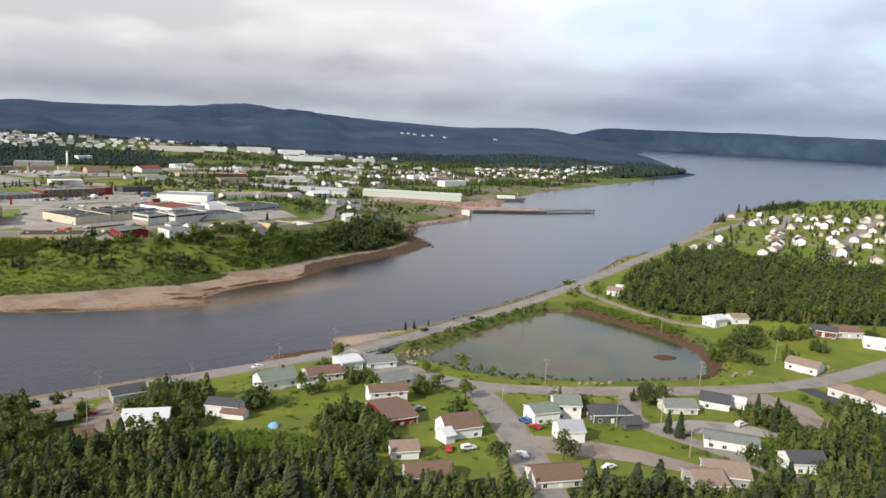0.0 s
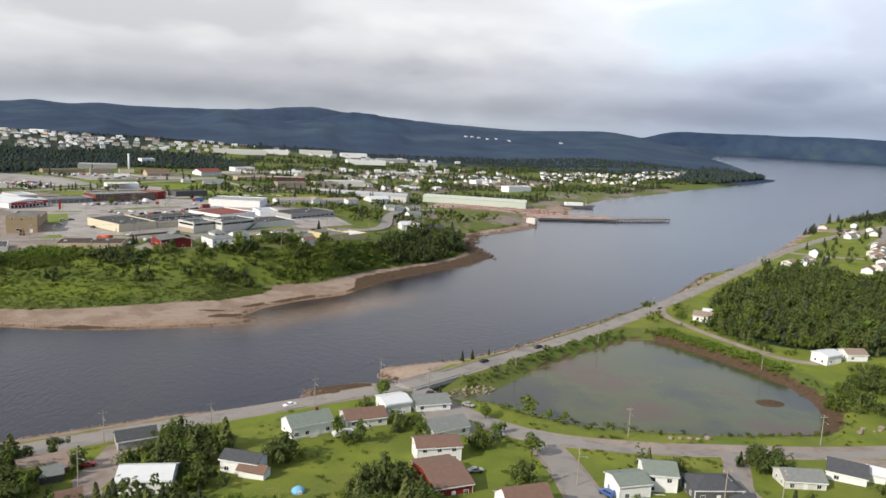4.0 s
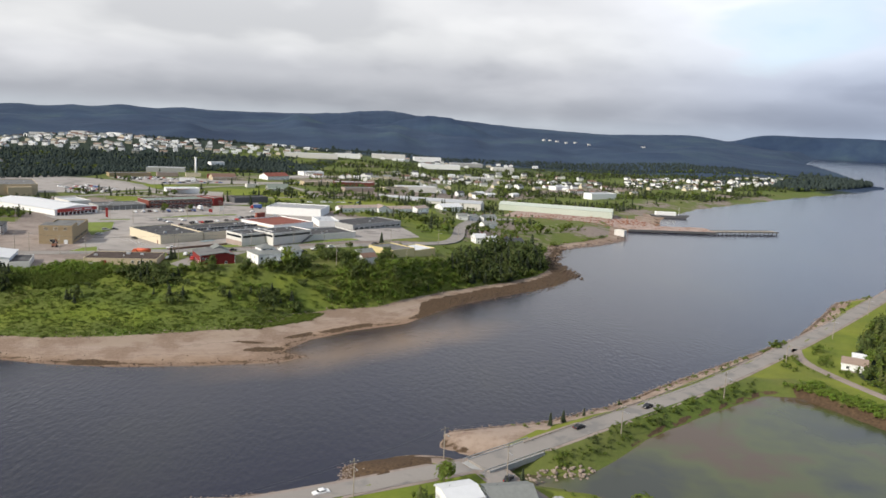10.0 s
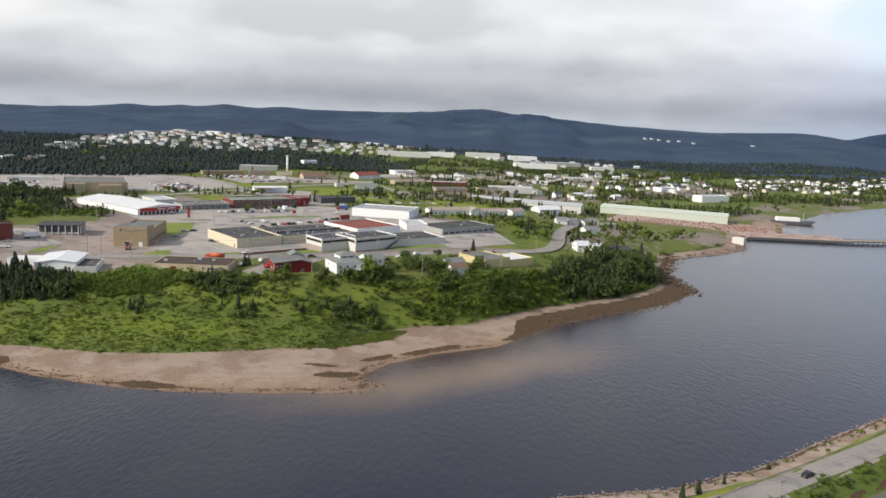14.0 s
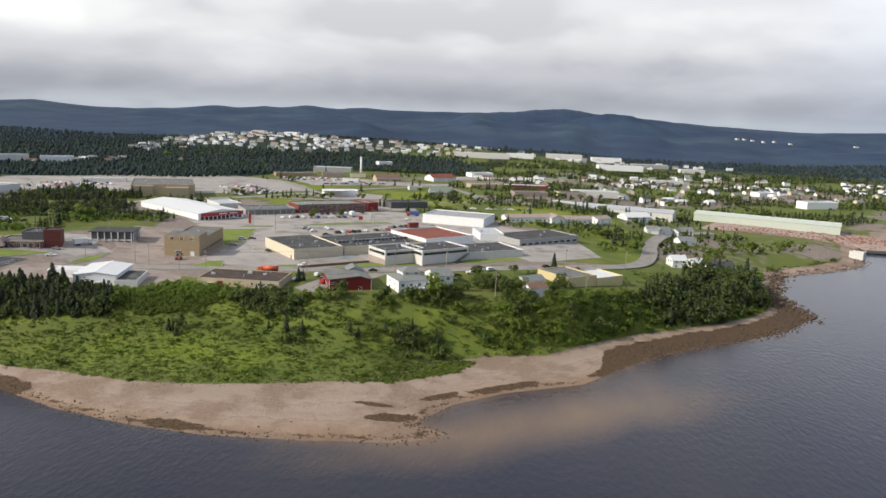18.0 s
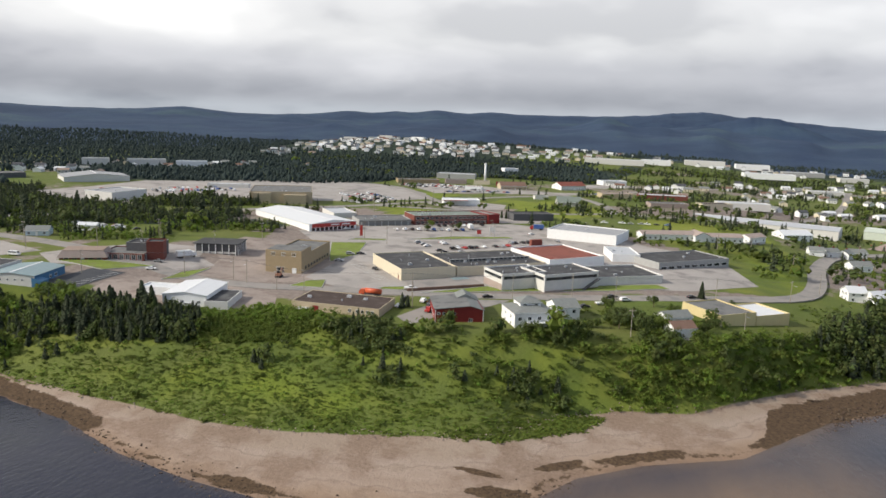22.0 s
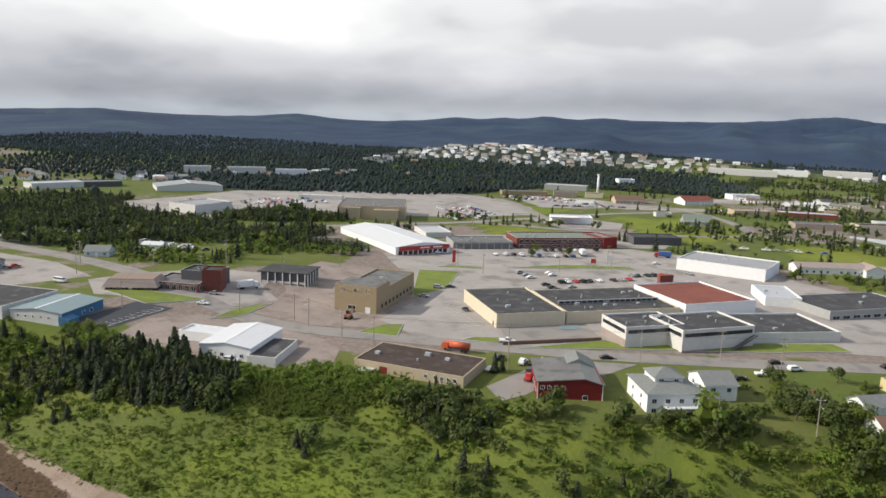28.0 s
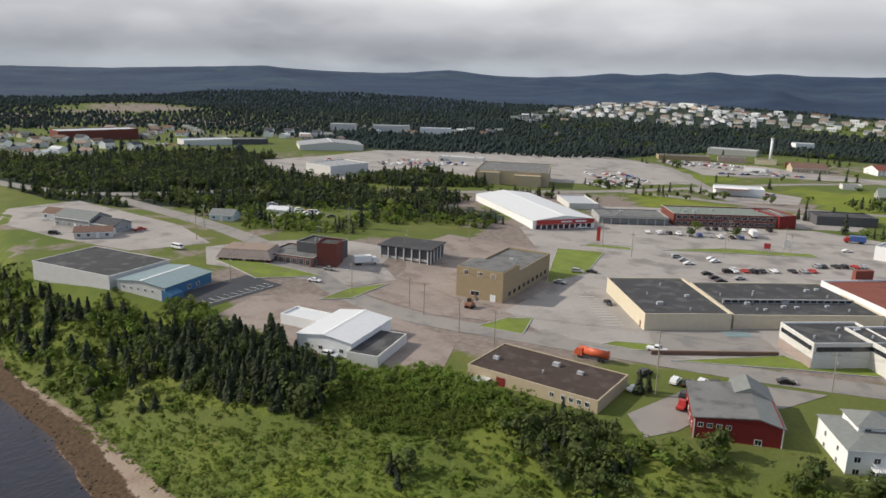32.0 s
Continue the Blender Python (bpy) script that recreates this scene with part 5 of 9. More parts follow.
for u in (-5, 0, 5):
    window(tan, u, 0, 8.1, 1.7, 1.5, 0)
window(tan, -1.5, 0, 1.2, 3.2, 1.5, 0)
door(tan, 5.2, 0, 0, 1.8, 2.4, 0)
for k in range(9):
    window(tan, 8.7, 6 + k * 4.2, 1.4, 1.5, 1.3, 1, "darkgrey")
office = block((-230, 389), (-210, 396), 15, 4.9, "darkgrey", "roof_black", "low dark office with white columns", trim="white", base=21.9)
part("roof_slab", boxes((-11.6, 11.6, -1.2, 16.0, 4.9, 5.25)), "roof_black", office, "overhanging dark roof slab")
for k in range(7):
    part("column", boxes((-10.4 + k * 3.4, -10.05 + k * 3.4, -1.0, -0.65, -1, 4.9)), "white", office)
for k in range(5):
    part("column", boxes((10.9, 11.25, 0.2 + k * 3.5, 0.55 + k * 3.5, -1, 4.9)), "white", office)
for k in range(6):
    part("panel", boxes((-9.9 + k * 3.4, -7.2 + k * 3.4, -0.06, 0.02, 0.0, 1.0)), "offwhite", office)
low = block((-254, 350), (-234, 357), 18, 3.6, "brick", "roof_grey", "low brick bank with white window bays", trim="offwhite", base=22.6)
band(low, 21.2, 18, 0, 0.6, 2.2, step=2.6)
band(low, 21.2, 18, 1, 0.6, 2.2, step=2.6)
upper = block((-248, 361), (-233, 366), 12, 7.2, "darkgrey", "roof_black", "dark upper storey over a brick bank", trim="grey", base=22.6, vents=3, seed=14)
block((-235, 360), (-228.5, 364), 9, 9.0, "brick", "roof_black", "tall red brick stair tower", trim="brick", base=22.4)
mansard = thing("commercial_building", pose(-260, 348, 23.2, 0, 0, 33), "low lodge with pinkish flared mansard sides", "building")
part("wall", boxes((-10, 10, -6.5, 6.5, -2, 2.2)), "brick", mansard)
for w0, d0, w1, d1, z0, z1, mat, name in ((10.9, 7.4, 9.0, 5.6, 1.4, 4.5, "roof_pink", "roof"), (9.1, 5.7, 8.9, 5.5, 4.45, 4.7, "shingle_tan", "roof_top")):
    bm = bmesh.new()
    lo = [bm.verts.new((sx * w0, sy * d0, z0)) for sx, sy in ((-1, -1), (1, -1), (1, 1), (-1, 1))]
    hi = [bm.verts.new((sx * w1, sy * d1, z1)) for sx, sy in ((-1, -1), (1, -1), (1, 1), (-1, 1))]
    bm.faces.new(hi)
    bm.faces.new(lo[::-1])
    for i in range(4):
        bm.faces.new((lo[i], lo[(i + 1) % 4], hi[(i + 1) % 4], hi[i]))
    part(name, bm, mat, mansard)
for u in (-7, -3.5, 3.5, 7):
    window(mansard, u, -6.5, 0.1, 2.0, 1.2, 0)
door(mansard, 0, -6.5, -0.6, 1.2, 2.0, 0)
pale = shed_building(-245.5, 295.5, 17, 20, 22, 4.6, 1.0, "offwhite", "teal", "pale hall with a teal metal roof and a blue end", base=21.9)
part("side_cladding", boxes((10.0, 10.12, 0.3, 21.8, 0.2, 4.5)), "blue", pale, "deep blue end wall")
for k in range(2):
    window(pale, 10.15, 11 + k * 4, 1.8, 1.4, 1.1, 1)
part("porch", prism([(9, 0), (13, 0), (13, 2.6), (9, 3.8)], -0.3, 5), "blue", pale, "blue entrance porch")
for k in range(5):
    window(pale, -7 + k * 3, 0, 2.4, 0.8, 0.7, 0)
block((-294, 282), (-257, 291), 26, 4.8, "offwhite", "roof_black", "long pale workshop under a dark grey roof", base=22.8, parapet=0.15)
shop = shed_building(-169.5, 306.5, 17, 17, 23, 4.4, 1.1, "white", "roof_white", "white workshop with a low white metal roof")
for u in (-5, -1, 5.5):
    window(shop, u, 0, 1.2, 1.2, 1.0, 0)
door(shop, 2.6, 0, 0, 1.1, 2.1, 0)
block((-161, 307), (-152.5, 310), 19, 3.0, "offwhite", "roof_black", "low grey annex with a black flat roof", parapet=0.15)
block((-197, 313.5), (-178, 318), 8, 3.3, "white", "roof_white", "long narrow white metal-roofed annex")
garage = block((-132, 321.5), (-97, 325), 19, 3.4, "beige", "roof_brown", "long beige shop under a dark brown flat roof", vents=4, seed=17, parapet=0.2)
part("door", boxes((-9, -6.6, -0.08, 0.02, 0, 2.3)), "red", garage, "red loading door")
part("porch_roof", boxes((-14.5, -10.5, -3.5, 0, 1.2, 1.4)), "offwhite", garage, "pale lean-to roof")
for u in (6, 9, 11, 13, 15):
    window(garage, u, 0, 1.2, 1.0, 1.1, 0)
red = block((-76.5, 329.5), (-60.5, 337.5), 19, 5.4, "red", "roof_grey", "red-clad two-storey workshop with white trim", base=20.0)
part("gable_wall", prism([(-9.0, 5.3), (9.0, 5.0), (4.0, 6.5)], 0.0, 0.3), "red", red, "red gable under a low roof")
part("gable_roof", prism([(-9.4, 5.3), (4.0, 6.5), (4.0, 6.75), (-9.4, 5.55)], -0.5, 19.4), "roof_grey", red, "flat-pitched grey roof slope")
part("gable_roof", prism([(4.0, 6.5), (9.4, 4.9), (9.4, 5.15), (4.0, 6.75)], -0.5, 22), "shingle_grey", red, "grey shingled roof slope")
part("rear_wing", prism([(0.5, 4.0), (9.0, 4.0), (9.0, 5.4), (4.0, 8.0), (0.5, 6.4)], 13.0, 21.5), "shingle_grey", red, "grey-roofed taller rear wing")
part("corner_board", boxes((-9.0, -8.75, -0.06, 0.1, -1, 5.4), (8.75, 9.0, -0.06, 0.1, -1, 5.2)), "white", red, "white corner boards")
for k in range(4):
    window(red, -7.6 + k * 1.9, 0, 3.3, 1.0, 0.9, 0)
door(red, -3.8, 0, 0, 1.4, 2.0, 0, "red_paint")
window(red, 4.2, 0, 0.6, 1.3, 1.2, 0)
for k in range(4):
    window(red, -8.95, 4 + k * 4, 1.2, 1.0, 1.1, 3)
big = house(-46, 346, 34, 15, 15, 6.2, 1.7, "white", "shingle_grey", "large white two-storey house with a grey hipped roof", hip=True, base=19.6, group="bank houses", porch=True)
part("upper_storey", boxes((-3.5, 4.5, -1.5, 6.0, 6.3, 8.6)), "white", big, "white raised storey")
bm = bmesh.new()
lo = [bm.verts.new(v) for v in ((-4.1, -2.1, 8.5), (5.1, -2.1, 8.5), (5.1, 6.6, 8.5), (-4.1, 6.6, 8.5))]
hi = [bm.verts.new(v) for v in ((0.2, 2.2, 10.4), (0.8, 2.2, 10.4))]
bm.faces.new(lo[::-1])
for f in ((lo[0], lo[1], hi[1], hi[0]), (lo[1], lo[2], hi[1]), (lo[2], lo[3], hi[0], hi[1]), (lo[3], lo[0], hi[0])):
    bm.faces.new(f)
part("upper_roof", bm, "shingle_grey", big, "small grey hipped top roof")
for u in (-1.6, 2.6):
    window(big, u, -1.5, 7.0, 1.2, 1.0, 0)
balcony = part("balcony", boxes((-3.0, 7.5, -9.9, -7.5, 2.75, 2.95), (-3.0, -2.85, -9.9, -9.75, -0.9, 2.75), (2.2, 2.35, -9.9, -9.75, -0.9, 2.75), (7.35, 7.5, -9.9, -9.75, -0.9, 2.75)), "white", big, "white timber balcony on posts")
part("railing", boxes((-3.0, 7.5, -9.9, -9.8, 3.85, 3.95), (-3.0, -2.9, -9.9, -7.5, 3.85, 3.95), (7.4, 7.5, -9.9, -7.5, 3.85, 3.95), *[(-2.95 + k * 0.5, -2.89 + k * 0.5, -9.88, -9.82, 2.95, 3.85) for k in range(21)]), "white", balcony)
house(-35.5, 360, 34, 9, 11, 5.6, 2.2, "white", "shingle_grey", "white gabled annex house", base=19.6, group="bank houses")
house(-11, 366, 50, 7, 6.5, 3.4, 2.4, "white", "shingle_dark", "small white gabled cottage", base=17.8, group="bank houses", chimney=True)
house(5, 372, 40, 11, 7, 3.0, 1.8, "white", "shingle_grey", "white bungalow with a grey roof", group="bank houses")
house(8, 355, 35, 8.5, 7, 3.6, 1.8, "white", "shingle_brown", "white cottage with a brown roof", group="bank houses", porch=True)
block((22, 378), (35, 390), 22, 4.4, "yellow", "roof_grey", "yellow-clad warehouse half with a grey roof")
block((35.3, 390.3), (48, 402), 18, 3.9, "yellow", "roof_white", "yellow-clad warehouse half with a white roof")
for x, y, w, turn in ((84, 487, 9, 20), (94, 487, 10, 40), (103, 489, 12, 60), (113, 503, 12, 30)):
    house(x, y, turn, w, 8, 5.0, 2.4, "white", "shingle_dark" if w == 12 else "roof_white", "white two-storey house on the wooded point", group="point houses", chimney=True)
for x, y, w, turn in ((82, 626, 9, 10), (92, 634, 9, 30), (102, 640, 8, 60), (111, 658, 12, 20), (103, 594, 13, 25)):
    house(x, y, turn, w, 8, 4.0, 2.2, "white", "shingle_grey", "white house above the harbour", group="point houses", chimney=True)
mart = shed_building(-210, 497.5, 58, 34, 80, 4.6, 2.0, "white", "roof_white", "large white hardware store with a white metal roof")
part("sign_board", boxes((-15, 16.5, -0.5, -0.05, 2.6, 4.8)), "red_paint", mart, "long red fascia sign with pale lettering bars")
for k in range(2):
    part("sign_bar", boxes((-2 + k * 8, 4 + k * 8, -0.62, -0.52, 3.4, 4.1)), "white", mart)
for k in range(10):
    window(mart, -14 + k * 3.1, 0, 0.3, 2.2, 2.0, 0, "red_paint")
block((-237, 548), (-225, 560), 30, 3.6, "offwhite", "roof_metal", "low grey storage row", base=20.5)
plaza = block((-206, 526), (-178, 549), 22, 3.8, "grey", "roof_grey", "low grey plaza wing with a covered walk", vents=6, seed=19)
for k in range(8):
    part("post", boxes((-17 + k * 4.6, -16.7 + k * 4.6, -2.4, -2.1, -0.2, 3.0)), "white", plaza)
part("canopy", boxes((-18, 18, -2.6, 0, 3.0, 3.35)), "roof_grey", plaza)
hotel = block((-176, 550), (-132, 586), 24, 6.4, "brick", "shingle_green", "long brick two-storey building under a green roof", vents=8, seed=20, trim="offwhite")
for z in (0.8, 3.8):
    band(hotel, 56, 24, 0, z, 1.6, step=3.4)
block((-133, 583), (-127, 591), 22, 6.8, "red", "roof_grey", "red brick end pavilion of a long building")
block((-122, 612), (-96, 630), 16, 5.0, "darkgrey", "roof_black", "dark low building beside a lawn")
for x, y, turn, w, base in ((-12, 586, 27, 36, 20.2), (22, 602, 24, 26, 19.0), (42, 624, 50, 16, 17.6)):
    house(x, y, turn, w, 10, 3.8, 1.8, "white", "roof_pink", "long white motel row with a pinkish-brown roof", name="motel", group="motel rows", category="building", base=base)
house(8, 594, -62, 13, 10, 4.2, 2.2, "white", "roof_pink", "white cross wing of a motel row", windows=False, name="motel_wing", group="motel rows", category="building", base=19.6)
malltan = block((-334, 586), (-291, 611), 52, 9.5, "beige", "roof_grey", "tan stepped cinema block", vents=6, seed=21)
part("step", boxes((-22, -8, -3.5, 0, -1, 8.6), (2, 20, -5, 0, -1, 7.4)), "beige", malltan, "projecting tan bay")
block((-449, 532), (-421, 531), 36, 6.6, "offwhite", "roof_pale", "pale grey mall anchor store", trim="white", vents=5, seed=23)
block((-447, 679), (-411, 696), 10, 3.6, "offwhite", "roof_white", "long low white-roofed shop row", vents=3, seed=22)
shed_building(-556, 652, 55, 60, 40, 5.0, 3.0, "offwhite", "roof_pale", "long grey arena hall with a low ribbed roof")
block((-661, 566), (-627, 632), 24, 4.6, "darkgrey", "roof_grey", "long low dark school with flat grey roofs", vents=4, seed=24)
for a, b, d, h, wall, roof, label in (((-340, 897), (-298, 925), 16, 4.6, "tan", "roof_grey", "long tan shop row with a grey roof"), ((-292, 930), (-268, 940), 14, 5.2, "roof_pink", "roof_grey", "pinkish restaurant beside a car park"), ((-258, 938), (-240, 944), 12, 4.4, "cream", "roof_brown", "cream shop under a dark roof"),
                                    ((-228, 930), (-214, 934), 12, 4.6, "red", "roof_grey", "red-fronted restaurant beside a car park"), ((-119, 1048), (-92, 1068), 18, 5.6, "white", "roof_metal", "white shop hall at the edge of town"), ((-150, 800), (-138, 806), 9, 3.6, "offwhite", "roof_grey", "small pale kiosk beside the road"),
                                    ((-246, 868), (-228, 872), 10, 4.0, "white", "roof_red", "white drive-in restaurant with a red roof"), ((-96, 884), (-66, 900), 18, 4.6, "beige", "roof_pink", "low beige shop hall at the edge of town"), ((-40, 812), (-6, 826), 16, 4.4, "roof_pink", "roof_grey", "low pinkish office beside the trees"), ((6, 850), (34, 866), 14, 4.2, "cream", "roof_brown", "long cream store with a brown roof")):
    block(a, b, d, h, wall, roof, label, group="town shops", vents=2, seed=int(d * h))
gas = block((-204, 686), (-176, 700), 16, 5.0, "white", "roof_white", "white filling station shop", trim="white")
part("canopy", boxes((-18, 4, -9, 0, 5.0, 5.9)), "white", gas, "white flat canopy with a red band")
part("canopy_band", boxes((-18.1, 4.1, -9.1, -9.0, 5.2, 5.6)), "red_paint", gas)
for u in (-15, 1):
    part("post", boxes((u, u + 0.4, -7, -6.6, -1, 5.0)), "white", gas)
house(-146, 955, 45, 34, 20, 5, 4, "white", "roof_red", "white meeting hall with a red roof", windows=True, name="hall", group="", category="building")
house(-204, 912, 30, 30, 18, 4, 4, "beige", "shingle_brown", "low hall with a broad brown roof", windows=True, name="hall", group="", category="building")
house(-110, 764, 20, 22, 15, 4, 4.5, "grey", "shingle_green", "chalet with a steep green roof", windows=True, name="hall", group="", category="building")
shed_building(142, 806, -108, 26, 128, 6.8, 2.2, "palegreen", "palegreen", "very long pale green fish plant shed", base=3.4)
green = shed_building(0, 782, -104, 24, 118, 6.5, 2.0, "offwhite", "roof_metal", "very long off-white warehouse", base=8.0)
house(74, 700, 30, 24, 15, 5, 3, "white", "roof_white", "white gabled store shed", windows=True, name="warehouse", group="", category="building")
block((230, 640), (238, 634), 6, 4, "offwhite", "roof_metal", "small pale pump house on the shore", base=2.2)

tower = thing("water_tower", pose(-251, 960, 14, 0, 0, 0), "slender white tower with a railed head", "tower")
part("shaft", tube(1.4, 1.15, -1, 23.5, 16), "white", tower, smooth=True)
part("head", tube(1.5, 1.5, 23.5, 25.0, 16), "white", tower, "white cylindrical tower head")
part("railing", boxes(*[(1.5 * math.cos(k * 0.524) - 0.05, 1.5 * math.cos(k * 0.524) + 0.05, 1.5 * math.sin(k * 0.524) - 0.05, 1.5 * math.sin(k * 0.524) + 0.05, 24.9, 26.0) for k in range(12)]), "steel", tower)

# the walls and terraces below the shopping block
wall_ob = part("retaining_wall", boxes((0, 36, 0, 0.6, -1.5, 1.4)), "shingle_brown")
wall_ob.matrix_world = pose(-104, 368.5, 20.4, 0, 0, 42)
tagged(wall_ob, "long low brown retaining wall", "wall", kind="structure")
patch("pavement_terrace", [(-103, 371), (-78, 394), (-84, 402), (-94, 401), (-112, 384)], "asphalt", "grey asphalt terrace behind a brown wall", lift=0.7)
patch("pavement_ramp", [(-93, 396.5), (-87, 402), (-90, 405), (-96, 400)], "teal", "blue-painted parking bay", lift=0.78)

# the quay
pier = thing("pier", pose(254, 676, 0, 0, 0, 2), "long pinkish-brown timber cargo pier", "pier")
part("deck", boxes((0, 92, -3, 30, 1.6, 2.6)), "quay", pier, "pale pinkish stained deck with stacked gear")
for k in range(16):
    part("post", tube(0.45, 0.45, -3, 1.6, 8, 3 + k * 5.8, -2.4), "darkgrey", pier)
part("fender", boxes((0, 92, -3.3, -3.0, 0.4, 2.7)), "darkgrey", pier, "black tyre-dark timber fender wall")
for k in range(14):
    part("deck_bollard", tube(0.5, 0.4, 2.6, 3.6, 6, 5 + k * 6.3, 3 + (k % 4) * 7), "rust", pier)
finger = thing("finger_pier", pose(346, 680, 0, 0, 0, 13), "narrow dark finger pier on piles", "pier")
part("deck", boxes((0, 76, -2, 9, 1.7, 2.5)), "grey_wood", finger)
part("kerb_beam", boxes((0, 76, -2.3, -1.9, 2.5, 2.9), (0, 76, 8.9, 9.3, 2.5, 2.9)), "darkgrey", finger)
for k in range(15):
    part("post", tube(0.5, 0.5, -3, 2.9, 8, 2 + k * 5.1, -2.1), "darkgrey", finger)
ship = thing("cargo_ship", pose(346, 816, 0, 0, 0, -4), "small dark ship with a white deckhouse", "ship")
part("hull", prism([(-22, 2.6), (-18, -1), (18, -1), (24, 3.6), (10, 2.8)], -5, 5), "darkgrey", ship, "black hull")
part("deckhouse", boxes((-16, 8, -3.6, 3.6, 2.6, 6.6), bevel=0.2), "white", ship, "long white deckhouse")
part("mast", tube(0.2, 0.1, 2.6, 13, 6, 12, 0), "white", ship)

# ---- the causeway bridge ----
bridge = thing("road_bridge", pose(59.5, 150.5, 0, 0, 0, 36), "short concrete road bridge with steel rails", "bridge")
part("deck", boxes((-11, 11, -4.6, 4.6, 2.6, 3.35)), "asphalt", bridge)
part("beam", boxes((-11, 11, -4.8, -4.3, 1.9, 3.5), (-11, 11, 4.3, 4.8, 1.9, 3.5)), "grey", bridge, "grey concrete edge beams")
part("abutment", boxes((-13, -10.6, -5, 5, -2, 2.7)), "grey", bridge)
part("abutment", boxes((10.6, 13, -5, 5, -2, 2.7)), "grey", bridge)
for side in (-4.55, 4.55):
    part("guard_rail", boxes((-13, 13, side - 0.05, side + 0.05, 4.0, 4.3), *[(-13 + k * 2, -12.85 + k * 2, side - 0.06, side + 0.06, 3.3, 4.2) for k in range(14)]), "steel", bridge, "grey steel guard rail")


# ---- the village on the near shore ----
def home(a, b, d, eave, rise, wall, roof, label, **kw):
    """A house whose front wall's foot runs from a to b."""
    w, turn = math.hypot(b[0] - a[0], b[1] - a[1]), math.atan2(b[1] - a[1], b[0] - a[0])
    cx, cy = (a[0] + b[0]) / 2 - math.sin(turn) * d / 2, (a[1] + b[1]) / 2 + math.cos(turn) * d / 2
    return house(cx, cy, math.degrees(turn), w, d, eave, rise, wall, roof, label, **kw)


home((-31, 61), (-18, 61), 9, 5.0, 1.8, "white", "roof_white", "white house with a pale metal roof", porch=True)
home((10, 98.5), (22.5, 104), 8.5, 4.2, 2.2, "white", "shingle_green", "white two-storey house with a grey-green roof", chimney=True)
home((27, 106), (40, 109), 9, 3.0, 1.8, "offwhite", "shingle_brown", "bungalow with a brown shingled roof")
home((40.5, 116), (49, 119), 9, 4.2, 1.0, "white", "roof_white", "boxy white house with a pale flat-pitched roof")
home((51, 119), (63, 121), 9, 2.8, 1.6, "white", "shingle_grey", "low bungalow with a grey roof")
home((54, 96), (66, 101), 9, 3.0, 2.0, "white", "shingle_grey", "white bungalow under a grey shingled roof")
home((46.5, 79), (59.5, 80), 8, 5.2, 1.2, "white", "shingle_brown", "white two-storey house with a brown roof")
home((48, 55), (58.5, 57.5), 17, 3.8, 1.6, "red", "shingle_brown", "red-clad long house with a brown roof")
home((64, 40), (75.5, 42), 9, 4.2, 3.0, "white", "shingle_brown", "white gabled house with a steep brown roof")
home((63, 37), (66, 38), 6, 3.0, 1.4, "white", "roof_white", "small white entrance annex", windows=False, name="annex", category="annex")
home((45, 27), (52.5, 27), 6, 3.2, 1.8, "white", "shingle_tan", "small white shed-house with a tan roof")
home((46, 9), (58, 9), 8, 3.0, 1.6, "offwhite", "shingle_brown", "bungalow with a reddish brown roof among spruces")
home((96, 50), (105, 51), 8, 4.6, 1.2, "white", "shingle_green", "white low wing with a grey-green roof")
home((105, 55), (113.5, 53), 9, 5.6, 1.8, "white", "shingle_green", "white two-storey house with a wooden deck", porch=True)
home((116, 48), (129, 47), 9, 3.6, 2.0, "darkgrey", "shingle_dark", "dark-clad house with a black hipped roof", hip=True)
home((123.5, 40), (129, 40), 5, 2.5, 1.6, "darkgrey", "shingle_dark", "dark timber shed with white painted trim", windows=False, name="garden_shed", category="shed")
home((97.5, 32), (105, 31.5), 8, 4.4, 2.0, "white", "roof_metal", "small white two-storey house behind a tree")
home((78, 1), (91, 1), 9, 3.0, 1.8, "offwhite", "shingle_brown", "bungalow under a broad brown roof")
home((118, -9), (126, -10), 10, 3.2, 1.8, "grey", "shingle_tan", "grey-sided house wing with a tan roof")
home((124, -4), (134, -8), 10, 3.6, 2.0, "grey", "shingle_tan", "grey-sided house with a tan shingled roof")
home((140, 22), (153, 14), 8, 3.4, 0.9, "white", "shingle_grey", "long white bungalow with a low grey roof")
home((146, 54), (157, 52), 8, 3.0, 1.8, "offwhite", "shingle_grey", "pale bungalow with a grey roof")
home((163, 60), (171, 54), 9, 3.2, 2.2, "white", "shingle_dark", "white house with a dark gambrel-like roof")
home((174, 58), (178, 55), 5, 2.8, 1.4, "white", "roof_white", "small white timber shed with a pale roof", windows=False, name="garden_shed", category="shed")
home((153, 0), (163, -2), 8, 3.8, 2.0, "white", "shingle_dark", "white cottage with a dark roof among trees")
home((233, 103), (240, 92), 10, 3.2, 1.8, "white", "shingle_tan", "white bungalow with a tan roof beside the road")
home((227, 54), (229, 42), 11, 4.2, 2.0, "white", "shingle_tan", "white split-level house with tan roofs")
home((225, 68), (230, 58), 10, 3.4, 2.0, "offwhite", "shingle_tan", "pale house with a tan hipped roof", hip=True)
home((-58, 73), (-47, 78), 9, 2.8, 1.6, "brick", "shingle_tan", "dark red bungalow with a tan roof")
home((-52, 70), (-47, 72), 4, 2.6, 1.6, "darkgrey", "shingle_grey", "dark porch gable with white trim", windows=False, name="annex", category="annex")
home((-42, 53), (-37, 55), 7, 1.6, 2.6, "brick", "shingle_brown", "small shed under a steep brown roof", windows=False, name="garden_shed", category="shed")
home((-8, 76), (2, 72), 6, 4.2, 1.4, "white", "shingle_dark", "white house with a black roof")
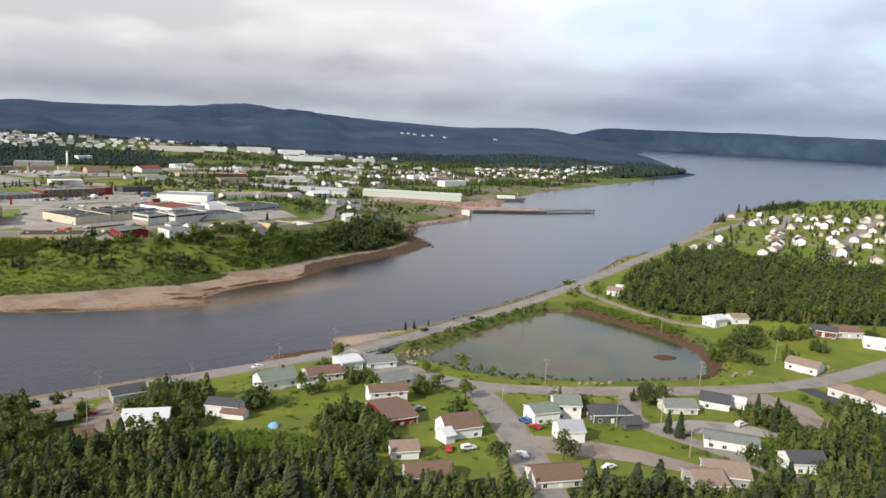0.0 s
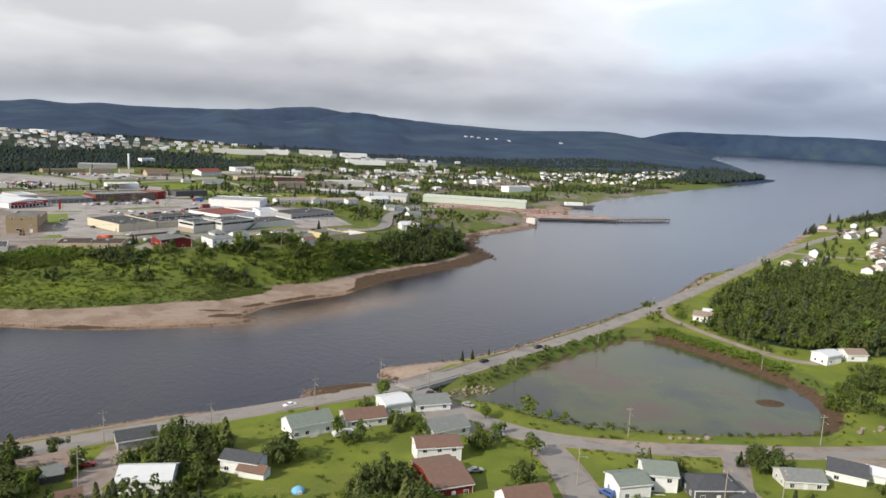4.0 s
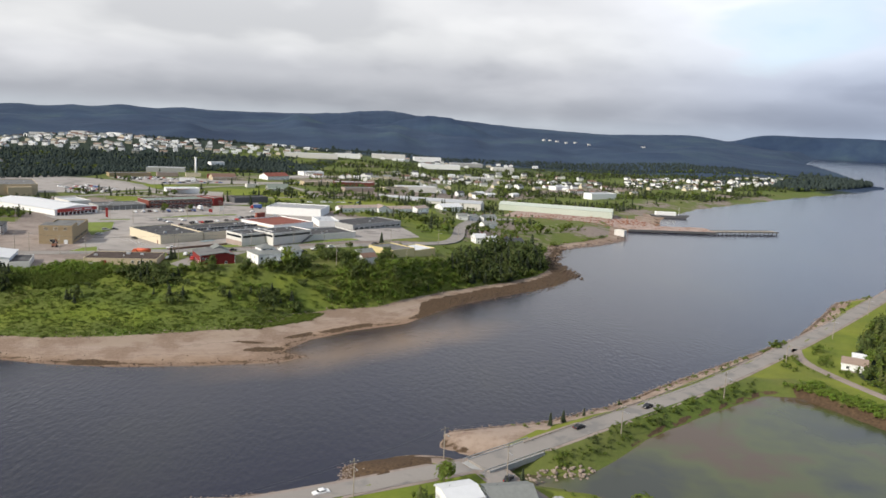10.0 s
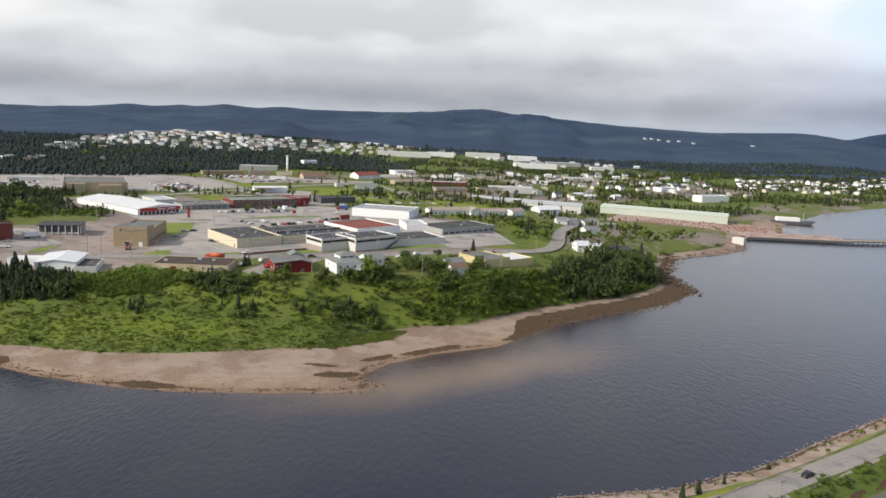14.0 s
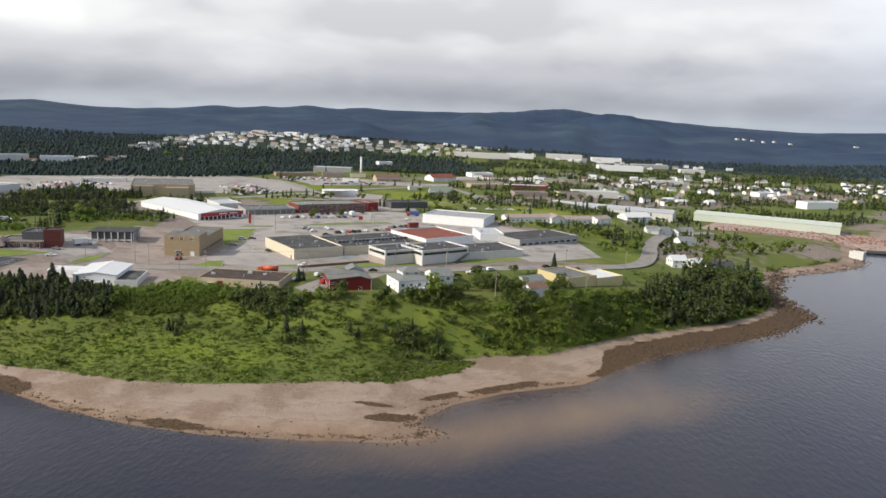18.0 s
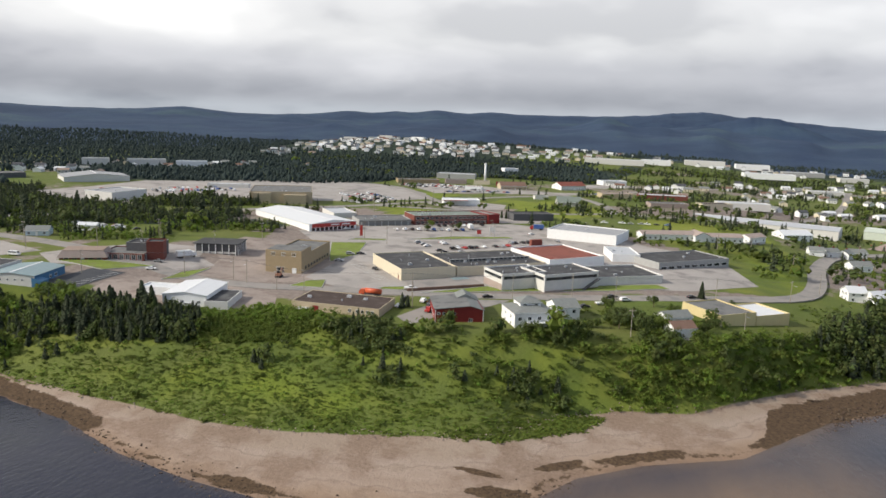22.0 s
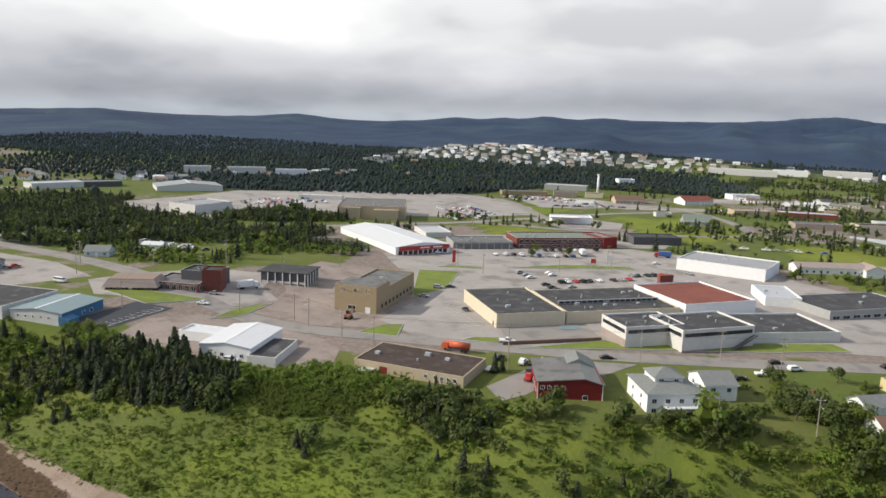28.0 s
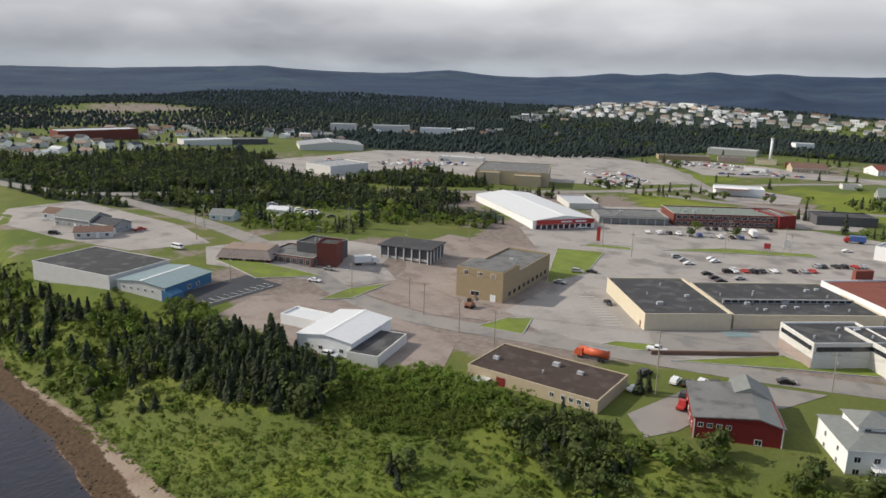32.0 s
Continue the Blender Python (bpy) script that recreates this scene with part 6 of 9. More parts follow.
home((-3, 72), (4, 69), 4, 2.4, 1.2, "white", "shingle_brown", "white lean-to wing with a brown roof", windows=False, name="annex", category="annex")
home((-39, 93), (-29, 97), 7, 3.0, 1.8, "grey", "shingle_dark", "grey garage with a dark roof", windows=False, name="garage", category="garage")
home((238, 163), (247, 166), 8, 4.4, 1.2, "white", "roof_white", "white two-storey house across the pond")
home((251, 167), (260, 166), 8, 3.4, 1.6, "white", "shingle_tan", "white house with a tan roof across the pond")
home((282, 146), (291, 139), 9, 3.2, 1.8, "brick", "shingle_dark", "dark red bungalow with a dark roof")
home((293, 141), (306, 138), 10, 3.2, 2.0, "offwhite", "shingle_brown", "bungalow with a brown roof")
home((297, 127), (306, 120), 10, 3.4, 1.6, "white", "roof_white", "white bungalow with a pale roof")
home((215, 241), (223, 236), 8, 3.2, 1.8, "white", "shingle_tan", "white cottage beside the causeway road")
home((226, 251), (231, 248), 5, 2.8, 1.2, "white", "roof_white", "small white shed beside the woods", windows=False, name="garden_shed", category="shed")


def far_house_kit(label, w, d, eave, rise, wall, roof):
    """A plain far house of walls, roof, door and four windows, parked at the origin of its copies."""
    ob = thing("house", pose(0, 0, -50), label, "house", "far houses")
    bm = prism([(-d / 2, -2), (d / 2, -2), (d / 2, eave), (0, eave + rise), (-d / 2, eave)], -w / 2, w / 2)
    bm.transform(Matrix.Rotation(math.pi / 2, 4, "Z"))
    part("wall", bm, wall, ob)
    s, o, t, e = rise / (d / 2), 0.4, 0.25, d / 2 + 0.4
    bm = prism([(-e, eave - o * s), (-e, eave - o * s + t), (0, eave + rise + t), (e, eave - o * s + t), (e, eave - o * s), (0, eave + rise)], -w / 2 - o, w / 2 + o)
    bm.transform(Matrix.Rotation(math.pi / 2, 4, "Z"))
    part("roof", bm, roof, ob)
    for u in (-w * 0.28, w * 0.28):
        part("window", boxes((u - 0.7, u + 0.7, -d / 2 - 0.05, -d / 2 + 0.05, 1.0, 2.2)), "glass", ob)
    part("door", boxes((-0.5, 0.5, -d / 2 - 0.06, -d / 2 + 0.05, 0, 2.1)), "grey", ob)
    return ob


KITS = [far_house_kit("small white house with a grey roof", 11, 8, 3.4, 2.2, "white", "shingle_grey"), far_house_kit("small white house with a brown roof", 12, 8, 3.2, 2.0, "white", "shingle_brown"),
        far_house_kit("white two-storey house with a dark roof", 10, 8, 5.2, 2.2, "white", "shingle_dark"), far_house_kit("pale house with a tan roof", 12, 9, 3.2, 2.0, "offwhite", "shingle_tan"),
        far_house_kit("white house with a pale metal roof", 12, 8, 3.4, 1.6, "white", "roof_white"), far_house_kit("cream house with a grey roof", 11, 8, 3.4, 2.0, "cream", "shingle_grey")]
placed, plots = [], []


def far_house(x, y, turn, kit, spacing=9):
    if any((x - a) ** 2 + (y - b) ** 2 < spacing ** 2 for a, b in placed):
        return
    z = ground_z(x, y)
    if z < 1.2:
        return
    placed.append((x, y))
    plots.append((x, y, z, turn, kit))


for i, (x, y) in enumerate(((544, 508), (526, 484), (508, 461), (494, 444), (480, 427), (467, 411), (455, 396), (443, 384), (574, 581), (610, 599), (580, 533), (592, 545), (411, 423), (436, 453), (384, 410), (656, 709), (674, 633), (690, 648), (524, 452), (508, 432), (493, 414), (590, 655), (627, 690), (563, 574), (616, 598), (424, 373), (440, 386), (469, 418), (485, 440), (512, 473), (530, 494), (552, 516), (683, 621), (677, 586), (697, 581), (716, 575), (549, 439), (530, 412), (514, 385), (447, 304), (478, 310), (621, 530),
                            (579, 408), (602, 534), (399, 414), (707, 541), (640, 560), (600, 450), (560, 350), (520, 320), (640, 480), (660, 520), (610, 380), (590, 330), (690, 470), (720, 500), (640, 420), (745, 600), (760, 560), (780, 620), (455, 402), (498, 458), (575, 590), (600, 620), (640, 640), (655, 610), (560, 470), (590, 480), (620, 500), (480, 345), (500, 300), (540, 385), (560, 420), (580, 360), (620, 440), (660, 440), (680, 500), (700, 520), (730, 545), (650, 680), (690, 660), (720, 640))):
    far_house(x, y, 45 + (i * 37 % 50) - 25, (3, 1, 0, 5, 1, 3, 2)[i % 7])
rng = random.Random(5)
for cx, cy, rx, ry, n, angle in ((560, 1330, 180, 90, 60, 50), (800, 1500, 170, 60, 44, 48), (980, 1590, 90, 30, 16, 45), (330, 1130, 90, 90, 18, 20), (250, 1300, 160, 120, 34, 10), (100, 1150, 90, 60, 16, 0),
                                 (-590, 1400, 190, 110, 150, 0), (-470, 1330, 120, 60, 30, 20), (-330, 1440, 150, 30, 40, 5), (-320, 1380, 150, 26, 36, 8), (-700, 1260, 60, 60, 22, 30), (-720, 440, 110, 60, 46, 20), (-800, 600, 60, 80, 22, 20), (-690, 720, 60, 40, 12, 30), (285, 1210, 60, 40, 14, 20), (90, 1205, 60, 30, 10, 0), (200, 1090, 30, 40, 8, 30), (500, 1390, 60, 50, 14, 30), (-60, 1560, 200, 60, 26, 0), (180, 1600, 160, 60, 18, 0), (-700, 900, 70, 50, 18, 40), (-620, 1000, 90, 40, 12, 30),
                                 (30, 1010, 70, 70, 12, 10), (-60, 1050, 60, 60, 10, 0), (120, 960, 60, 50, 10, 30)):
    for _ in range(n):
        a, r = rng.uniform(0, 6.283), math.sqrt(rng.random())
        u, v = rx * r * math.cos(a), round(ry * r * math.sin(a) / 24) * 24
        c, s = math.cos(radians(angle)), math.sin(radians(angle))
        far_house(cx + u * c - v * s, cy + u * s + v * c, angle + rng.choice((0, 0, 90)) + rng.uniform(-8, 8), rng.randrange(6), 13)
plots.sort(key=lambda p: math.hypot(p[0] - 100, p[1] - 300))
for x, y, z, turn, kit in plots[:190]:
    copy_thing(KITS[kit], pose(x, y, z, 0, 0, turn))
rest = {}
for x, y, z, turn, kit in plots[190:]:
    for o in KITS[kit].children:
        rest.setdefault(o.data.materials[0].name, []).append((o.data, pose(x, y, z, 0, 0, turn)))
for mat, pieces in rest.items():
    co, faces, start = [], [], 0
    for me, m in pieces:
        co += [m @ v.co for v in me.vertices]
        faces += [[i + start for i in p.vertices] for p in me.polygons]
        start += len(me.vertices)
    me = bpy.data.meshes.new("distant_houses")
    me.from_pydata(co, [], faces)
    me.materials.append(M[mat])
    tagged(new("distant_houses", me), "distant small houses scattered over the town", "houses", kind="stuff")
for ob in KITS:
    for o in (*ob.children_recursive, ob):
        bpy.data.objects.remove(o)
for a, b, d, h, wall, label in (((-760, 830), (-735, 850), 14, 9, "offwhite", "pale three-storey apartment block"), ((-715, 862), (-680, 895), 14, 9, "offwhite", "long pale apartment block"), ((-672, 905), (-640, 930), 14, 8, "white", "white apartment block with a flat metal roof"),
                             ((-700, 1440), (-672, 1446), 12, 6, "offwhite", "pale apartment block on the hill"), ((-630, 1462), (-604, 1464), 12, 6, "offwhite", "low pale apartment block on the hill"), ((-560, 1460), (-532, 1456), 12, 6, "white", "white apartment block on the hill"),
                             ((-200, 1380), (-100, 1390), 30, 7, "offwhite", "long pale industrial shed"), ((60, 1420), (140, 1430), 30, 7, "white", "white industrial shed with a flat metal roof"), ((-330, 1000), (-280, 1010), 20, 6, "grey", "long grey shop row with a flat metal roof"),
                             ((-60, 900), (-10, 910), 20, 5, "brick", "low brick-red store with a flat metal roof"), ((290, 965), (330, 985), 18, 8, "white", "large white church hall with a flat metal roof"), ((20, 880), (70, 890), 20, 5, "offwhite", "low pale store with a flat metal roof"),
                             ((-40, 1520), (30, 1525), 26, 8, "offwhite", "pale industrial shed on the back road"), ((-110, 1440), (-60, 1446), 20, 7, "white", "white industrial shed on the back road"), ((50, 1600), (110, 1606), 24, 8, "white", "wide white industrial hall with a metal roof"),
                             ((130, 1560), (200, 1570), 24, 8, "grey", "grey industrial hall with a metal roof"), ((215, 1500), (260, 1508), 20, 7, "offwhite", "pale depot shed with a metal roof"), ((-752, 486), (-742, 560), 28, 8, "brick", "long red brick school with a flat roof"),
                             ((-652, 556), (-640, 600), 22, 5, "offwhite", "low pale school wing with a flat roof"), ((-276, 1140), (-258, 1152), 16, 7, "white", "white hall near the water tower"), ((265, 1090), (290, 1108), 16, 6, "white", "white church hall among trees"), ((140, 1220), (185, 1230), 18, 6, "offwhite", "pale store with a metal roof")):
    block(a, b, d, h, wall, "roof_metal", label, group="far blocks")
for x, y, w in ((520, 2560, 8), (548, 2590, 7), (575, 2600, 9), (683, 2565, 8), (978, 2870, 14), (640, 2590, 6), (600, 2560, 7)):
    block((x - w / 2, y), (x + w / 2, y + 3), 10, 5, "offwhite", "roof_metal", "white building high on the wooded hillside", group="far blocks")


# ---- the yard and houses west of the brick offices ----
home((-366, 320), (-346, 326), 12, 4.4, 2.6, "grey", "shingle_grey", "grey two-storey house with a grey roof", group="yard houses")
home((-346, 327), (-333, 331), 9, 3.4, 2.0, "grey", "shingle_dark", "grey house wing with a dark roof", group="yard houses")
home((-334, 314), (-326, 326), 8, 2.8, 1.6, "offwhite", "shingle_brown", "low garage with a brown roof", group="yard houses", name="garage", category="garage")
home((-384, 322), (-374, 326), 8, 3.0, 2.0, "white", "shingle_brown", "white cottage with a red-brown roof", group="yard houses")
home((-331, 376), (-321, 382), 8, 3.0, 2.0, "paleblue", "shingle_grey", "pale cottage beside a wood", group="yard houses")
home((-324, 404), (-314, 408), 7, 3.0, 1.2, "white", "roof_white", "white workshop shed among parked old cars", windows=False, group="yard houses", name="garden_shed", category="shed")


patch("pavement_drive", [(-43, 97), (-34, 101), (-33, 84), (-36, 66), (-31, 58), (-38, 55), (-45, 72)], "gravel", "pale gravel drive between two houses", lift=0.1)


# ---- vehicles ----
def car_kit(kind, paint, label):
    """A road vehicle by its side outline: body, glass, four wheels and lamps. It faces +x."""
    ob = thing("car", pose(0, 0, -60), label, "car", "parked vehicles")
    length, w = {"sedan": (4.6, 1.8), "suv": (4.7, 1.9), "pickup": (5.6, 1.95), "van": (5.4, 2.0)}[kind]
    h = length / 2
    if kind == "sedan":
        low, cab = [(-h, 0.35), (h, 0.35), (h, 0.72), (h - 1.2, 0.92), (-h + 0.9, 0.95), (-h, 0.85)], [(h - 1.3, 0.9), (h - 2.0, 1.42), (-h + 1.5, 1.42), (-h + 0.7, 0.93)]
    elif kind == "suv":
        low, cab = [(-h, 0.4), (h, 0.4), (h, 0.85), (h - 1.1, 1.05), (-h, 1.08)], [(h - 1.2, 1.03), (h - 1.9, 1.72), (-h + 0.35, 1.70), (-h + 0.05, 1.06)]
    elif kind == "pickup":
        low, cab = [(-h, 0.5), (h, 0.5), (h, 0.95), (h - 1.3, 1.12), (-h, 1.12)], [(h - 1.4, 1.1), (h - 2.0, 1.85), (h - 3.4, 1.85), (h - 3.6, 1.1)]
    else:
        low, cab = [(-h, 0.4), (h, 0.4), (h, 1.0), (h - 0.5, 1.25), (-h, 1.25)], [(h - 0.5, 1.23), (h - 1.2, 2.1), (-h, 2.15), (-h, 1.23)]
    bm = prism(low, -w / 2, w / 2)
    bmesh.ops.bevel(bm, geom=list(bm.edges), offset=0.07, segments=1, affect="EDGES")
    part("body", bm, paint, ob)
    bm = prism(cab, -w / 2 + 0.14, w / 2 - 0.14)
    part("cabin", bm, paint, ob)
    (x0, z0), (x1, z1), (x2, z2), (x3, z3) = cab
    inner = [(x0 - 0.25, z0 + 0.12), (x1 - 0.06, z1 - 0.12), (x2 + 0.12, z2 - 0.12), (x3 + 0.3, z3 + 0.12)]
    part("side_windows", prism(inner, -w / 2 + 0.125, w / 2 - 0.125), "glass", ob)
    part("windscreen", prism([(x0 - 0.05, z0 + 0.1), (x0 + 0.02, z0 + 0.1), (x1 + 0.05, z1 - 0.08), (x1 - 0.03, z1 - 0.08)], -w / 2 + 0.25, w / 2 - 0.25), "glass", ob)
    for sx in (-h + 0.85, h - 0.9):
        for sy in (-w / 2 + 0.08, w / 2 - 0.08):
            bm = tube(0.33, 0.33, -0.1, 0.1, 10)
            bm.transform(Matrix.Translation((sx, sy, 0.33)) @ Matrix.Rotation(math.pi / 2, 4, "X"))
            part("wheel", bm, "tyre", ob)
    for sy in (-w / 2 + 0.3, w / 2 - 0.3):
        part("headlight", boxes((h - 0.05, h + 0.02, sy - 0.16, sy + 0.16, 0.6, 0.74)), "line", ob)
        part("tail_light", boxes((-h - 0.02, -h + 0.05, sy - 0.14, sy + 0.14, 0.62, 0.8)), "red_paint", ob)
    return ob


CARS = {(k, p): car_kit(k, p, label) for k, p, label in (("sedan", "black_paint", "black saloon car parked on asphalt"), ("sedan", "silver_paint", "silver saloon car parked on asphalt"), ("sedan", "white_paint", "white saloon car parked on asphalt"),
                                                     ("suv", "black_paint", "black sport utility car parked outdoors"), ("suv", "silver_paint", "silver sport utility car parked outdoors"), ("suv", "white_paint", "white sport utility car parked outdoors"),
                                                     ("pickup", "white_paint", "white pickup truck parked outdoors"), ("pickup", "red_paint", "red pickup truck parked outdoors"), ("van", "white_paint", "white delivery van parked outdoors"),
                                                     ("sedan", "red_paint", "red saloon car parked outdoors"), ("suv", "blue_paint", "blue sport utility car parked outdoors"))}
SHADES = list(CARS)


def park(x, y, turn, which):
    ob = copy_thing(CARS[which] if isinstance(which, tuple) else CARS[SHADES[which]], pose(x, y, ground_z(x, y) + 0.14, 0, 0, turn))
    ob.name = {"pickup": "pickup_truck", "van": "delivery_van"}.get((which if isinstance(which, tuple) else SHADES[which])[0], "car")
    return ob


junk = random.Random(77)
for k in range(20):
    park(-346 + 48 * junk.random(), 413 + 11 * junk.random(), junk.uniform(0, 360), junk.choice((0, 1, 2, 2, 4, 5, 6, 8, 9)))
B, S, W = "black_paint", "silver_paint", "white_paint"
for x, y, turn, which in ((-166.5, 306, 20, ("suv", W)), (-104, 372, 14, ("pickup", W)), (-91, 354.5, 95, ("suv", W)), (-88.3, 355.5, 95, ("sedan", B)), (-85.6, 358.2, 95, ("suv", W)), (-83, 359.5, 95, ("suv", B)), (-70, 374, 30, ("sedan", B)), (-86, 348, 100, ("suv", B)), (-84, 342, 100, ("pickup", "red_paint")),
                          (-96.5, 343, 70, ("sedan", W)), (-99, 354, 80, ("suv", B)), (-135, 402, -40, ("sedan", B)), (-160, 412, 10, ("sedan", S)), (-146, 483, 40, ("sedan", B)), (-163, 430, 20, ("suv", S)), (-159, 434, 20, ("sedan", B)), (-228, 360, 20, ("sedan", S)), (-221, 347, 20, ("sedan", W)),
                          (-337, 338, 60, ("van", W)), (-331, 341, 80, ("pickup", "red_paint")), (-290, 335, 10, ("van", W)), (-348, 312, 40, ("suv", B)), (-318, 416, 20, ("sedan", W)), (-312, 419, 70, ("sedan", S)), (-306, 422, 110, ("sedan", W)), (-316, 424, 30, ("sedan", "red_paint")),
                          (-22, 400, 35, ("sedan", B)), (-16, 396, 40, ("suv", W)), (-24, 385, 30, ("pickup", W)), (-30, 377, 40, ("sedan", B)), (10, 418, 40, ("sedan", B)), (93.8, 53, 120, ("suv", "blue_paint")), (94.8, 46.5, 120, ("sedan", "red_paint")), (75, 98, 10, ("sedan", S)), (68.5, 31.5, 10, ("suv", W)),
                          (62.5, 32, 80, ("sedan", "red_paint")), (82.5, 24, 100, ("sedan", W)), (103, 11, 20, ("sedan", W)), (94.5, 6, 60, ("suv", W)), (165, 39, 20, ("suv", W)), (62, 71, 10, ("sedan", S)), (-44, 82, 20, ("sedan", "red_paint")), (115, 192, 217, ("sedan", B)), (-58, 99, 25, ("suv", B)),
                          (53, 33, 15, ("sedan", B)), (86, 172.5, 38, ("sedan", B)), (8, 128, 205, ("sedan", W)), (58, 136, 60, ("sedan", B)), (70, 124, -40, ("sedan", S))):
    park(x, y, turn, which)
rng = random.Random(9)
rows = []
for k in range(8):
    rows += [(-145 + k * 4.0, 482.5 - k * 3.6, 50), (-133 + k * 3.2, 490 - k * 3.9, 50)]
for k in range(10):
    rows += [(-176 + k * 4.2, 521.5 + k * 2.3, 130), (-166 + k * 3.6, 545 + k * 3.0, 130)]
for k in range(9):
    rows += [(-119 + k * 3.0, 476 + k * 3.0, 140), (-97 + k * 3.0, 509 + k * 2.9, 135)]
rows += [(-94, 551, 40), (-88, 548, 30), (-80, 560, 20), (-118, 520, 40), (-104, 518, 30), (-186, 478, 60), (-176, 488, 20), (-204, 505, 60), (-198, 512, 60), (-192, 520, 60)]
for x, y, turn in rows:
    if rng.random() < 0.72:
        park(x + rng.uniform(-0.6, 0.6), y + rng.uniform(-0.6, 0.6), turn + rng.uniform(-4, 4), rng.choice((0, 0, 0, 1, 1, 2, 3, 3, 4, 5, 6, 2, 10)) if rng.random() < 0.95 else 9)
for u in range(8):
    for v in range(3):
        if rng.random() < 0.6:
            park(-284 + v * 8.5 + u * 2.4, 652 + u * 4.2 - v * 3.2 + rng.uniform(-0.5, 0.5), -30, rng.choice((0, 1, 2, 3, 4, 5)))
lots = {}
for x0, y0, x1, y1, n, turn in ((-318, 712, -270, 672, 15, 55), (-310, 724, -264, 686, 15, 55), (-302, 737, -258, 700, 15, 55), (-458, 616, -413, 676, 22, -35), (-448, 611, -404, 668, 20, -35), (-470, 640, -436, 690, 14, -35), (-500, 600, -470, 560, 10, 40), (-326, 884, -288, 862, 12, 60), (-316, 896, -250, 862, 18, 60),
                                (-300, 912, -226, 880, 20, 60), (-250, 820, -206, 846, 14, 30), (-236, 862, -190, 858, 12, 20), (-120, 905, -96, 930, 8, 40), (-205, 703, -170, 716, 8, 20), (-60, 640, -10, 660, 8, 10), (-690, 520, -650, 560, 10, 50), (60, 900, 110, 940, 8, 50)):
    for k in range(n):
        if rng.random() < 0.78:
            f = (k + rng.uniform(-0.2, 0.2)) / n
            x, y = x0 + (x1 - x0) * f, y0 + (y1 - y0) * f
            which = CARS[SHADES[rng.choice((0, 1, 1, 2, 2, 3, 4, 5, 5, 6, 9, 10))]]
            m = pose(x, y, ground_z(x, y) + 0.14, 0, 0, turn + rng.choice((0, 180)) + rng.uniform(-4, 4))
            for o in which.children:
                if o.name.split(".")[0] in ("body", "cabin", "side_windows"):
                    lots.setdefault(o.data.materials[0].name, []).append((o.data, m))
for mat, pieces in lots.items():
    co, faces, start = [], [], 0
    for me, m in pieces:
        co += [m @ v.co for v in me.vertices]
        faces += [[i + start for i in p.vertices] for p in me.polygons]
        start += len(me.vertices)
    me = bpy.data.meshes.new("distant_cars")
    me.from_pydata(co, [], faces)
    me.materials.append(M[mat])
    tagged(new("distant_cars", me), "distant cars parked in rows on wide lots", "cars", kind="stuff")
for ob in CARS.values():
    for o in (*ob.children_recursive, ob):
        bpy.data.objects.remove(o)


def lorry(x, y, turn, label, cab, load, kind):
    """A lorry with a cab, a chassis, a box or tank, and wheels. It faces +x."""
    ob = thing("lorry", pose(x, y, ground_z(x, y) + 0.14, 0, 0, turn), label, "lorry")
    part("chassis", boxes((-4.6, 4.4, -0.5, 0.5, 0.7, 1.0)), "darkgrey", ob)
    part("cab", prism([(2.4, 0.7), (4.7, 0.7), (4.7, 1.7), (3.9, 2.8), (2.4, 2.8)], -1.2, 1.2), cab, ob)
    part("windscreen", prism([(4.66, 1.75), (4.74, 1.75), (3.98, 2.7), (3.9, 2.7)], -1.0, 1.0), "glass", ob)
    if kind == "tank":
        bm = tube(1.15, 1.15, -4.7, 2.1, 14)
        bm.transform(Matrix.Translation((0, 0, 2.15)) @ Matrix.Rotation(math.pi / 2, 4, "Y"))
        part("tank", bm, load, ob, "orange cylindrical tank", smooth=True)
        part("walkway", boxes((-4.4, 1.6, -0.35, 0.35, 3.28, 3.36)), "steel", ob)
    else:
        part("cargo_box", boxes((-4.8, 2.1, -1.25, 1.25, 1.0, 3.6), bevel=0.05), load, ob)
    for sx in (-3.6, -2.5, 3.3):
        for sy in (-1.05, 1.05):
            bm = tube(0.5, 0.5, -0.15, 0.15, 10)
            bm.transform(Matrix.Translation((sx, sy, 0.5)) @ Matrix.Rotation(math.pi / 2, 4, "X"))
            part("wheel", bm, "tyre", ob)
    return ob


lorry(-114.5, 354, 187, "orange tanker lorry on the bank street", "orange", "orange", "tank")
lorry(-225, 376, 60, "white box lorry beside the brick offices", "white_paint", "white_paint", "box")
lorry(-96, 575, 200, "blue trailer lorry beside the main road", "red_paint", "blue_paint", "box")
lorry(-136, 552, 120, "white box lorry in a parking lot", "white_paint", "white_paint", "box")

digger = thing("excavator", pose(-166, 366, ground_z(-166, 366) + 0.1, 0, 0, 100), "small brown tracked excavator with folded arm", "excavator")
part("tracks", boxes((-1.6, 1.6, -1.3, -0.8, 0, 0.7), (-1.6, 1.6, 0.8, 1.3, 0, 0.7), bevel=0.1), "tyre", digger)
part("house", boxes((-1.7, 1.0, -1.2, 1.2, 0.8, 1.8), bevel=0.1), "rust", digger)
part("cab", boxes((0, 1.2, 0.1, 1.2, 1.8, 2.9), bevel=0.08), "glass", digger)
part("arm", prism([(0.9, 1.4), (3.0, 4.0), (3.3, 3.9), (1.4, 1.2)], -0.2, 0.1), "rust", digger)
part("dipper", prism([(3.0, 4.0), (4.9, 2.2), (4.7, 1.9), (2.9, 3.7)], -0.18, 0.08), "rust", digger)
part("bucket", boxes((4.4, 5.1, -0.5, 0.4, 1.2, 2.0), bevel=0.1), "darkgrey", digger)


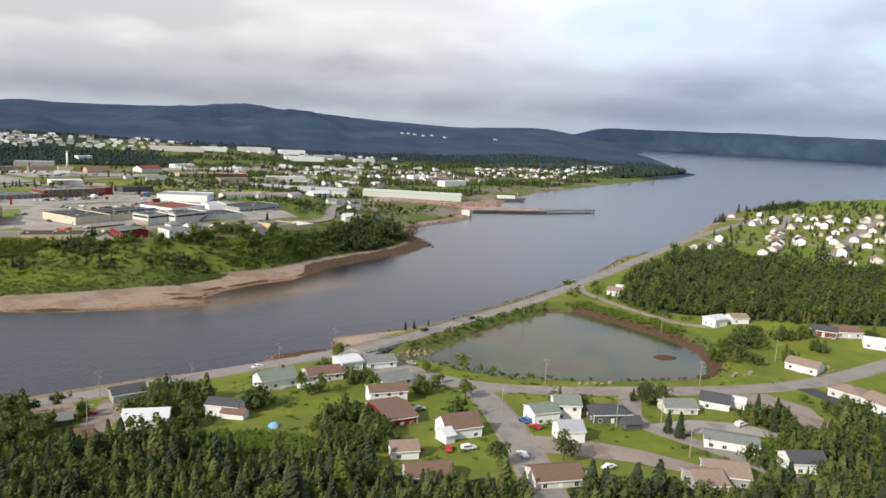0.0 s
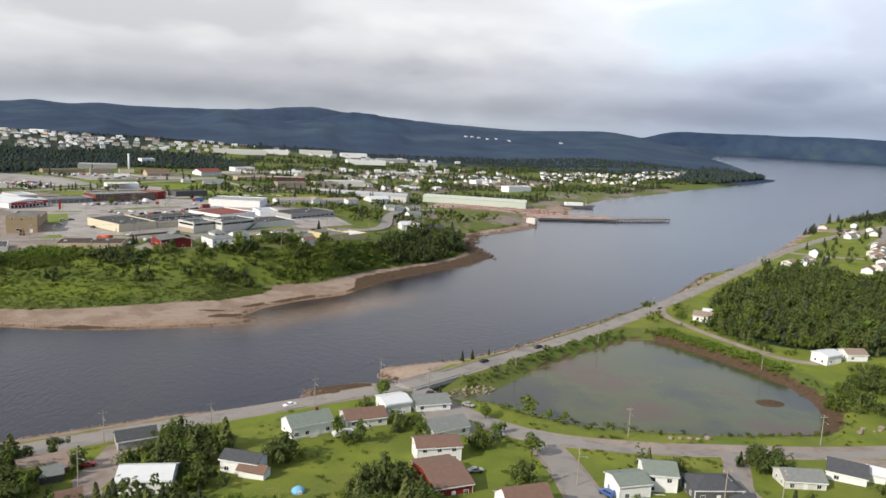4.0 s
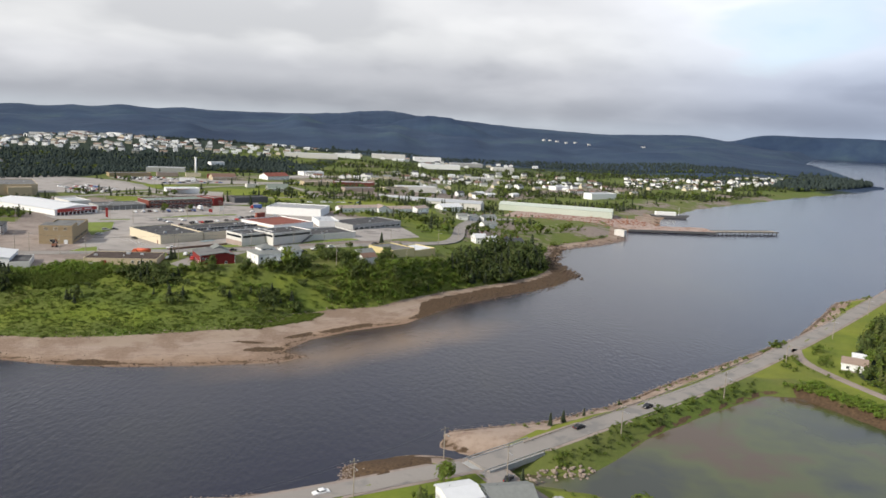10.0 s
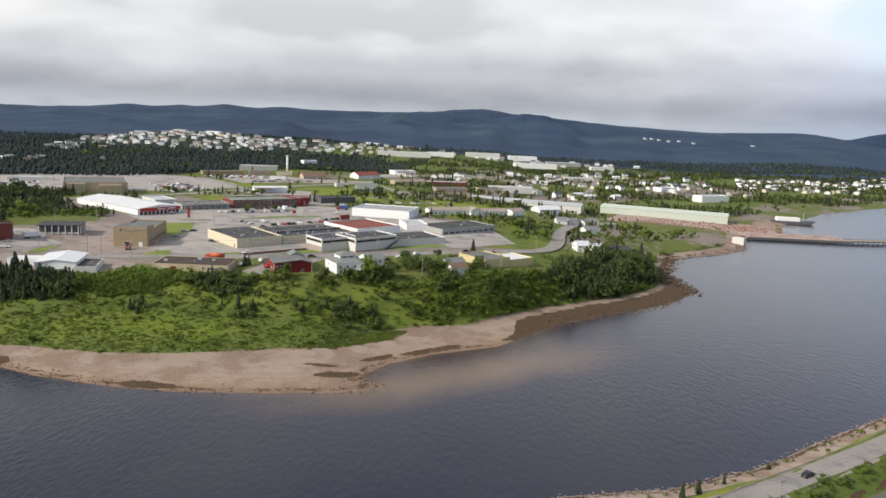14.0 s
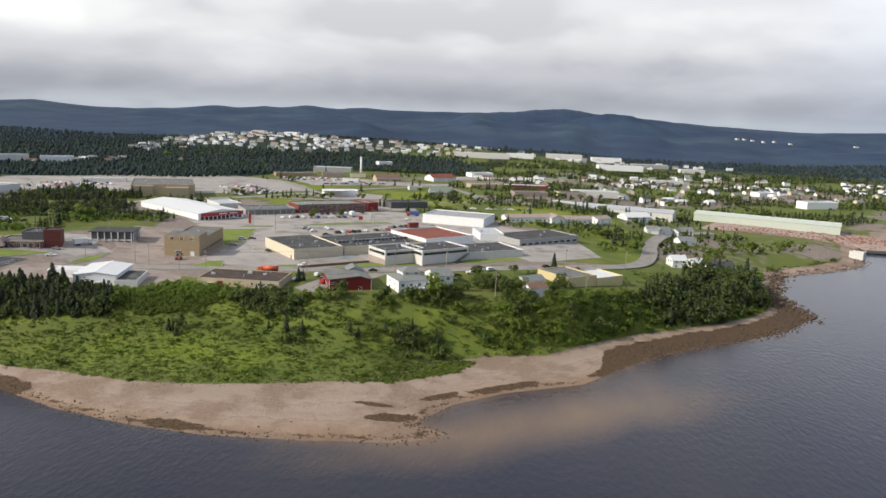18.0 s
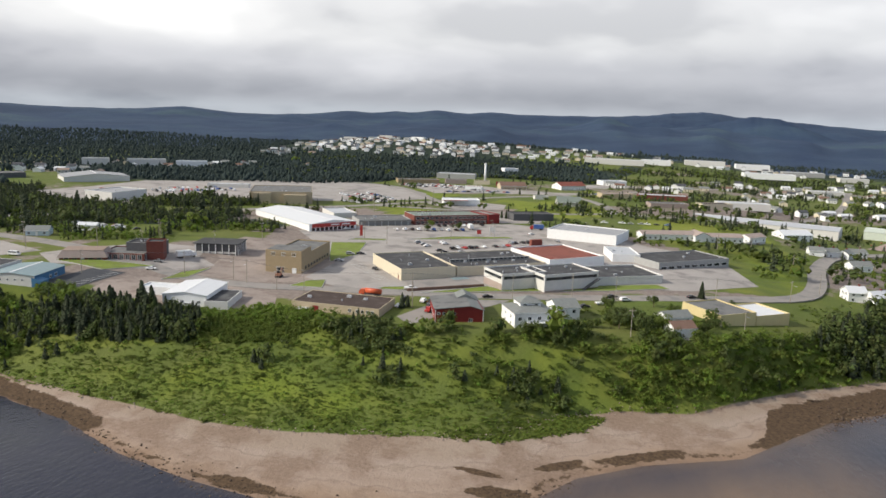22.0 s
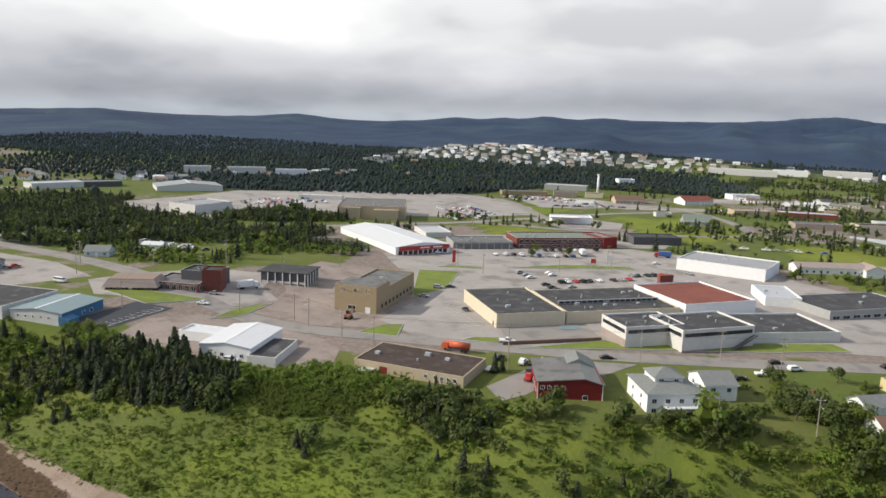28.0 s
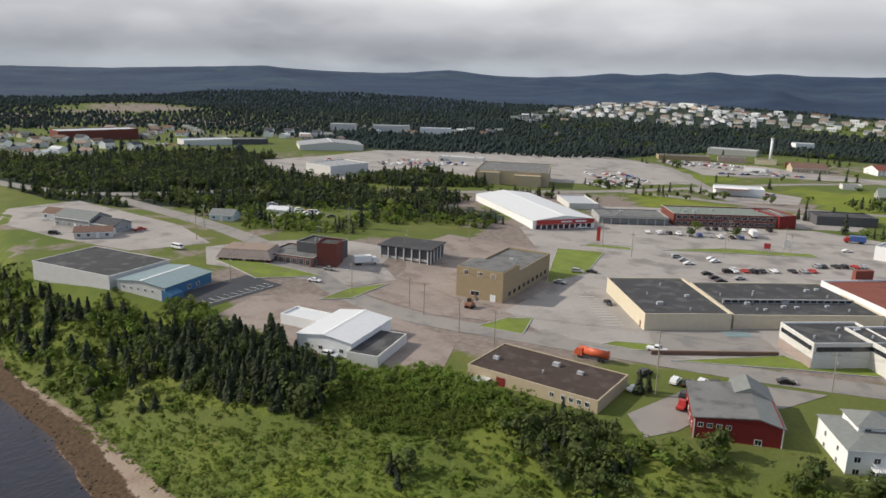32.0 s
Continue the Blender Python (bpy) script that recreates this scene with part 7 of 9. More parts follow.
# ---- poles, lamps and signs ----
def pole_kit():
    ob = thing("utility_pole", pose(0, 0, -80), "grey wooden utility pole with a cross-arm", "utility pole", "utility poles")
    part("shaft", tube(0.17, 0.11, -0.5, 10.5, 8), "grey_wood", ob)
    part("crossarm", boxes((-1.2, 1.2, -0.07, 0.07, 9.6, 9.78)), "grey_wood", ob)
    for u in (-1.0, 0.05, 1.0):
        part("insulator", tube(0.06, 0.05, 9.78, 10.0, 6, u, 0), "white", ob)
    part("lamp_arm", boxes((-0.05, 0.05, -1.9, 0, 8.3, 8.38)), "steel", ob)
    part("lamp_head", boxes((-0.15, 0.15, -2.4, -1.8, 8.22, 8.4), bevel=0.03), "steel", ob)
    return ob


kit = pole_kit()
for x, y, turn in ((99, 169.5, 38), (149, 206.5, 38), (57.5, 136, 20), (41, 150.5, 30), (16.5, 125.5, 25), (-44.2, 98, 25), (-41.7, 67, 60), (-14.6, 104, 25), (209, 166, 60), (137, 42, 70), (130.6, 15, 60), (230, 75, 80), (235, 112, 30), (195, 249, 40), (240, 290, 42), (290, 340, 42), (345, 392, 42),
                   (400, 446, 42), (-238, 324, 70), (-140, 344, 10), (-99, 361.5, 30), (-60, 377, 25), (-20, 396, 30), (20, 420, 45), (52, 446, 60), (68, 480, 80), (-226, 399, 60), (-276, 371, 10), (-271, 410, 30), (-205, 350, 0), (-172, 350, 5), (-320, 366, 0), (-131, 499, 40), (-160, 470, 40), (-110, 520, 40),
                   (-60, 560, 40), (20, 560, 70), (40, 580, 70), (60, 530, 70), (110, 640, 50), (-8, 344, 20), (30, 366, 30), (-30, 333, 20), (-92, 345, 90), (122, 44, 0), (88, 60, 80), (118, 96, 0), (180, 86, 0), (-230, 600, 40), (-300, 625, 10), (-153.7, 345, 10), (-181, 353, 5), (-261, 400, 30), (-38, 393.5, 25), (-223, 438, 40), (-251, 375, 10), (-299, 349, 0), (-180, 481.5, 40), (-116, 534, 40), (-141, 533, 40), (-250, 640, 60), (-222, 706, 70), (-190, 780, 60)):
    copy_thing(kit, pose(x, y, ground_z(x, y), 0, 0, turn))
for o in (*kit.children_recursive, kit):
    bpy.data.objects.remove(o)


def wire(points, label="thin overhead power line"):
    """Slack wires from pole head to pole head."""
    cu = bpy.data.curves.new("power_line", "CURVE")
    cu.dimensions, cu.bevel_depth, cu.bevel_resolution = "3D", 0.022, 0
    for a, b in zip(points, points[1:]):
        for off in (-0.9, 0.9):
            sp = cu.splines.new("POLY")
            sp.points.add(8)
            for i in range(9):
                u = i / 8
                x, y = a[0] + (b[0] - a[0]) * u + off * 0.5, a[1] + (b[1] - a[1]) * u - off * 0.5
                z = (ground_z(*a) * (1 - u) + ground_z(*b) * u) + 9.9 - 2.2 * u * (1 - u)
                sp.points[i].co = (x, y, z, 1)
    cu.materials.append(M["darkgrey"])
    return tagged(new("power_line", cu), label, "power line")


wire([(-44.2, 98), (-14.6, 104), (16.5, 125.5), (41, 150.5), (99, 169.5), (149, 206.5), (195, 249), (240, 290), (290, 340)], "slack power line along the shore road")
wire([(-276, 371), (-238, 324), (-205, 350), (-172, 350), (-140, 344), (-99, 361.5), (-60, 377), (-20, 396), (20, 420), (52, 446), (68, 480)], "slack power line along the bank street")


def sign(x, y, tall, w, h, mat, label):
    ob = thing("pole_sign", pose(x, y, ground_z(x, y), 0, 0, 25), label, "sign")
    part("post", boxes((-w / 2 + 0.1, -w / 2 + 0.25, -0.1, 0.1, -0.3, tall), (w / 2 - 0.25, w / 2 - 0.1, -0.1, 0.1, -0.3, tall)), "steel", ob)
    part("panel", boxes((-w / 2, w / 2, -0.2, 0.2, tall - h, tall), bevel=0.04), mat, ob)
    return ob


sign(-182, 481, 8, 1.6, 6.4, "red_paint", "tall red and white pylon sign")
sign(-111, 518.5, 8, 3.2, 3.4, "offwhite", "tall pale shop pylon sign")
sign(-118, 514, 6, 2.6, 2.4, "red_paint", "tall red pylon sign on a verge")

# ---- small things of the village ----
tent = thing("tent", pose(13.4, 61, ground_z(13.4, 61), 0, 0, 20), "pale blue dome tent on a lawn", "tent")
bm = bmesh.new()
bmesh.ops.create_icosphere(bm, subdivisions=2, radius=1.9)
for v in bm.verts:
    v.co.z = max(v.co.z, -0.1) * 0.85
part("canopy", bm, "blue_tarp", tent, smooth=True)
part("door_flap", boxes((-0.5, 0.5, -1.85, -1.6, 0, 1.0)), "white", tent)
swing = thing("play_frame", pose(7, 58, ground_z(7, 58), 0, 0, 10), "dark wooden A-frame play swing", "play frame")
for u in (-1.5, 1.5):
    part("leg", prism([(u - 0.06, 2.4), (u + 0.06, 2.4), (u + 0.06, 2.3), (u - 0.06, 2.3)], -0.1, 0.1), "wood", swing)
    for s in (-1, 1):
        bm = boxes((u - 0.06, u + 0.06, -0.06, 0.06, 0, 2.7))
        bm.transform(Matrix.Translation((0, s * 1.2, 0)) @ Matrix.Rotation(s * 0.46, 4, "X"))
        part("leg", bm, "wood", swing)
part("beam", boxes((-1.7, 1.7, -0.08, 0.08, 2.35, 2.5)), "wood", swing)
shell = thing("boat", pose(25.5, 101, ground_z(25.5, 101) + 0.6, 0, 0, 25), "small white covered boat on a trailer", "boat")
part("hull", prism([(-3.2, 0.9), (-3.0, 0), (2.2, 0), (3.6, 1.0)], -1.1, 1.1), "white_paint", shell)
part("cover", prism([(-3.0, 0.9), (3.2, 1.0), (1.0, 1.5), (-2.6, 1.4)], -1.0, 1.0), "offwhite", shell)
part("trailer", boxes((-3.0, 4.2, -0.1, 0.1, -0.3, 0.0), (-0.6, 0.4, -1.2, 1.2, -0.5, -0.2)), "steel", shell)


def rock_mesh(seed):
    rng = random.Random(seed)
    bm = bmesh.new()
    bmesh.ops.create_icosphere(bm, subdivisions=1, radius=1.0)
    for v in bm.verts:
        v.co *= rng.uniform(0.7, 1.15)
        v.co.z *= 0.7
    me = bpy.data.meshes.new("boulder")
    bm.to_mesh(me)
    bm.free()
    me.materials.append(M["rock"])
    return me


ROCKS = [rock_mesh(k) for k in range(6)]
rng = random.Random(31)


def boulder(x, y, s, group):
    ob = new("boulder", rng.choice(ROCKS))
    ob.matrix_world = pose(x, y, ground_z(x, y) + s * 0.25, rng.uniform(0, 40), 0, rng.uniform(0, 360)) @ Matrix.Scale(s, 4)
    tagged(ob, "weathered grey-brown boulder on the shore", "boulder", group)


for x, y in ((208, 96), (204, 97.5), (211, 97), (206, 99), (213, 99), (202, 95.5), (135, 93.8), (138, 93.4), (141, 93), (144.5, 93.2), (132, 94.2)):
    boulder(x, y, rng.uniform(0.8, 1.4), "pond boulders")
for _ in range(60):
    u = rng.random()
    boulder(64 + 20 * u + rng.uniform(-3, 3), 142 + 4 * u + rng.uniform(-2.5, 4), rng.uniform(0.4, 0.9), "bridge riprap")


def stones(name, line, width, n, s0, s1, label, seed, mat="rock"):
    """Loose stones along a line, joined as stuff."""
    r = np.random.RandomState(seed)
    seg = r.randint(0, len(line) - 1, n)
    t = r.random_sample(n)
    p = np.array(line, float)
    pos = p[seg] * (1 - t[:, None]) + p[seg + 1] * t[:, None] + r.normal(0, width, (n, 2))
    pos = pos[ground_many(pos[:, 0], pos[:, 1]) > -0.4]
    me0 = ROCKS[0]
    v = np.array([tuple(q.co) for q in me0.vertices])
    f = np.array([tuple(q.vertices) for q in me0.polygons])
    s = r.uniform(s0, s1, len(pos))
    z = ground_many(pos[:, 0], pos[:, 1]) + s * 0.2
    co = (v[None] * s[:, None, None] + np.stack([pos[:, 0], pos[:, 1], z], 1)[:, None]).reshape(-1, 3)
    tris = (f[None] + (np.arange(len(pos)) * len(v))[:, None, None]).reshape(-1, 3)
    me = bpy.data.meshes.new(name)
    fill_mesh(me, co, tris, smooth=False)
    me.materials.append(M[mat])
    return tagged(new(name, me), label, "stones", kind="stuff")


stones("beach_stones", NORTH_WATER[3:14], 3.5, 900, 0.1, 0.4, "dark weedy stones along the tide line", 51, "weed_rock")
stones("beach_stones", NORTH_WATER[16:24], 4.5, 1500, 0.15, 0.6, "brown weed-covered rocks along the point", 52, "weed_rock")
stones("beach_stones", NORTH_GRASS[2:16], 1.5, 700, 0.1, 0.35, "drift stones at the foot of the bank", 53)
stones("shore_stones", SOUTH_WATER[3:8], 2.0, 700, 0.1, 0.4, "stones along the near shore", 54)
stones("shore_stones", SOUTH_WATER[13:26], 2.5, 1500, 0.15, 0.5, "stones along the causeway shore", 55)
stones("quay_rocks", NORTH_WATER[20:24], 5.0, 500, 0.4, 1.1, "dark weedy rocks at the foot of a low cliff", 57, "weed_rock")
stones("quay_rocks", NORTH_WATER[23:28], 2.5, 500, 0.4, 1.0, "armour rocks around the quay", 56)
stones("yard_scrap", [(150, 740), (200, 740), (260, 715), (290, 740), (230, 760)], 14, 500, 0.4, 1.2, "rusty scrap and stones on the quay yard", 57, "rust")
guard = thing("guard_rail", pose(0, 0, 0), "low grey timber guard rail along the causeway", "guard rail")
line = [(66, 159.5), (98, 184.5), (145, 221), (190, 261), (254, 320)]
for a, b in zip(line, line[1:]):
    n = int(math.hypot(b[0] - a[0], b[1] - a[1]) / 4)
    ang = math.degrees(math.atan2(b[1] - a[1], b[0] - a[0]))
    for k in range(n):
        x, y = a[0] + (b[0] - a[0]) * k / n, a[1] + (b[1] - a[1]) * k / n
        z = ground_z(x, y)
        ob = part("post", boxes((-0.1, 0.1, -0.1, 0.1, -0.3, 0.75)), "grey_wood", guard)
        ob.matrix_local = pose(x, y, z, 0, 0, ang)
        ob = part("beam", boxes((0, 4.0, -0.06, 0.06, 0.45, 0.75)), "grey_wood", guard)
        ob.matrix_local = pose(x, y, z, 0, 0, ang)


# ---- trees and shrubs ----
FOOT = []
for ob in list(scene.objects):
    if ob.type == "EMPTY" and ob.parent is None:
        cs = [ob.matrix_basis @ Vector(c) for k in ob.children if k.type == "MESH" and k.name.split(".")[0] in ("wall", "deck") for c in k.bound_box]
        if cs:
            FOOT.append((min(c.x for c in cs), max(c.x for c in cs), min(c.y for c in cs), max(c.y for c in cs)))
FOOT = np.array(FOOT)


def clear(x, y, gap=1.5, paved=True):
    """Which places stand free of houses, roads and paving, and above the tide."""
    ok = ground_many(x, y) > 0.9
    for x0, x1, y0, y1 in FOOT:
        ok &= ~((x > x0 - gap) & (x < x1 + gap) & (y > y0 - gap) & (y < y1 + gap))
    if paved:
        for name, line, width, *_ in ROADS:
            ok &= line_distance(line, x, y) > width / 2 + gap
        for outline in PAVED:
            ok &= edge_distance(outline, x, y) < -gap * 0.6
    return ok


def scatter(outline, spacing, seed, keep=None, gap=1.5, paved=True):
    """Jittered places inside an outline."""
    rng = np.random.RandomState(seed)
    x0, x1 = min(p[0] for p in outline), max(p[0] for p in outline)
    y0, y1 = min(p[1] for p in outline), max(p[1] for p in outline)
    x, y = np.meshgrid(np.arange(x0, x1, spacing), np.arange(y0, y1, spacing))
    x = (x + rng.uniform(-0.48, 0.48, x.shape) * spacing).ravel()
    y = (y + rng.uniform(-0.48, 0.48, y.shape) * spacing).ravel()
    ok = edge_distance(outline, x, y) > 0
    x, y = x[ok], y[ok]
    if keep is not None:
        ok = keep(x, y, rng)
        x, y = x[ok], y[ok]
    ok = clear(x, y, gap, paved)
    return np.stack([x[ok], y[ok]], 1)


def spruce_kit(branches, rng, fat=1.0):
    """A unit spruce: a narrow core with drooping branches set all round it. Height 1, foot at 0."""
    v, f = [], []
    lean = (rng.uniform(-0.02, 0.02), rng.uniform(-0.02, 0.02))
    reach = [rng.uniform(0.75, 1.2) for _ in range(6)]
    for k in range(6):
        a = 6.2832 * k / 6
        v.append((0.09 * fat * math.cos(a), 0.09 * fat * math.sin(a), 0.06))
    v.append((*lean, 1.0))
    f += [(k, (k + 1) % 6, 6) for k in range(6)]
    for i in range(branches):
        h = ((i + rng.random()) / branches) ** 1.15
        a = i * 2.4 + rng.uniform(-0.4, 0.4)
        r = (0.20 * (1 - h) ** 0.8 + 0.025) * fat * reach[int(a / 6.2832 * 6) % 6] * rng.uniform(0.8, 1.12)
        z = 0.07 + 0.88 * h
        c, n = math.cos(a), math.sin(a)
        w = (0.055 + 0.03 * rng.random()) * (1.15 - 0.6 * h) * fat
        base = len(v)
        v += [(lean[0] * h + c * r * 0.12, lean[1] * h + n * r * 0.12, z + 0.05), (c * r * 0.65 - n * w, n * r * 0.65 + c * w, z), (c * r, n * r, z - 0.05 - 0.03 * rng.random()), (c * r * 0.65 + n * w, n * r * 0.65 - c * w, z)]
        f += [(base, base + 1, base + 2), (base, base + 2, base + 3)]
    return np.array(v), np.array(f)


def crown_kit(rng, sharp):
    """A unit tree of the far woods: an uneven crown on six sides, foot at 0, height 1."""
    v = []
    for z, r in ((0.08, 0.28), (0.52, 0.31 - 0.10 * sharp)):
        v += [(r * rng.uniform(0.7, 1.3) * math.cos(1.047 * i + z), r * rng.uniform(0.7, 1.3) * math.sin(1.047 * i + z), z + rng.uniform(-0.08, 0.08)) for i in range(6)]
    v.append((rng.uniform(-0.06, 0.06), rng.uniform(-0.06, 0.06), 1.0))
    f = []
    for i in range(6):
        j = (i + 1) % 6
        f += [(i, j, j + 6), (i, j + 6, i + 6), (6 + i, 6 + j, 12)]
    return np.array(v), np.array(f)


def leafy_kit(leaves, size, rng, dome=0.25, core=True):
    """A unit shrub or crown: many leaf tufts over a lumpy rounded form of radius 1, foot at 0."""
    v, f = [], []
    lumps = [(rng.gauss(0, 0.45), rng.gauss(0, 0.45), rng.uniform(0.5, 1.3), rng.uniform(0.35, 0.6)) for _ in range(6)] + [(0, 0, 0.75, 0.7)]
    for _ in range(leaves):
        lx, ly, lz, lr = rng.choice(lumps)
        d = Vector((rng.gauss(0, 1), rng.gauss(0, 1), rng.gauss(0.45, 0.8))).normalized()
        p = Vector((lx, ly, lz)) + d * lr * rng.uniform(0.75, 1.08)
        p.z = max(p.z, 0.08)
        n = (d + Vector((rng.gauss(0, 0.4), rng.gauss(0, 0.4), rng.gauss(0.7, 0.4)))).normalized()
        a = n.orthogonal().normalized()
        a.rotate(Matrix.Rotation(rng.uniform(0, 6.28), 3, n))
        b = n.cross(a)
        s = size * rng.uniform(0.6, 1.3)
        base = len(v)
        v += [tuple(p + a * s), tuple(p + b * s * 0.7), tuple(p - a * s), tuple(p - b * s * 0.7)]
        f += [(base, base + 1, base + 2), (base, base + 2, base + 3)]
    if core:
        for lx, ly, lz, lr in lumps[-3:]:
            base = len(v)
            r = lr * 0.66
            v += [(lx + r, ly, lz), (lx, ly + r, lz), (lx - r, ly, lz), (lx, ly - r, lz), (lx, ly, lz + r), (lx, ly, max(lz - r, 0))]
            f += [(base + i, base + (i + 1) % 4, base + 4) for i in range(4)] + [(base + (i + 1) % 4, base + i, base + 5) for i in range(4)]
    return np.array(v), np.array(f)


def grass_kit(rng):
    """A unit tussock: loose blades that spread and lie over."""
    v, f = [], []
    for _ in range(16):
        a, r = rng.uniform(0, 6.283), rng.uniform(0.1, 1.0)
        p = Vector((r * math.cos(a), r * math.sin(a), rng.uniform(0.1, 0.75) * (1.1 - r * 0.6)))
        n = Vector((rng.gauss(0, 0.45), rng.gauss(0, 0.45), 1)).normalized()
        u = n.orthogonal().normalized()
        u.rotate(Matrix.Rotation(rng.uniform(0, 6.28), 3, n))
        w = n.cross(u)
        base = len(v)
        v += [tuple(p + u * 0.42), tuple(p + w * 0.22), tuple(p - u * 0.42 - n * 0.1), tuple(p - w * 0.22)]
        f += [(base, base + 1, base + 2), (base, base + 2, base + 3)]
    return np.array(v), np.array(f)


krng = random.Random(11)
GRASS = [grass_kit(krng) for _ in range(5)]
SPRUCE_NEAR = [spruce_kit(72, krng, krng.uniform(1.15, 1.6)) for _ in range(7)]
SPRUCE_MID = [spruce_kit(26, krng, krng.uniform(1.2, 1.6)) for _ in range(5)]
SPRUCE_FAR = [crown_kit(krng, krng.uniform(0.2, 1.1)) for _ in range(6)]
ROUND_FAR = [crown_kit(krng, krng.uniform(-0.9, -0.3)) for _ in range(5)]
SHRUB_NEAR = [leafy_kit(96, 0.15, krng) for _ in range(6)]
SHRUB_MID = [leafy_kit(34, 0.27, krng) for _ in range(4)]
SHRUB_FAR = [leafy_kit(9, 0.5, krng) for _ in range(3)]


def mass(name, kits, places, size, spread, mat, label, category, seed, squash=1.0, sink=0.0, smooth=False):
    """Many plants of one cover joined into one mesh of kind stuff."""
    rng = np.random.RandomState(seed)
    co, tris, start = [], [], 0
    z = ground_many(places[:, 0], places[:, 1]) - sink
    which = rng.randint(0, len(kits), len(places))
    for k, (v, f) in enumerate(kits):
        p = places[which == k]
        if not len(p):
            continue
        s = size * np.exp(rng.normal(0, spread, len(p)))
        a = rng.uniform(0, 6.2832, len(p))
        fat = rng.uniform(0.85, 1.2, len(p))
        c, n = np.cos(a), np.sin(a)
        x = (v[None, :, 0] * c[:, None] - v[None, :, 1] * n[:, None]) * (s * fat)[:, None] + p[:, 0, None]
        y = (v[None, :, 0] * n[:, None] + v[None, :, 1] * c[:, None]) * (s * fat)[:, None] + p[:, 1, None]
        h = v[None, :, 2] * (s * squash)[:, None] + z[which == k][:, None]
        co.append(np.stack([x, y, h], 2).reshape(-1, 3))
        tris.append((f[None] + (np.arange(len(p)) * len(v))[:, None, None] + start).reshape(-1, 3))
        start += len(p) * len(v)
    if not co:
        return None
    me = bpy.data.meshes.new(name)
    fill_mesh(me, np.concatenate(co), np.concatenate(tris), smooth=smooth)
    me.materials.append(M[mat])
    return tagged(new(name, me), label, category, kind="stuff")


def share(places, parts, seed):
    """Deals places out in the given proportions."""
    rng = np.random.RandomState(seed)
    pick = rng.choice(len(parts), len(places), p=np.array(parts) / sum(parts))
    return [places[pick == k] for k in range(len(parts))]


# the spruce wood on the near slope
NEAR_WOOD = [(-120, 110), (-78, 92), (-60, 66), (-48, 54), (-36, 58), (-24, 62), (-12, 58), (-2, 44), (11, 34), (21, 30), (32, 34), (42, 26), (45, 8), (62, 6), (80, 0), (100, -3), (114, -10), (132, -12), (148, 4), (166, 13), (188, 30), (206, 36), (236, 40), (300, 50), (300, -14), (120, -30), (-120, -16)]
near = scatter(NEAR_WOOD, 2.9, 1, gap=1.0)
a, b, c, d = share(near, (0.17, 0.24, 0.31, 0.28), 2)
mass("spruce_wood", SPRUCE_NEAR, a, 6.4, 0.24, "spruce", "dense dark spruce wood on a slope", "trees", 3)
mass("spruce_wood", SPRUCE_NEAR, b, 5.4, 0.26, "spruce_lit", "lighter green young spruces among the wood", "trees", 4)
mass("broadleaf_wood", SHRUB_NEAR, c, 1.9, 0.25, "leaf_deep", "rounded broadleaf trees among the spruces", "trees", 5, squash=1.35)
mass("broadleaf_wood", SHRUB_NEAR, d, 1.6, 0.3, "leaf", "bright broadleaf scrub among the spruces", "trees", 12, squash=1.3)
# the wood beyond the pond
POND_WOOD = [(245, 277), (300, 335), (381, 395), (389, 334), (418, 284), (433, 254), (470, 240), (420, 150), (334, 151), (288, 158), (262, 172), (247, 182), (220, 203), (216, 232), (232, 248)]
far_side = scatter(POND_WOOD, 3.5, 6)
a, b, c, d = share(far_side, (0.15, 0.27, 0.33, 0.25), 7)
mass("mixed_wood", SPRUCE_MID, a, 6.2, 0.3, "spruce", "dense mixed wood beside the pond", "trees", 8)
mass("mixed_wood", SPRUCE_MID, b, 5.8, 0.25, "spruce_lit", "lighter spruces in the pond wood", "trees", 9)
mass("mixed_wood", SHRUB_NEAR, c, 2.7, 0.3, "leaf_deep", "deep green broadleaf trees by the pond", "trees", 10, squash=1.45)
mass("mixed_wood", SHRUB_NEAR, d, 2.2, 0.32, "leaf", "bright broadleaf trees by the pond", "trees", 11, squash=1.35)
# gardens and verges of the village
garden = [scatter(o, 3.2, 20 + i, gap=0.8) for i, o in enumerate(([(-36, 92), (-14, 76), (-4, 90), (-14, 103), (-28, 108)], [(26, 38), (24, 58), (34, 74), (46, 64), (50, 50), (46, 34), (34, 28)], [(-72, 92), (-50, 92), (-52, 62), (-74, 66)], [(2, 86), (10, 90), (9, 78), (3, 76)],
                                                                  [(20, 106), (27, 104), (28, 112), (22, 114)], [(40, 98), (52, 104), (52, 112), (42, 108)], [(64, 104), (74, 96), (80, 110), (70, 118)], [(160, 30), (178, 24), (182, 46), (170, 48)], [(-66, 52), (-40, 42), (-12, 42), (-16, 58), (-40, 50), (-56, 62)]))]
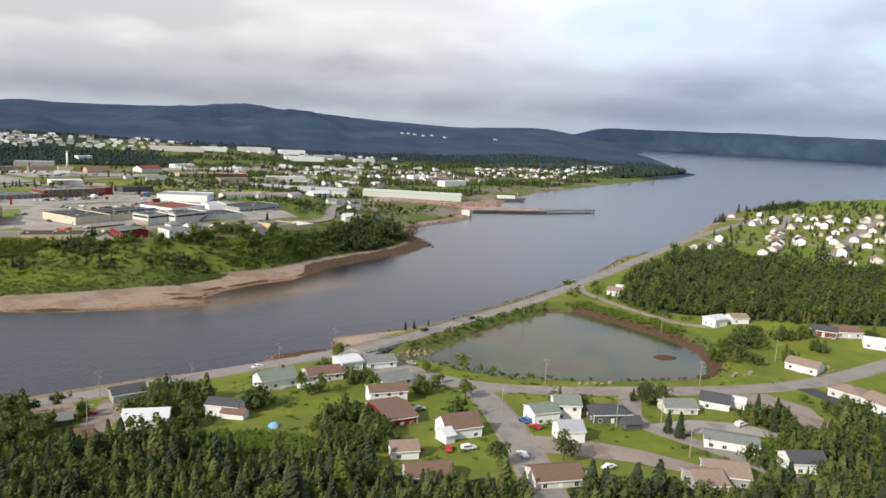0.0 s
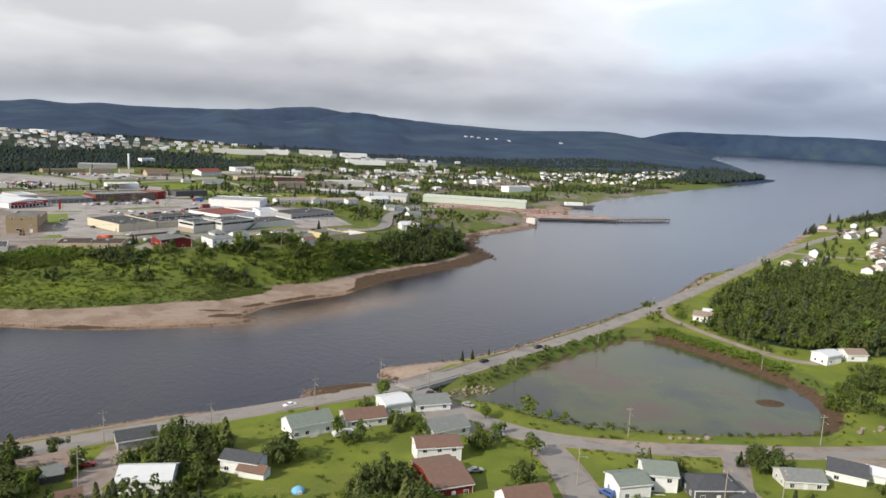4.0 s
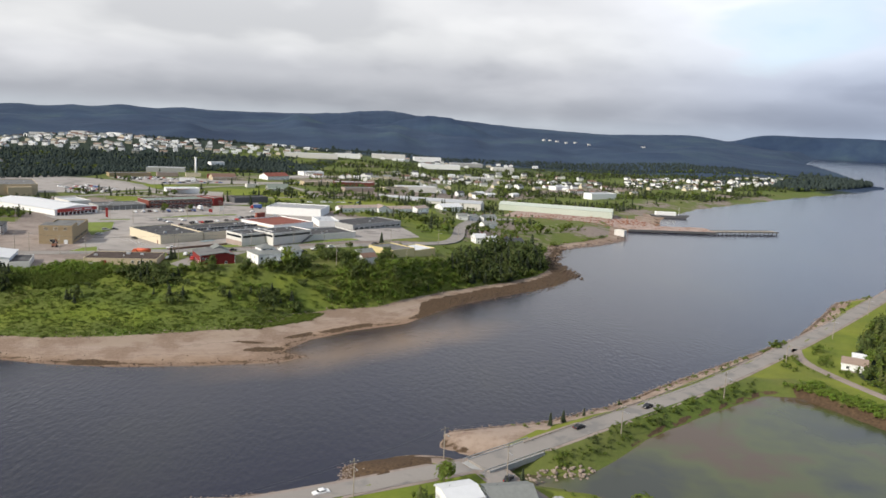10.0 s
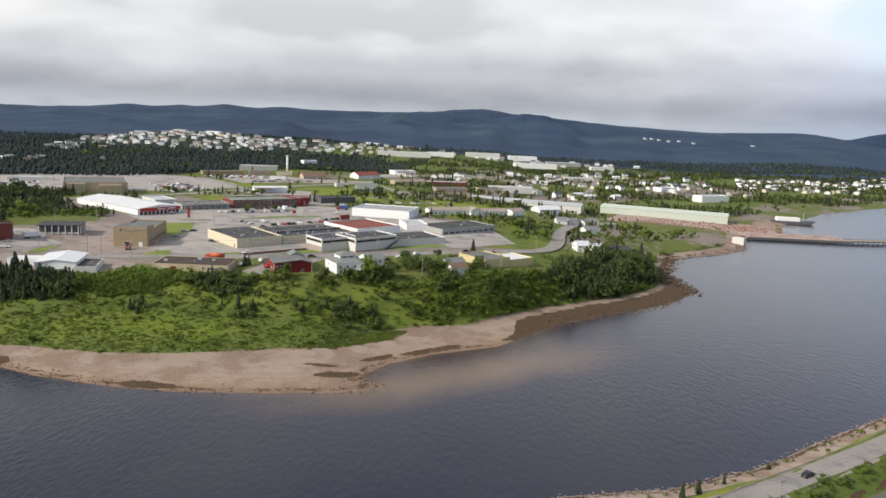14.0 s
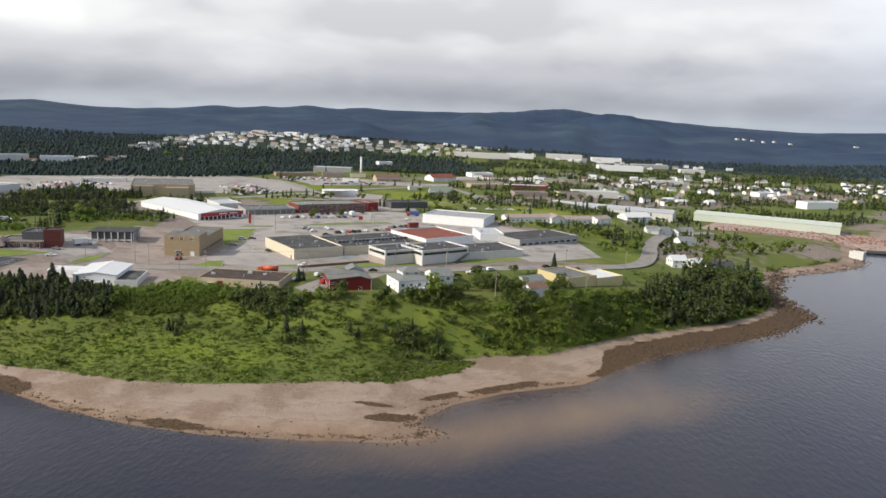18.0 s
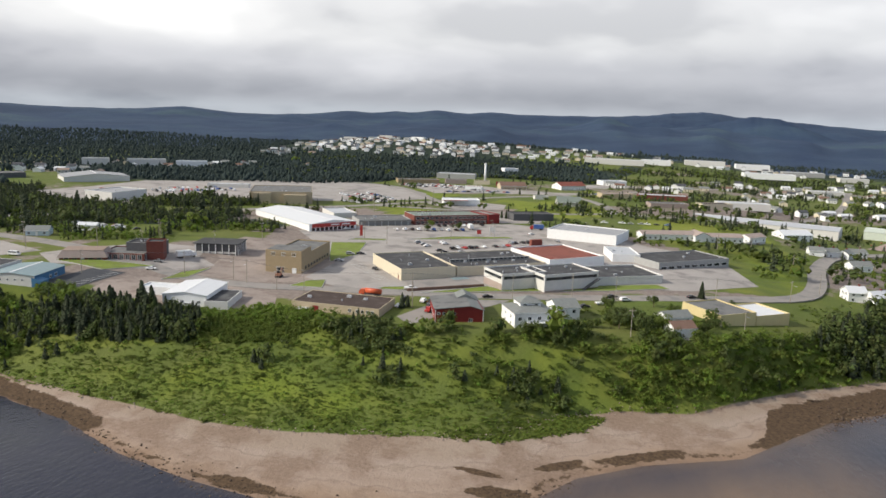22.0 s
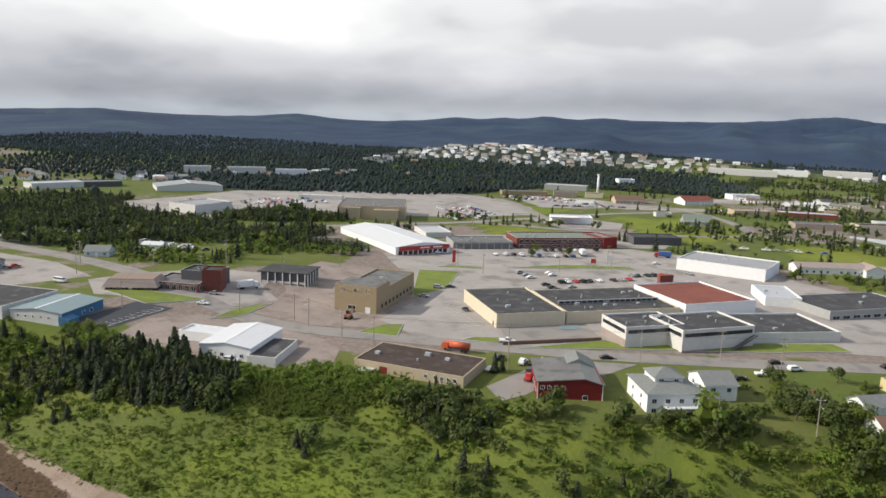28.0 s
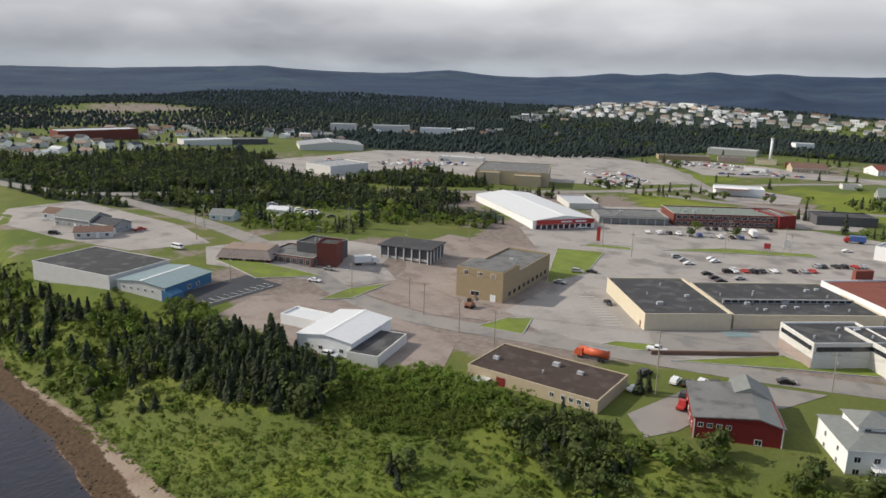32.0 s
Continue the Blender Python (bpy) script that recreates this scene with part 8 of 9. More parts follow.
CLUMPS = ((-26, 79, 7), (-19, 74, 6), (-12, 66, 6), (-26, 98, 5), (-16, 92, 6), (32, 42, 6), (40, 40, 7), (39, 63, 5), (45, 67, 5), (8, 83, 5), (50, 100, 3), (67, 90, 4), (-66, 82, 8), (-59, 62, 9), (-58, 50, 8), (-45, 78, 4), (28, 95, 3), (147, 66, 5), (158, 80, 3), (168, 38, 5), (175, 36, 5),
          (186, 44, 5), (173, 17, 8), (187, 19, 8), (207, 28, 9), (194, 32, 7), (212, 44, 6), (147, 6, 4), (156, 14, 3), (209, 121, 4), (217, 115, 4), (222, 108, 3), (241, 110, 4), (236, 134, 6), (222, 127, 5), (274, 143, 4), (312, 136, 5), (250, 150, 6), (262, 140, 5), (268, 124, 4), (110, 66, 3), (33, 120, 3), (72, 60, 3), (120, 64, 2.5))
grng = np.random.RandomState(29)
for cx, cy, r in CLUMPS:
    n = int(r * r * 0.55) + 3
    q = np.array((cx, cy)) + grng.normal(0, r * 0.5, (n, 2))
    garden.append(q[clear(q[:, 0], q[:, 1], 0.6)])
garden = np.concatenate(garden)
a, b, e = share(garden, (0.46, 0.45, 0.09), 30)
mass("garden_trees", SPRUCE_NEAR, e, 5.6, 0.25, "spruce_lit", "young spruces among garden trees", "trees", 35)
mass("garden_trees", SHRUB_NEAR, a, 2.0, 0.25, "leaf_deep", "full green garden trees between houses", "trees", 31, squash=1.5)
mass("garden_trees", SHRUB_NEAR, b, 1.8, 0.25, "leaf", "fresh green garden shrubs between houses", "trees", 32, squash=1.3)
knot = scatter([(-8, 46), (2, 40), (14, 36), (24, 40), (22, 50), (10, 54), (-4, 58)], 1.5, 33)
mass("knotweed_bed", SHRUB_NEAR, knot, 1.2, 0.15, "leaf_bright", "bed of tall bright-leaved knotweed", "shrubs", 34, squash=1.0)


def along_pond(x, y, rng):
    d = edge_distance(POND, x, y)
    return (d < -2.2) & (d > -9) & (rng.random_sample(x.shape) < np.where((y > 142) & (x < 170), 0.55, 0.2) + 0.35 * (waves(x, y, 22, 143) > 0.3))


weeds = scatter([(-70, 96), (-40, 108), (30, 128), (70, 132), (120, 92), (225, 90), (240, 60), (200, 30), (140, 10), (60, 14), (20, 46), (-20, 62)], 2.6, 36, lambda x, y, rng: rng.random_sample(x.shape) < np.clip(0.10 + 0.5 * waves(x, y, 26, 37), 0, 0.6), gap=0.8)
a, b = share(weeds, (0.75, 0.25), 37)
mass("garden_grass", GRASS, a, 0.9, 0.4, "verge_tuft", "tufts of long grass on the lawns", "grass", 38, squash=0.5)
mass("garden_shrubs", SHRUB_NEAR, b, 0.7, 0.4, "leaf", "small round garden bushes on the lawns", "shrubs", 39, squash=0.9)
pond_brush = scatter([(70, 150), (110, 195), (180, 240), (240, 190), (235, 120), (215, 95), (80, 88), (76, 104)], 2.0, 40, along_pond, gap=0.6)
a, b = share(pond_brush, (0.55, 0.45), 41)
mass("pond_shrubs", SHRUB_NEAR, a, 0.85, 0.45, "leaf", "low green shrubs on the pond bank", "shrubs", 42, squash=0.8)
mass("pond_shrubs", SHRUB_NEAR, b, 0.8, 0.4, "leaf_deep", "dark low brush on the pond bank", "shrubs", 43, squash=0.8)
lane_scrub = scatter([(204, 296), (216, 282), (222, 262), (214, 232), (222, 204), (236, 178), (228, 178), (214, 190), (200, 236), (188, 236), (196, 262)], 2.6, 52, lambda x, y, rng: rng.random_sample(x.shape) < 0.45, gap=0.6)
mass("lane_scrub", SHRUB_NEAR, lane_scrub, 1.3, 0.35, "leaf", "leafy scrub between the lane and the wood", "shrubs", 56, squash=1.0)
lane = scatter([(176, 222), (192, 222), (204, 198), (212, 180), (219, 160), (213, 158), (200, 188), (188, 212)], 2.0, 44, gap=0.5)
mass("lane_hedge", SHRUB_NEAR, lane, 1.5, 0.2, "leaf_bright", "thick bright hedge along a lane", "shrubs", 45, squash=0.8)
shore = scatter([(60, 176), (150, 240), (230, 312), (340, 420), (350, 412), (240, 302), (160, 232), (70, 170)], 3.2, 46, lambda x, y, rng: rng.random_sample(x.shape) < 0.45, gap=0.7)
mass("shore_brush", SHRUB_MID, shore, 0.8, 0.4, "leaf", "scrubby brush along the shore road", "shrubs", 47, squash=0.8)
crest = np.concatenate([scatter(o, 5.0, 155 + i, gap=1) for i, o in enumerate(([(600, 690), (640, 735), (720, 775), (820, 830), (840, 815), (730, 752), (650, 715)], [(505, 590), (534, 622), (566, 632), (540, 600)]))])
mass("shore_spruces", SPRUCE_MID, crest, 7.5, 0.25, "spruce", "dark spruces along the shore behind an estate", "trees", 158)
estate = scatter([(400, 420), (460, 500), (600, 650), (760, 800), (1000, 900), (1000, 500), (640, 300), (470, 260), (420, 300)], 9.0, 48, lambda x, y, rng: rng.random_sample(x.shape) < 0.28, gap=1.0)
a, b = share(estate, (0.5, 0.5), 49)
mass("estate_trees", SHRUB_MID, a, 2.3, 0.3, "leaf_deep", "garden trees of a housing estate", "trees", 50, squash=1.4)
mass("estate_trees", SPRUCE_MID, b, 6.5, 0.25, "spruce", "spruces between estate houses", "trees", 51)

# the bank below the town
BANK = [p for p in NORTH_GRASS[2:22]] + [p for p in NORTH_TOP[20:2:-1]]
CONIFER_STAND = [(-232, 287), (-208, 296), (-196, 299), (-166, 304), (-153, 298), (-152, 287), (-183, 281), (-200, 279), (-225, 276)]
DARK_CLUMPS = ([(-107, 307), (-104, 322), (-86, 318), (-76, 306), (-84, 301), (-97, 301)], [(-84, 297), (-75, 298), (-73, 290), (-81, 289)], [(-46, 306), (-38, 318), (-31, 312), (-36, 303)], [(-128, 286), (-120, 289), (-119, 284)], [(-62, 300), (-55, 302), (-54, 296)])
THICKET = [(-12, 321), (5, 325), (33, 347), (60, 379), (72, 391), (62, 396), (40, 376), (12, 349), (-8, 341)]


def brush_keep(x, y, rng):
    """Thick along the bank's crest and round its eastern end, thin on the open grass."""
    low, high = edge_distance(NORTH_GRASS, x, y), edge_distance(NORTH_TOP, x, y)
    t = np.clip(low / np.maximum(low - high, 0.1), 0, 1)
    open_grass = edge_distance(SLOPE_GRASS, x, y) > -1
    p = np.where(open_grass, 0.015, np.where(t > 0.82, 0.50, np.where(x > 0, 0.6, 0.14 + 0.5 * (waves(x, y, 24, 9) > 0.25))))
    p = np.where((x > -62) & (x < -26) & (t > 0.7), 0.1, p)
    return (rng.random_sample(x.shape) < p) & (edge_distance(CONIFER_STAND, x, y) < 1) & (edge_distance(THICKET, x, y) < 0)


brush = scatter(BANK, 2.2, 60, brush_keep, gap=0.5)
a, b, c = share(brush, (0.48, 0.18, 0.34), 61)
mass("bank_shrubs", SHRUB_NEAR, a, 1.25, 0.42, "leaf", "tangled green shrubs on a steep bank", "shrubs", 62, squash=0.9)
mass("bank_shrubs", SHRUB_NEAR, b, 1.5, 0.42, "leaf_deep", "dark alder brush on a steep bank", "shrubs", 63, squash=0.95)
mass("bank_shrubs", SHRUB_NEAR, c, 1.2, 0.35, "leaf_bright", "bright-leaved thicket on a steep bank", "shrubs", 64, squash=0.85)
for i, o in enumerate(DARK_CLUMPS):
    clump = scatter(o, 2.3, 170 + i, gap=0.5)
    a, b = share(clump, (0.7, 0.3), 180 + i)
    mass("alder_clump", SHRUB_NEAR, a, 1.6, 0.35, "leaf_deep", "dark rounded clump of alders on the bank", "trees", 190 + i, squash=1.1)
    mass("alder_clump", SPRUCE_NEAR, b, 3.8, 0.25, "spruce", "young dark spruces in an alder clump", "trees", 210 + i)
thicket = scatter(THICKET, 1.9, 220, gap=0.4)
a, b, c = share(thicket, (0.66, 0.28, 0.06), 221)
mass("bank_thicket", SHRUB_NEAR, a, 1.35, 0.25, "leaf_bright", "bright broad-leaved thicket low on the bank", "shrubs", 222, squash=1.0)
mass("bank_thicket", SHRUB_NEAR, b, 1.5, 0.35, "leaf", "rounded green bushes low on the bank", "shrubs", 223, squash=1.1)
mass("bank_thicket", SHRUB_NEAR, c, 1.9, 0.3, "leaf_deep", "dark rounded trees among bright bushes", "trees", 224, squash=1.3)
tufts = scatter(SLOPE_GRASS, 1.25, 65, lambda x, y, rng: rng.random_sample(x.shape) < 0.80 + 0.3 * waves(x, y, 13, 4), gap=0.3)
a, b = share(tufts, (0.6, 0.4), 66)
mass("grass_tussocks", GRASS, a, 0.75, 0.4, "verge_tuft", "tall uncut grass in tussocks", "grass", 67, squash=0.2)
mass("grass_tussocks", GRASS, b, 0.7, 0.4, "leaf_bright", "bright tall grass in tussocks", "grass", 68, squash=0.2)
wet = scatter([(-56, 275), (-37, 280), (-16, 299), (-9, 314), (-22, 308), (-40, 292)], 1.1, 99, gap=0.2)
mass("marsh_grass", GRASS, wet, 0.8, 0.35, "verge_tuft", "yellowish marsh grass beside the sand", "grass", 98, squash=0.5)
meadow = scatter(BANK, 1.7, 69, lambda x, y, rng: rng.random_sample(x.shape) < 0.45 + 0.4 * waves(x, y, 20, 71), gap=0.3)
mass("grass_tussocks", GRASS, meadow, 1.0, 0.4, "verge_tuft", "rough weeds between the shrubs", "grass", 70, squash=0.4)
stand = scatter(CONIFER_STAND, 2.5, 71)
under = scatter(CONIFER_STAND, 3.0, 171)
mass("spruce_stand", SHRUB_NEAR, under, 1.9, 0.3, "leaf_deep", "dark broadleaf growth filling a spruce stand", "trees", 172, squash=1.2)
crest_bed = scatter([(-240, 302), (-230, 305), (-200, 301), (-176, 302), (-153, 315), (-128, 320), (-112, 316), (-128, 307), (-150, 303), (-172, 297), (-200, 295), (-232, 296)], 1.7, 159, gap=0.4)
mass("knotweed_bed", SHRUB_NEAR, crest_bed, 1.35, 0.2, "leaf_bright", "bright ridge of knotweed along the bank top", "shrubs", 160, squash=1.0)
bed = scatter([(-156, 298), (-148, 306), (-128, 315), (-112, 312), (-122, 300), (-140, 291)], 1.3, 59, gap=0.5)
mass("knotweed_bed", SHRUB_NEAR, bed, 1.05, 0.12, "leaf", "even bed of broad-leaved knotweed on the bank", "shrubs", 58, squash=1.0)
mass("spruce_stand", SPRUCE_NEAR, stand, 5.4, 0.26, "spruce", "tight stand of tall dark spruces", "trees", 72)
strays = scatter(BANK, 9, 73, lambda x, y, rng: rng.random_sample(x.shape) < np.where(x < -190, 0.5, 0.05) * (edge_distance(SLOPE_GRASS, x, y) < 0))
mass("spruce_stand", SPRUCE_NEAR, strays, 4.6, 0.3, "spruce", "single spruces scattered on the bank", "trees", 74)
west = scatter([(-420, 285), (-330, 272), (-262, 264), (-216, 266), (-200, 284), (-214, 296), (-252, 288), (-310, 279), (-420, 305)], 3.3, 75)
a, b, c = share(west, (0.22, 0.42, 0.36), 76)
mass("west_wood", SHRUB_NEAR, c, 1.5, 0.3, "leaf_bright", "bright leafy scrub on the western bank", "trees", 57, squash=1.1)
mass("west_wood", SPRUCE_NEAR, a, 6.0, 0.25, "spruce", "dark spruces on the western bank", "trees", 77)
mass("west_wood", SHRUB_NEAR, b, 1.7, 0.3, "leaf", "broadleaf brush on the western bank", "trees", 78, squash=1.2)
verge_growth = scatter([(-60, 331), (-20, 351), (30, 373), (60, 402), (100, 442), (72, 458), (40, 420), (0, 388), (-40, 366), (-58, 348)], 2.6, 161, lambda x, y, rng: rng.random_sample(x.shape) < 0.22 + 0.5 * (waves(x, y, 24, 162) > 0.35), gap=0.6)
a, b = share(verge_growth, (0.6, 0.4), 163)
mass("yard_bushes", SHRUB_NEAR, a, 0.8, 0.4, "leaf", "low green bushes between the houses and the street", "shrubs", 164, squash=0.8)
mass("yard_grass", GRASS, b, 1.1, 0.4, "verge_tuft", "long rough grass between the houses and the street", "grass", 165, squash=0.5)
yards = []
for cx, cy, r in ((-16, 357, 4), (-8, 355, 4), (0, 360, 3.5), (-12, 365, 3), (-23, 349, 3), (-26, 336, 5), (-39, 333, 5), (-52, 325, 5), (-33, 331, 4), (-70, 322, 4), (14, 362, 4), (20, 374, 3), (-2, 348, 5), (10, 345, 5), (-20, 378, 2), (4, 385, 2.5)):
    q = np.array((cx, cy)) + grng.normal(0, r * 0.5, (int(r * r * 0.6) + 3, 2))
    yards.append(q[clear(q[:, 0], q[:, 1], 0.5)])
a, b = share(np.concatenate(yards), (0.5, 0.5), 53)
mass("bank_garden", SHRUB_NEAR, a, 2.0, 0.3, "leaf_deep", "leafy garden trees behind the bank houses", "trees", 54, squash=1.3)
mass("bank_garden", SHRUB_NEAR, b, 1.6, 0.3, "leaf", "fresh green shrubs round the bank houses", "shrubs", 55, squash=1.1)
point = scatter([(54, 386), (68, 384), (97, 402), (126, 446), (133, 500), (114, 508), (110, 480), (90, 452), (64, 404)], 3.0, 79)
a, b = share(point, (0.32, 0.68), 80)
mass("point_wood", SPRUCE_NEAR, a, 7.0, 0.28, "spruce", "dark spruces on the wooded point", "trees", 81)
mass("point_wood", SHRUB_NEAR, b, 2.6, 0.28, "leaf_deep", "broadleaf trees on the wooded point", "trees", 82, squash=1.3)
knoll = scatter([(104, 500), (134, 575), (175, 612), (205, 640), (190, 660), (140, 640), (96, 560)], 5.0, 83, lambda x, y, rng: rng.random_sample(x.shape) < 0.5)
mass("knoll_brush", SHRUB_MID, knoll, 1.9, 0.3, "leaf", "brush on the harbour knoll", "shrubs", 84)

# woods in and behind the town
TOWN_WOODS = [[(-499, 436), (-541, 571), (-409, 512), (-353, 503), (-310, 530), (-262, 512), (-236, 492), (-224, 480), (-262, 470), (-309, 462), (-330, 430), (-405, 450), (-413, 424), (-440, 380)],
              [(-390, 516), (-357, 529), (-316, 572), (-330, 592), (-384, 600), (-404, 566)], [(-300, 560), (-240, 588), (-240, 580), (-300, 552)]]
for i, o in enumerate(TOWN_WOODS):
    p = scatter(o, 3.1, 90 + i)
    a, b, c = share(p, (0.45, 0.47, 0.08), 95 + i)
    mass("town_wood", SPRUCE_MID, a, 5.6, 0.3, "spruce", "dark spruce wood at the edge of town", "trees", 100 + i)
    mass("town_wood", SHRUB_MID, b, 2.0, 0.28, "leaf_deep", "broadleaf edge of the town wood", "trees", 105 + i, squash=1.25)
    mass("town_wood", SHRUB_MID, c, 1.6, 0.3, "leaf", "bright scrub in the town wood", "trees", 145 + i, squash=1.2)
west_mix = scatter([(-640, 340), (-430, 345), (-388, 362), (-345, 400), (-330, 430), (-405, 450), (-500, 436), (-560, 570), (-600, 500), (-590, 420), (-640, 395)], 3.8, 108, lambda x, y, rng: waves(x, y, 70, 14) > -0.75)
a, b, c = share(west_mix, (0.44, 0.46, 0.10), 109)
mass("western_forest", SPRUCE_MID, a, 5.4, 0.3, "spruce", "dark spruces of the western forest", "trees", 126)
mass("western_forest", SHRUB_MID, b, 1.9, 0.3, "leaf_deep", "broadleaf trees of the western forest", "trees", 127, squash=1.3)
mass("western_forest", SHRUB_MID, c, 1.6, 0.3, "leaf", "bright scrub of the western forest", "trees", 128, squash=1.1)
KNOB = [(-270, 410), (-258, 446), (-233, 464), (-224, 440), (-232, 428), (-248, 410)]
yard = scatter([(-388, 366), (-300, 378), (-262, 402), (-236, 440), (-228, 476), (-262, 468), (-309, 460), (-330, 430), (-350, 396)], 3.6, 129, lambda x, y, rng: (waves(x, y, 60, 16) > -0.25) & (np.hypot((x + 322) / 30, (y - 419) / 10) > 1) & (edge_distance(KNOB, x, y) < 0), gap=1.5)
a, b, c = share(yard, (0.25, 0.45, 0.3), 130)
mass("yard_scrub", SHRUB_MID, c, 1.4, 0.35, "leaf_bright", "bright scrub around a yard", "shrubs", 139)
mass("yard_scrub", SPRUCE_MID, a, 4.6, 0.3, "spruce", "young spruces around a yard", "trees", 131)
mass("yard_scrub", SHRUB_MID, b, 1.7, 0.35, "leaf", "green scrub around a yard", "shrubs", 132)
SUBURB = [(-860, 380), (-600, 400), (-560, 470), (-590, 560), (-640, 700), (-800, 720), (-900, 560)]


def west_keep(x, y, rng):
    dense = np.where(edge_distance(SUBURB, x, y) > 0, 0.16, 1.0) * np.where(np.hypot((x + 1130) / 90.0, (y - 760) / 150.0) < 0.75 + 0.3 * waves(x, y, 70, 39), 0.04, 1.0)
    return rng.random_sample(x.shape) < dense


west_far = scatter([(-1700, 380), (-640, 400), (-560, 430), (-545, 575), (-620, 560), (-690, 640), (-640, 700), (-600, 720), (-640, 800), (-800, 960), (-760, 1180), (-1000, 1330), (-1700, 1320)], 8.0, 110, west_keep)
a, b = share(west_far, (0.35, 0.65), 133)
mass("western_forest", SPRUCE_FAR, a, 4.3, 0.3, "spruce_haze", "wide dark spruce forest", "trees", 111, smooth=True)
mass("western_forest", ROUND_FAR, b, 4.3, 0.28, "spruce_haze", "wide broadleaf forest with uneven crowns", "trees", 134, smooth=True)


def town_keep(x, y, rng):
    return rng.random_sample(x.shape) < np.where(waves(x, y, 190, 17) + 0.35 * waves(x, y, 60, 18) > np.where(x < -120, 0.50, np.where(y > 900, 0.05, -0.12)), 0.85, 0.035)


scatter_town = scatter([(-330, 660), (-120, 600), (40, 540), (80, 480), (110, 600), (260, 800), (420, 960), (900, 1400), (1090, 1600), (900, 1750), (-700, 1250), (-560, 900)], 6.5, 112, town_keep, gap=2)
a, b, c = share(scatter_town, (0.5, 0.35, 0.15), 113)
mass("town_trees", SPRUCE_MID, a, 5.6, 0.3, "spruce", "spruces scattered through the town", "trees", 114)
mass("town_trees", SHRUB_FAR, b, 2.2, 0.3, "leaf_deep", "broadleaf trees scattered through the town", "trees", 115)
mass("town_trees", SHRUB_FAR, c, 2.4, 0.3, "leaf", "bright shrubs scattered through the town", "trees", 116, squash=1.0)
field = scatter([(-22, 432), (40, 476), (60, 500), (70, 590), (20, 600), (-30, 590), (-50, 560), (20, 530), (44, 500)], 4.0, 117, lambda x, y, rng: rng.random_sample(x.shape) < 0.75 * (waves(x, y, 38, 119) > 0.3))
mass("field_shrubs", SHRUB_MID, field, 1.5, 0.4, "leaf", "shrubs on a grassy field", "shrubs", 118)
tip = scatter([(760, 1290), (915, 1410), (1090, 1572), (1108, 1628), (1040, 1760), (960, 1640), (860, 1520), (740, 1360)], 6.5, 150, lambda x, y, rng: rng.random_sample(x.shape) < np.where(x > 960, 0.9, np.where(waves(x, y, 60, 151) > 0, 0.7, 0.1)), gap=2)
mass("headland_wood", ROUND_FAR, tip, 9.0, 0.25, "spruce_haze", "dark wood on the headland beyond the harbour", "trees", 152, smooth=True)
BELT = [(-414, 800), (-474, 1120), (-620, 1200), (-760, 1180), (-1000, 1330), (-1700, 1320), (-1700, 1500), (-1000, 1640), (-400, 1760), (300, 1780), (900, 1900), (1100, 1720), (900, 1760), (500, 1560), (200, 1680), (-100, 1640), (-180, 1330), (-100, 1120), (-132, 1060), (-325, 1050)]


def belt_keep(x, y, rng):
    """Woods, thinned where the housing on the hill stands."""
    homes = np.minimum(np.hypot((x + 590) / 210.0, (y - 1400) / 130.0), np.minimum(np.hypot((x + 325) / 165.0, (y - 1410) / 75.0), np.hypot((x + 175) / 60.0, (y - 1470) / 60.0)))
    strip = (x > -130) & (x < 290) & (y > 1420) & (y < 1660)
    return rng.random_sample(x.shape) < np.where(homes < 1, 0.07, np.where(strip, 0.25, 1.0))


belt = scatter(BELT, 8.5, 120, belt_keep, gap=4, paved=False)
a, b = share(belt, (0.35, 0.65), 135)
mass("forest_belt", SPRUCE_FAR, a, 4.3, 0.25, "spruce_haze", "dark forest belt behind the town", "trees", 121, smooth=True)
mass("forest_belt", ROUND_FAR, b, 4.3, 0.28, "spruce_haze", "dark rounded crowns of the forest belt", "trees", 136, smooth=True)
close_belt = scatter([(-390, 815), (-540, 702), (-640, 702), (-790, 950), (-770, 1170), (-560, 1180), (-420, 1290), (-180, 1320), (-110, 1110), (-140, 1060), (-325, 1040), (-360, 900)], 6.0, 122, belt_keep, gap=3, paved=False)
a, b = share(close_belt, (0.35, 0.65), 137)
mass("forest_belt", SPRUCE_FAR, a, 4.3, 0.25, "spruce_haze", "dark forest behind the tower", "trees", 123, smooth=True)
mass("forest_belt", ROUND_FAR, b, 4.3, 0.28, "spruce_haze", "mixed broadleaf forest behind the tower", "trees", 138, smooth=True)


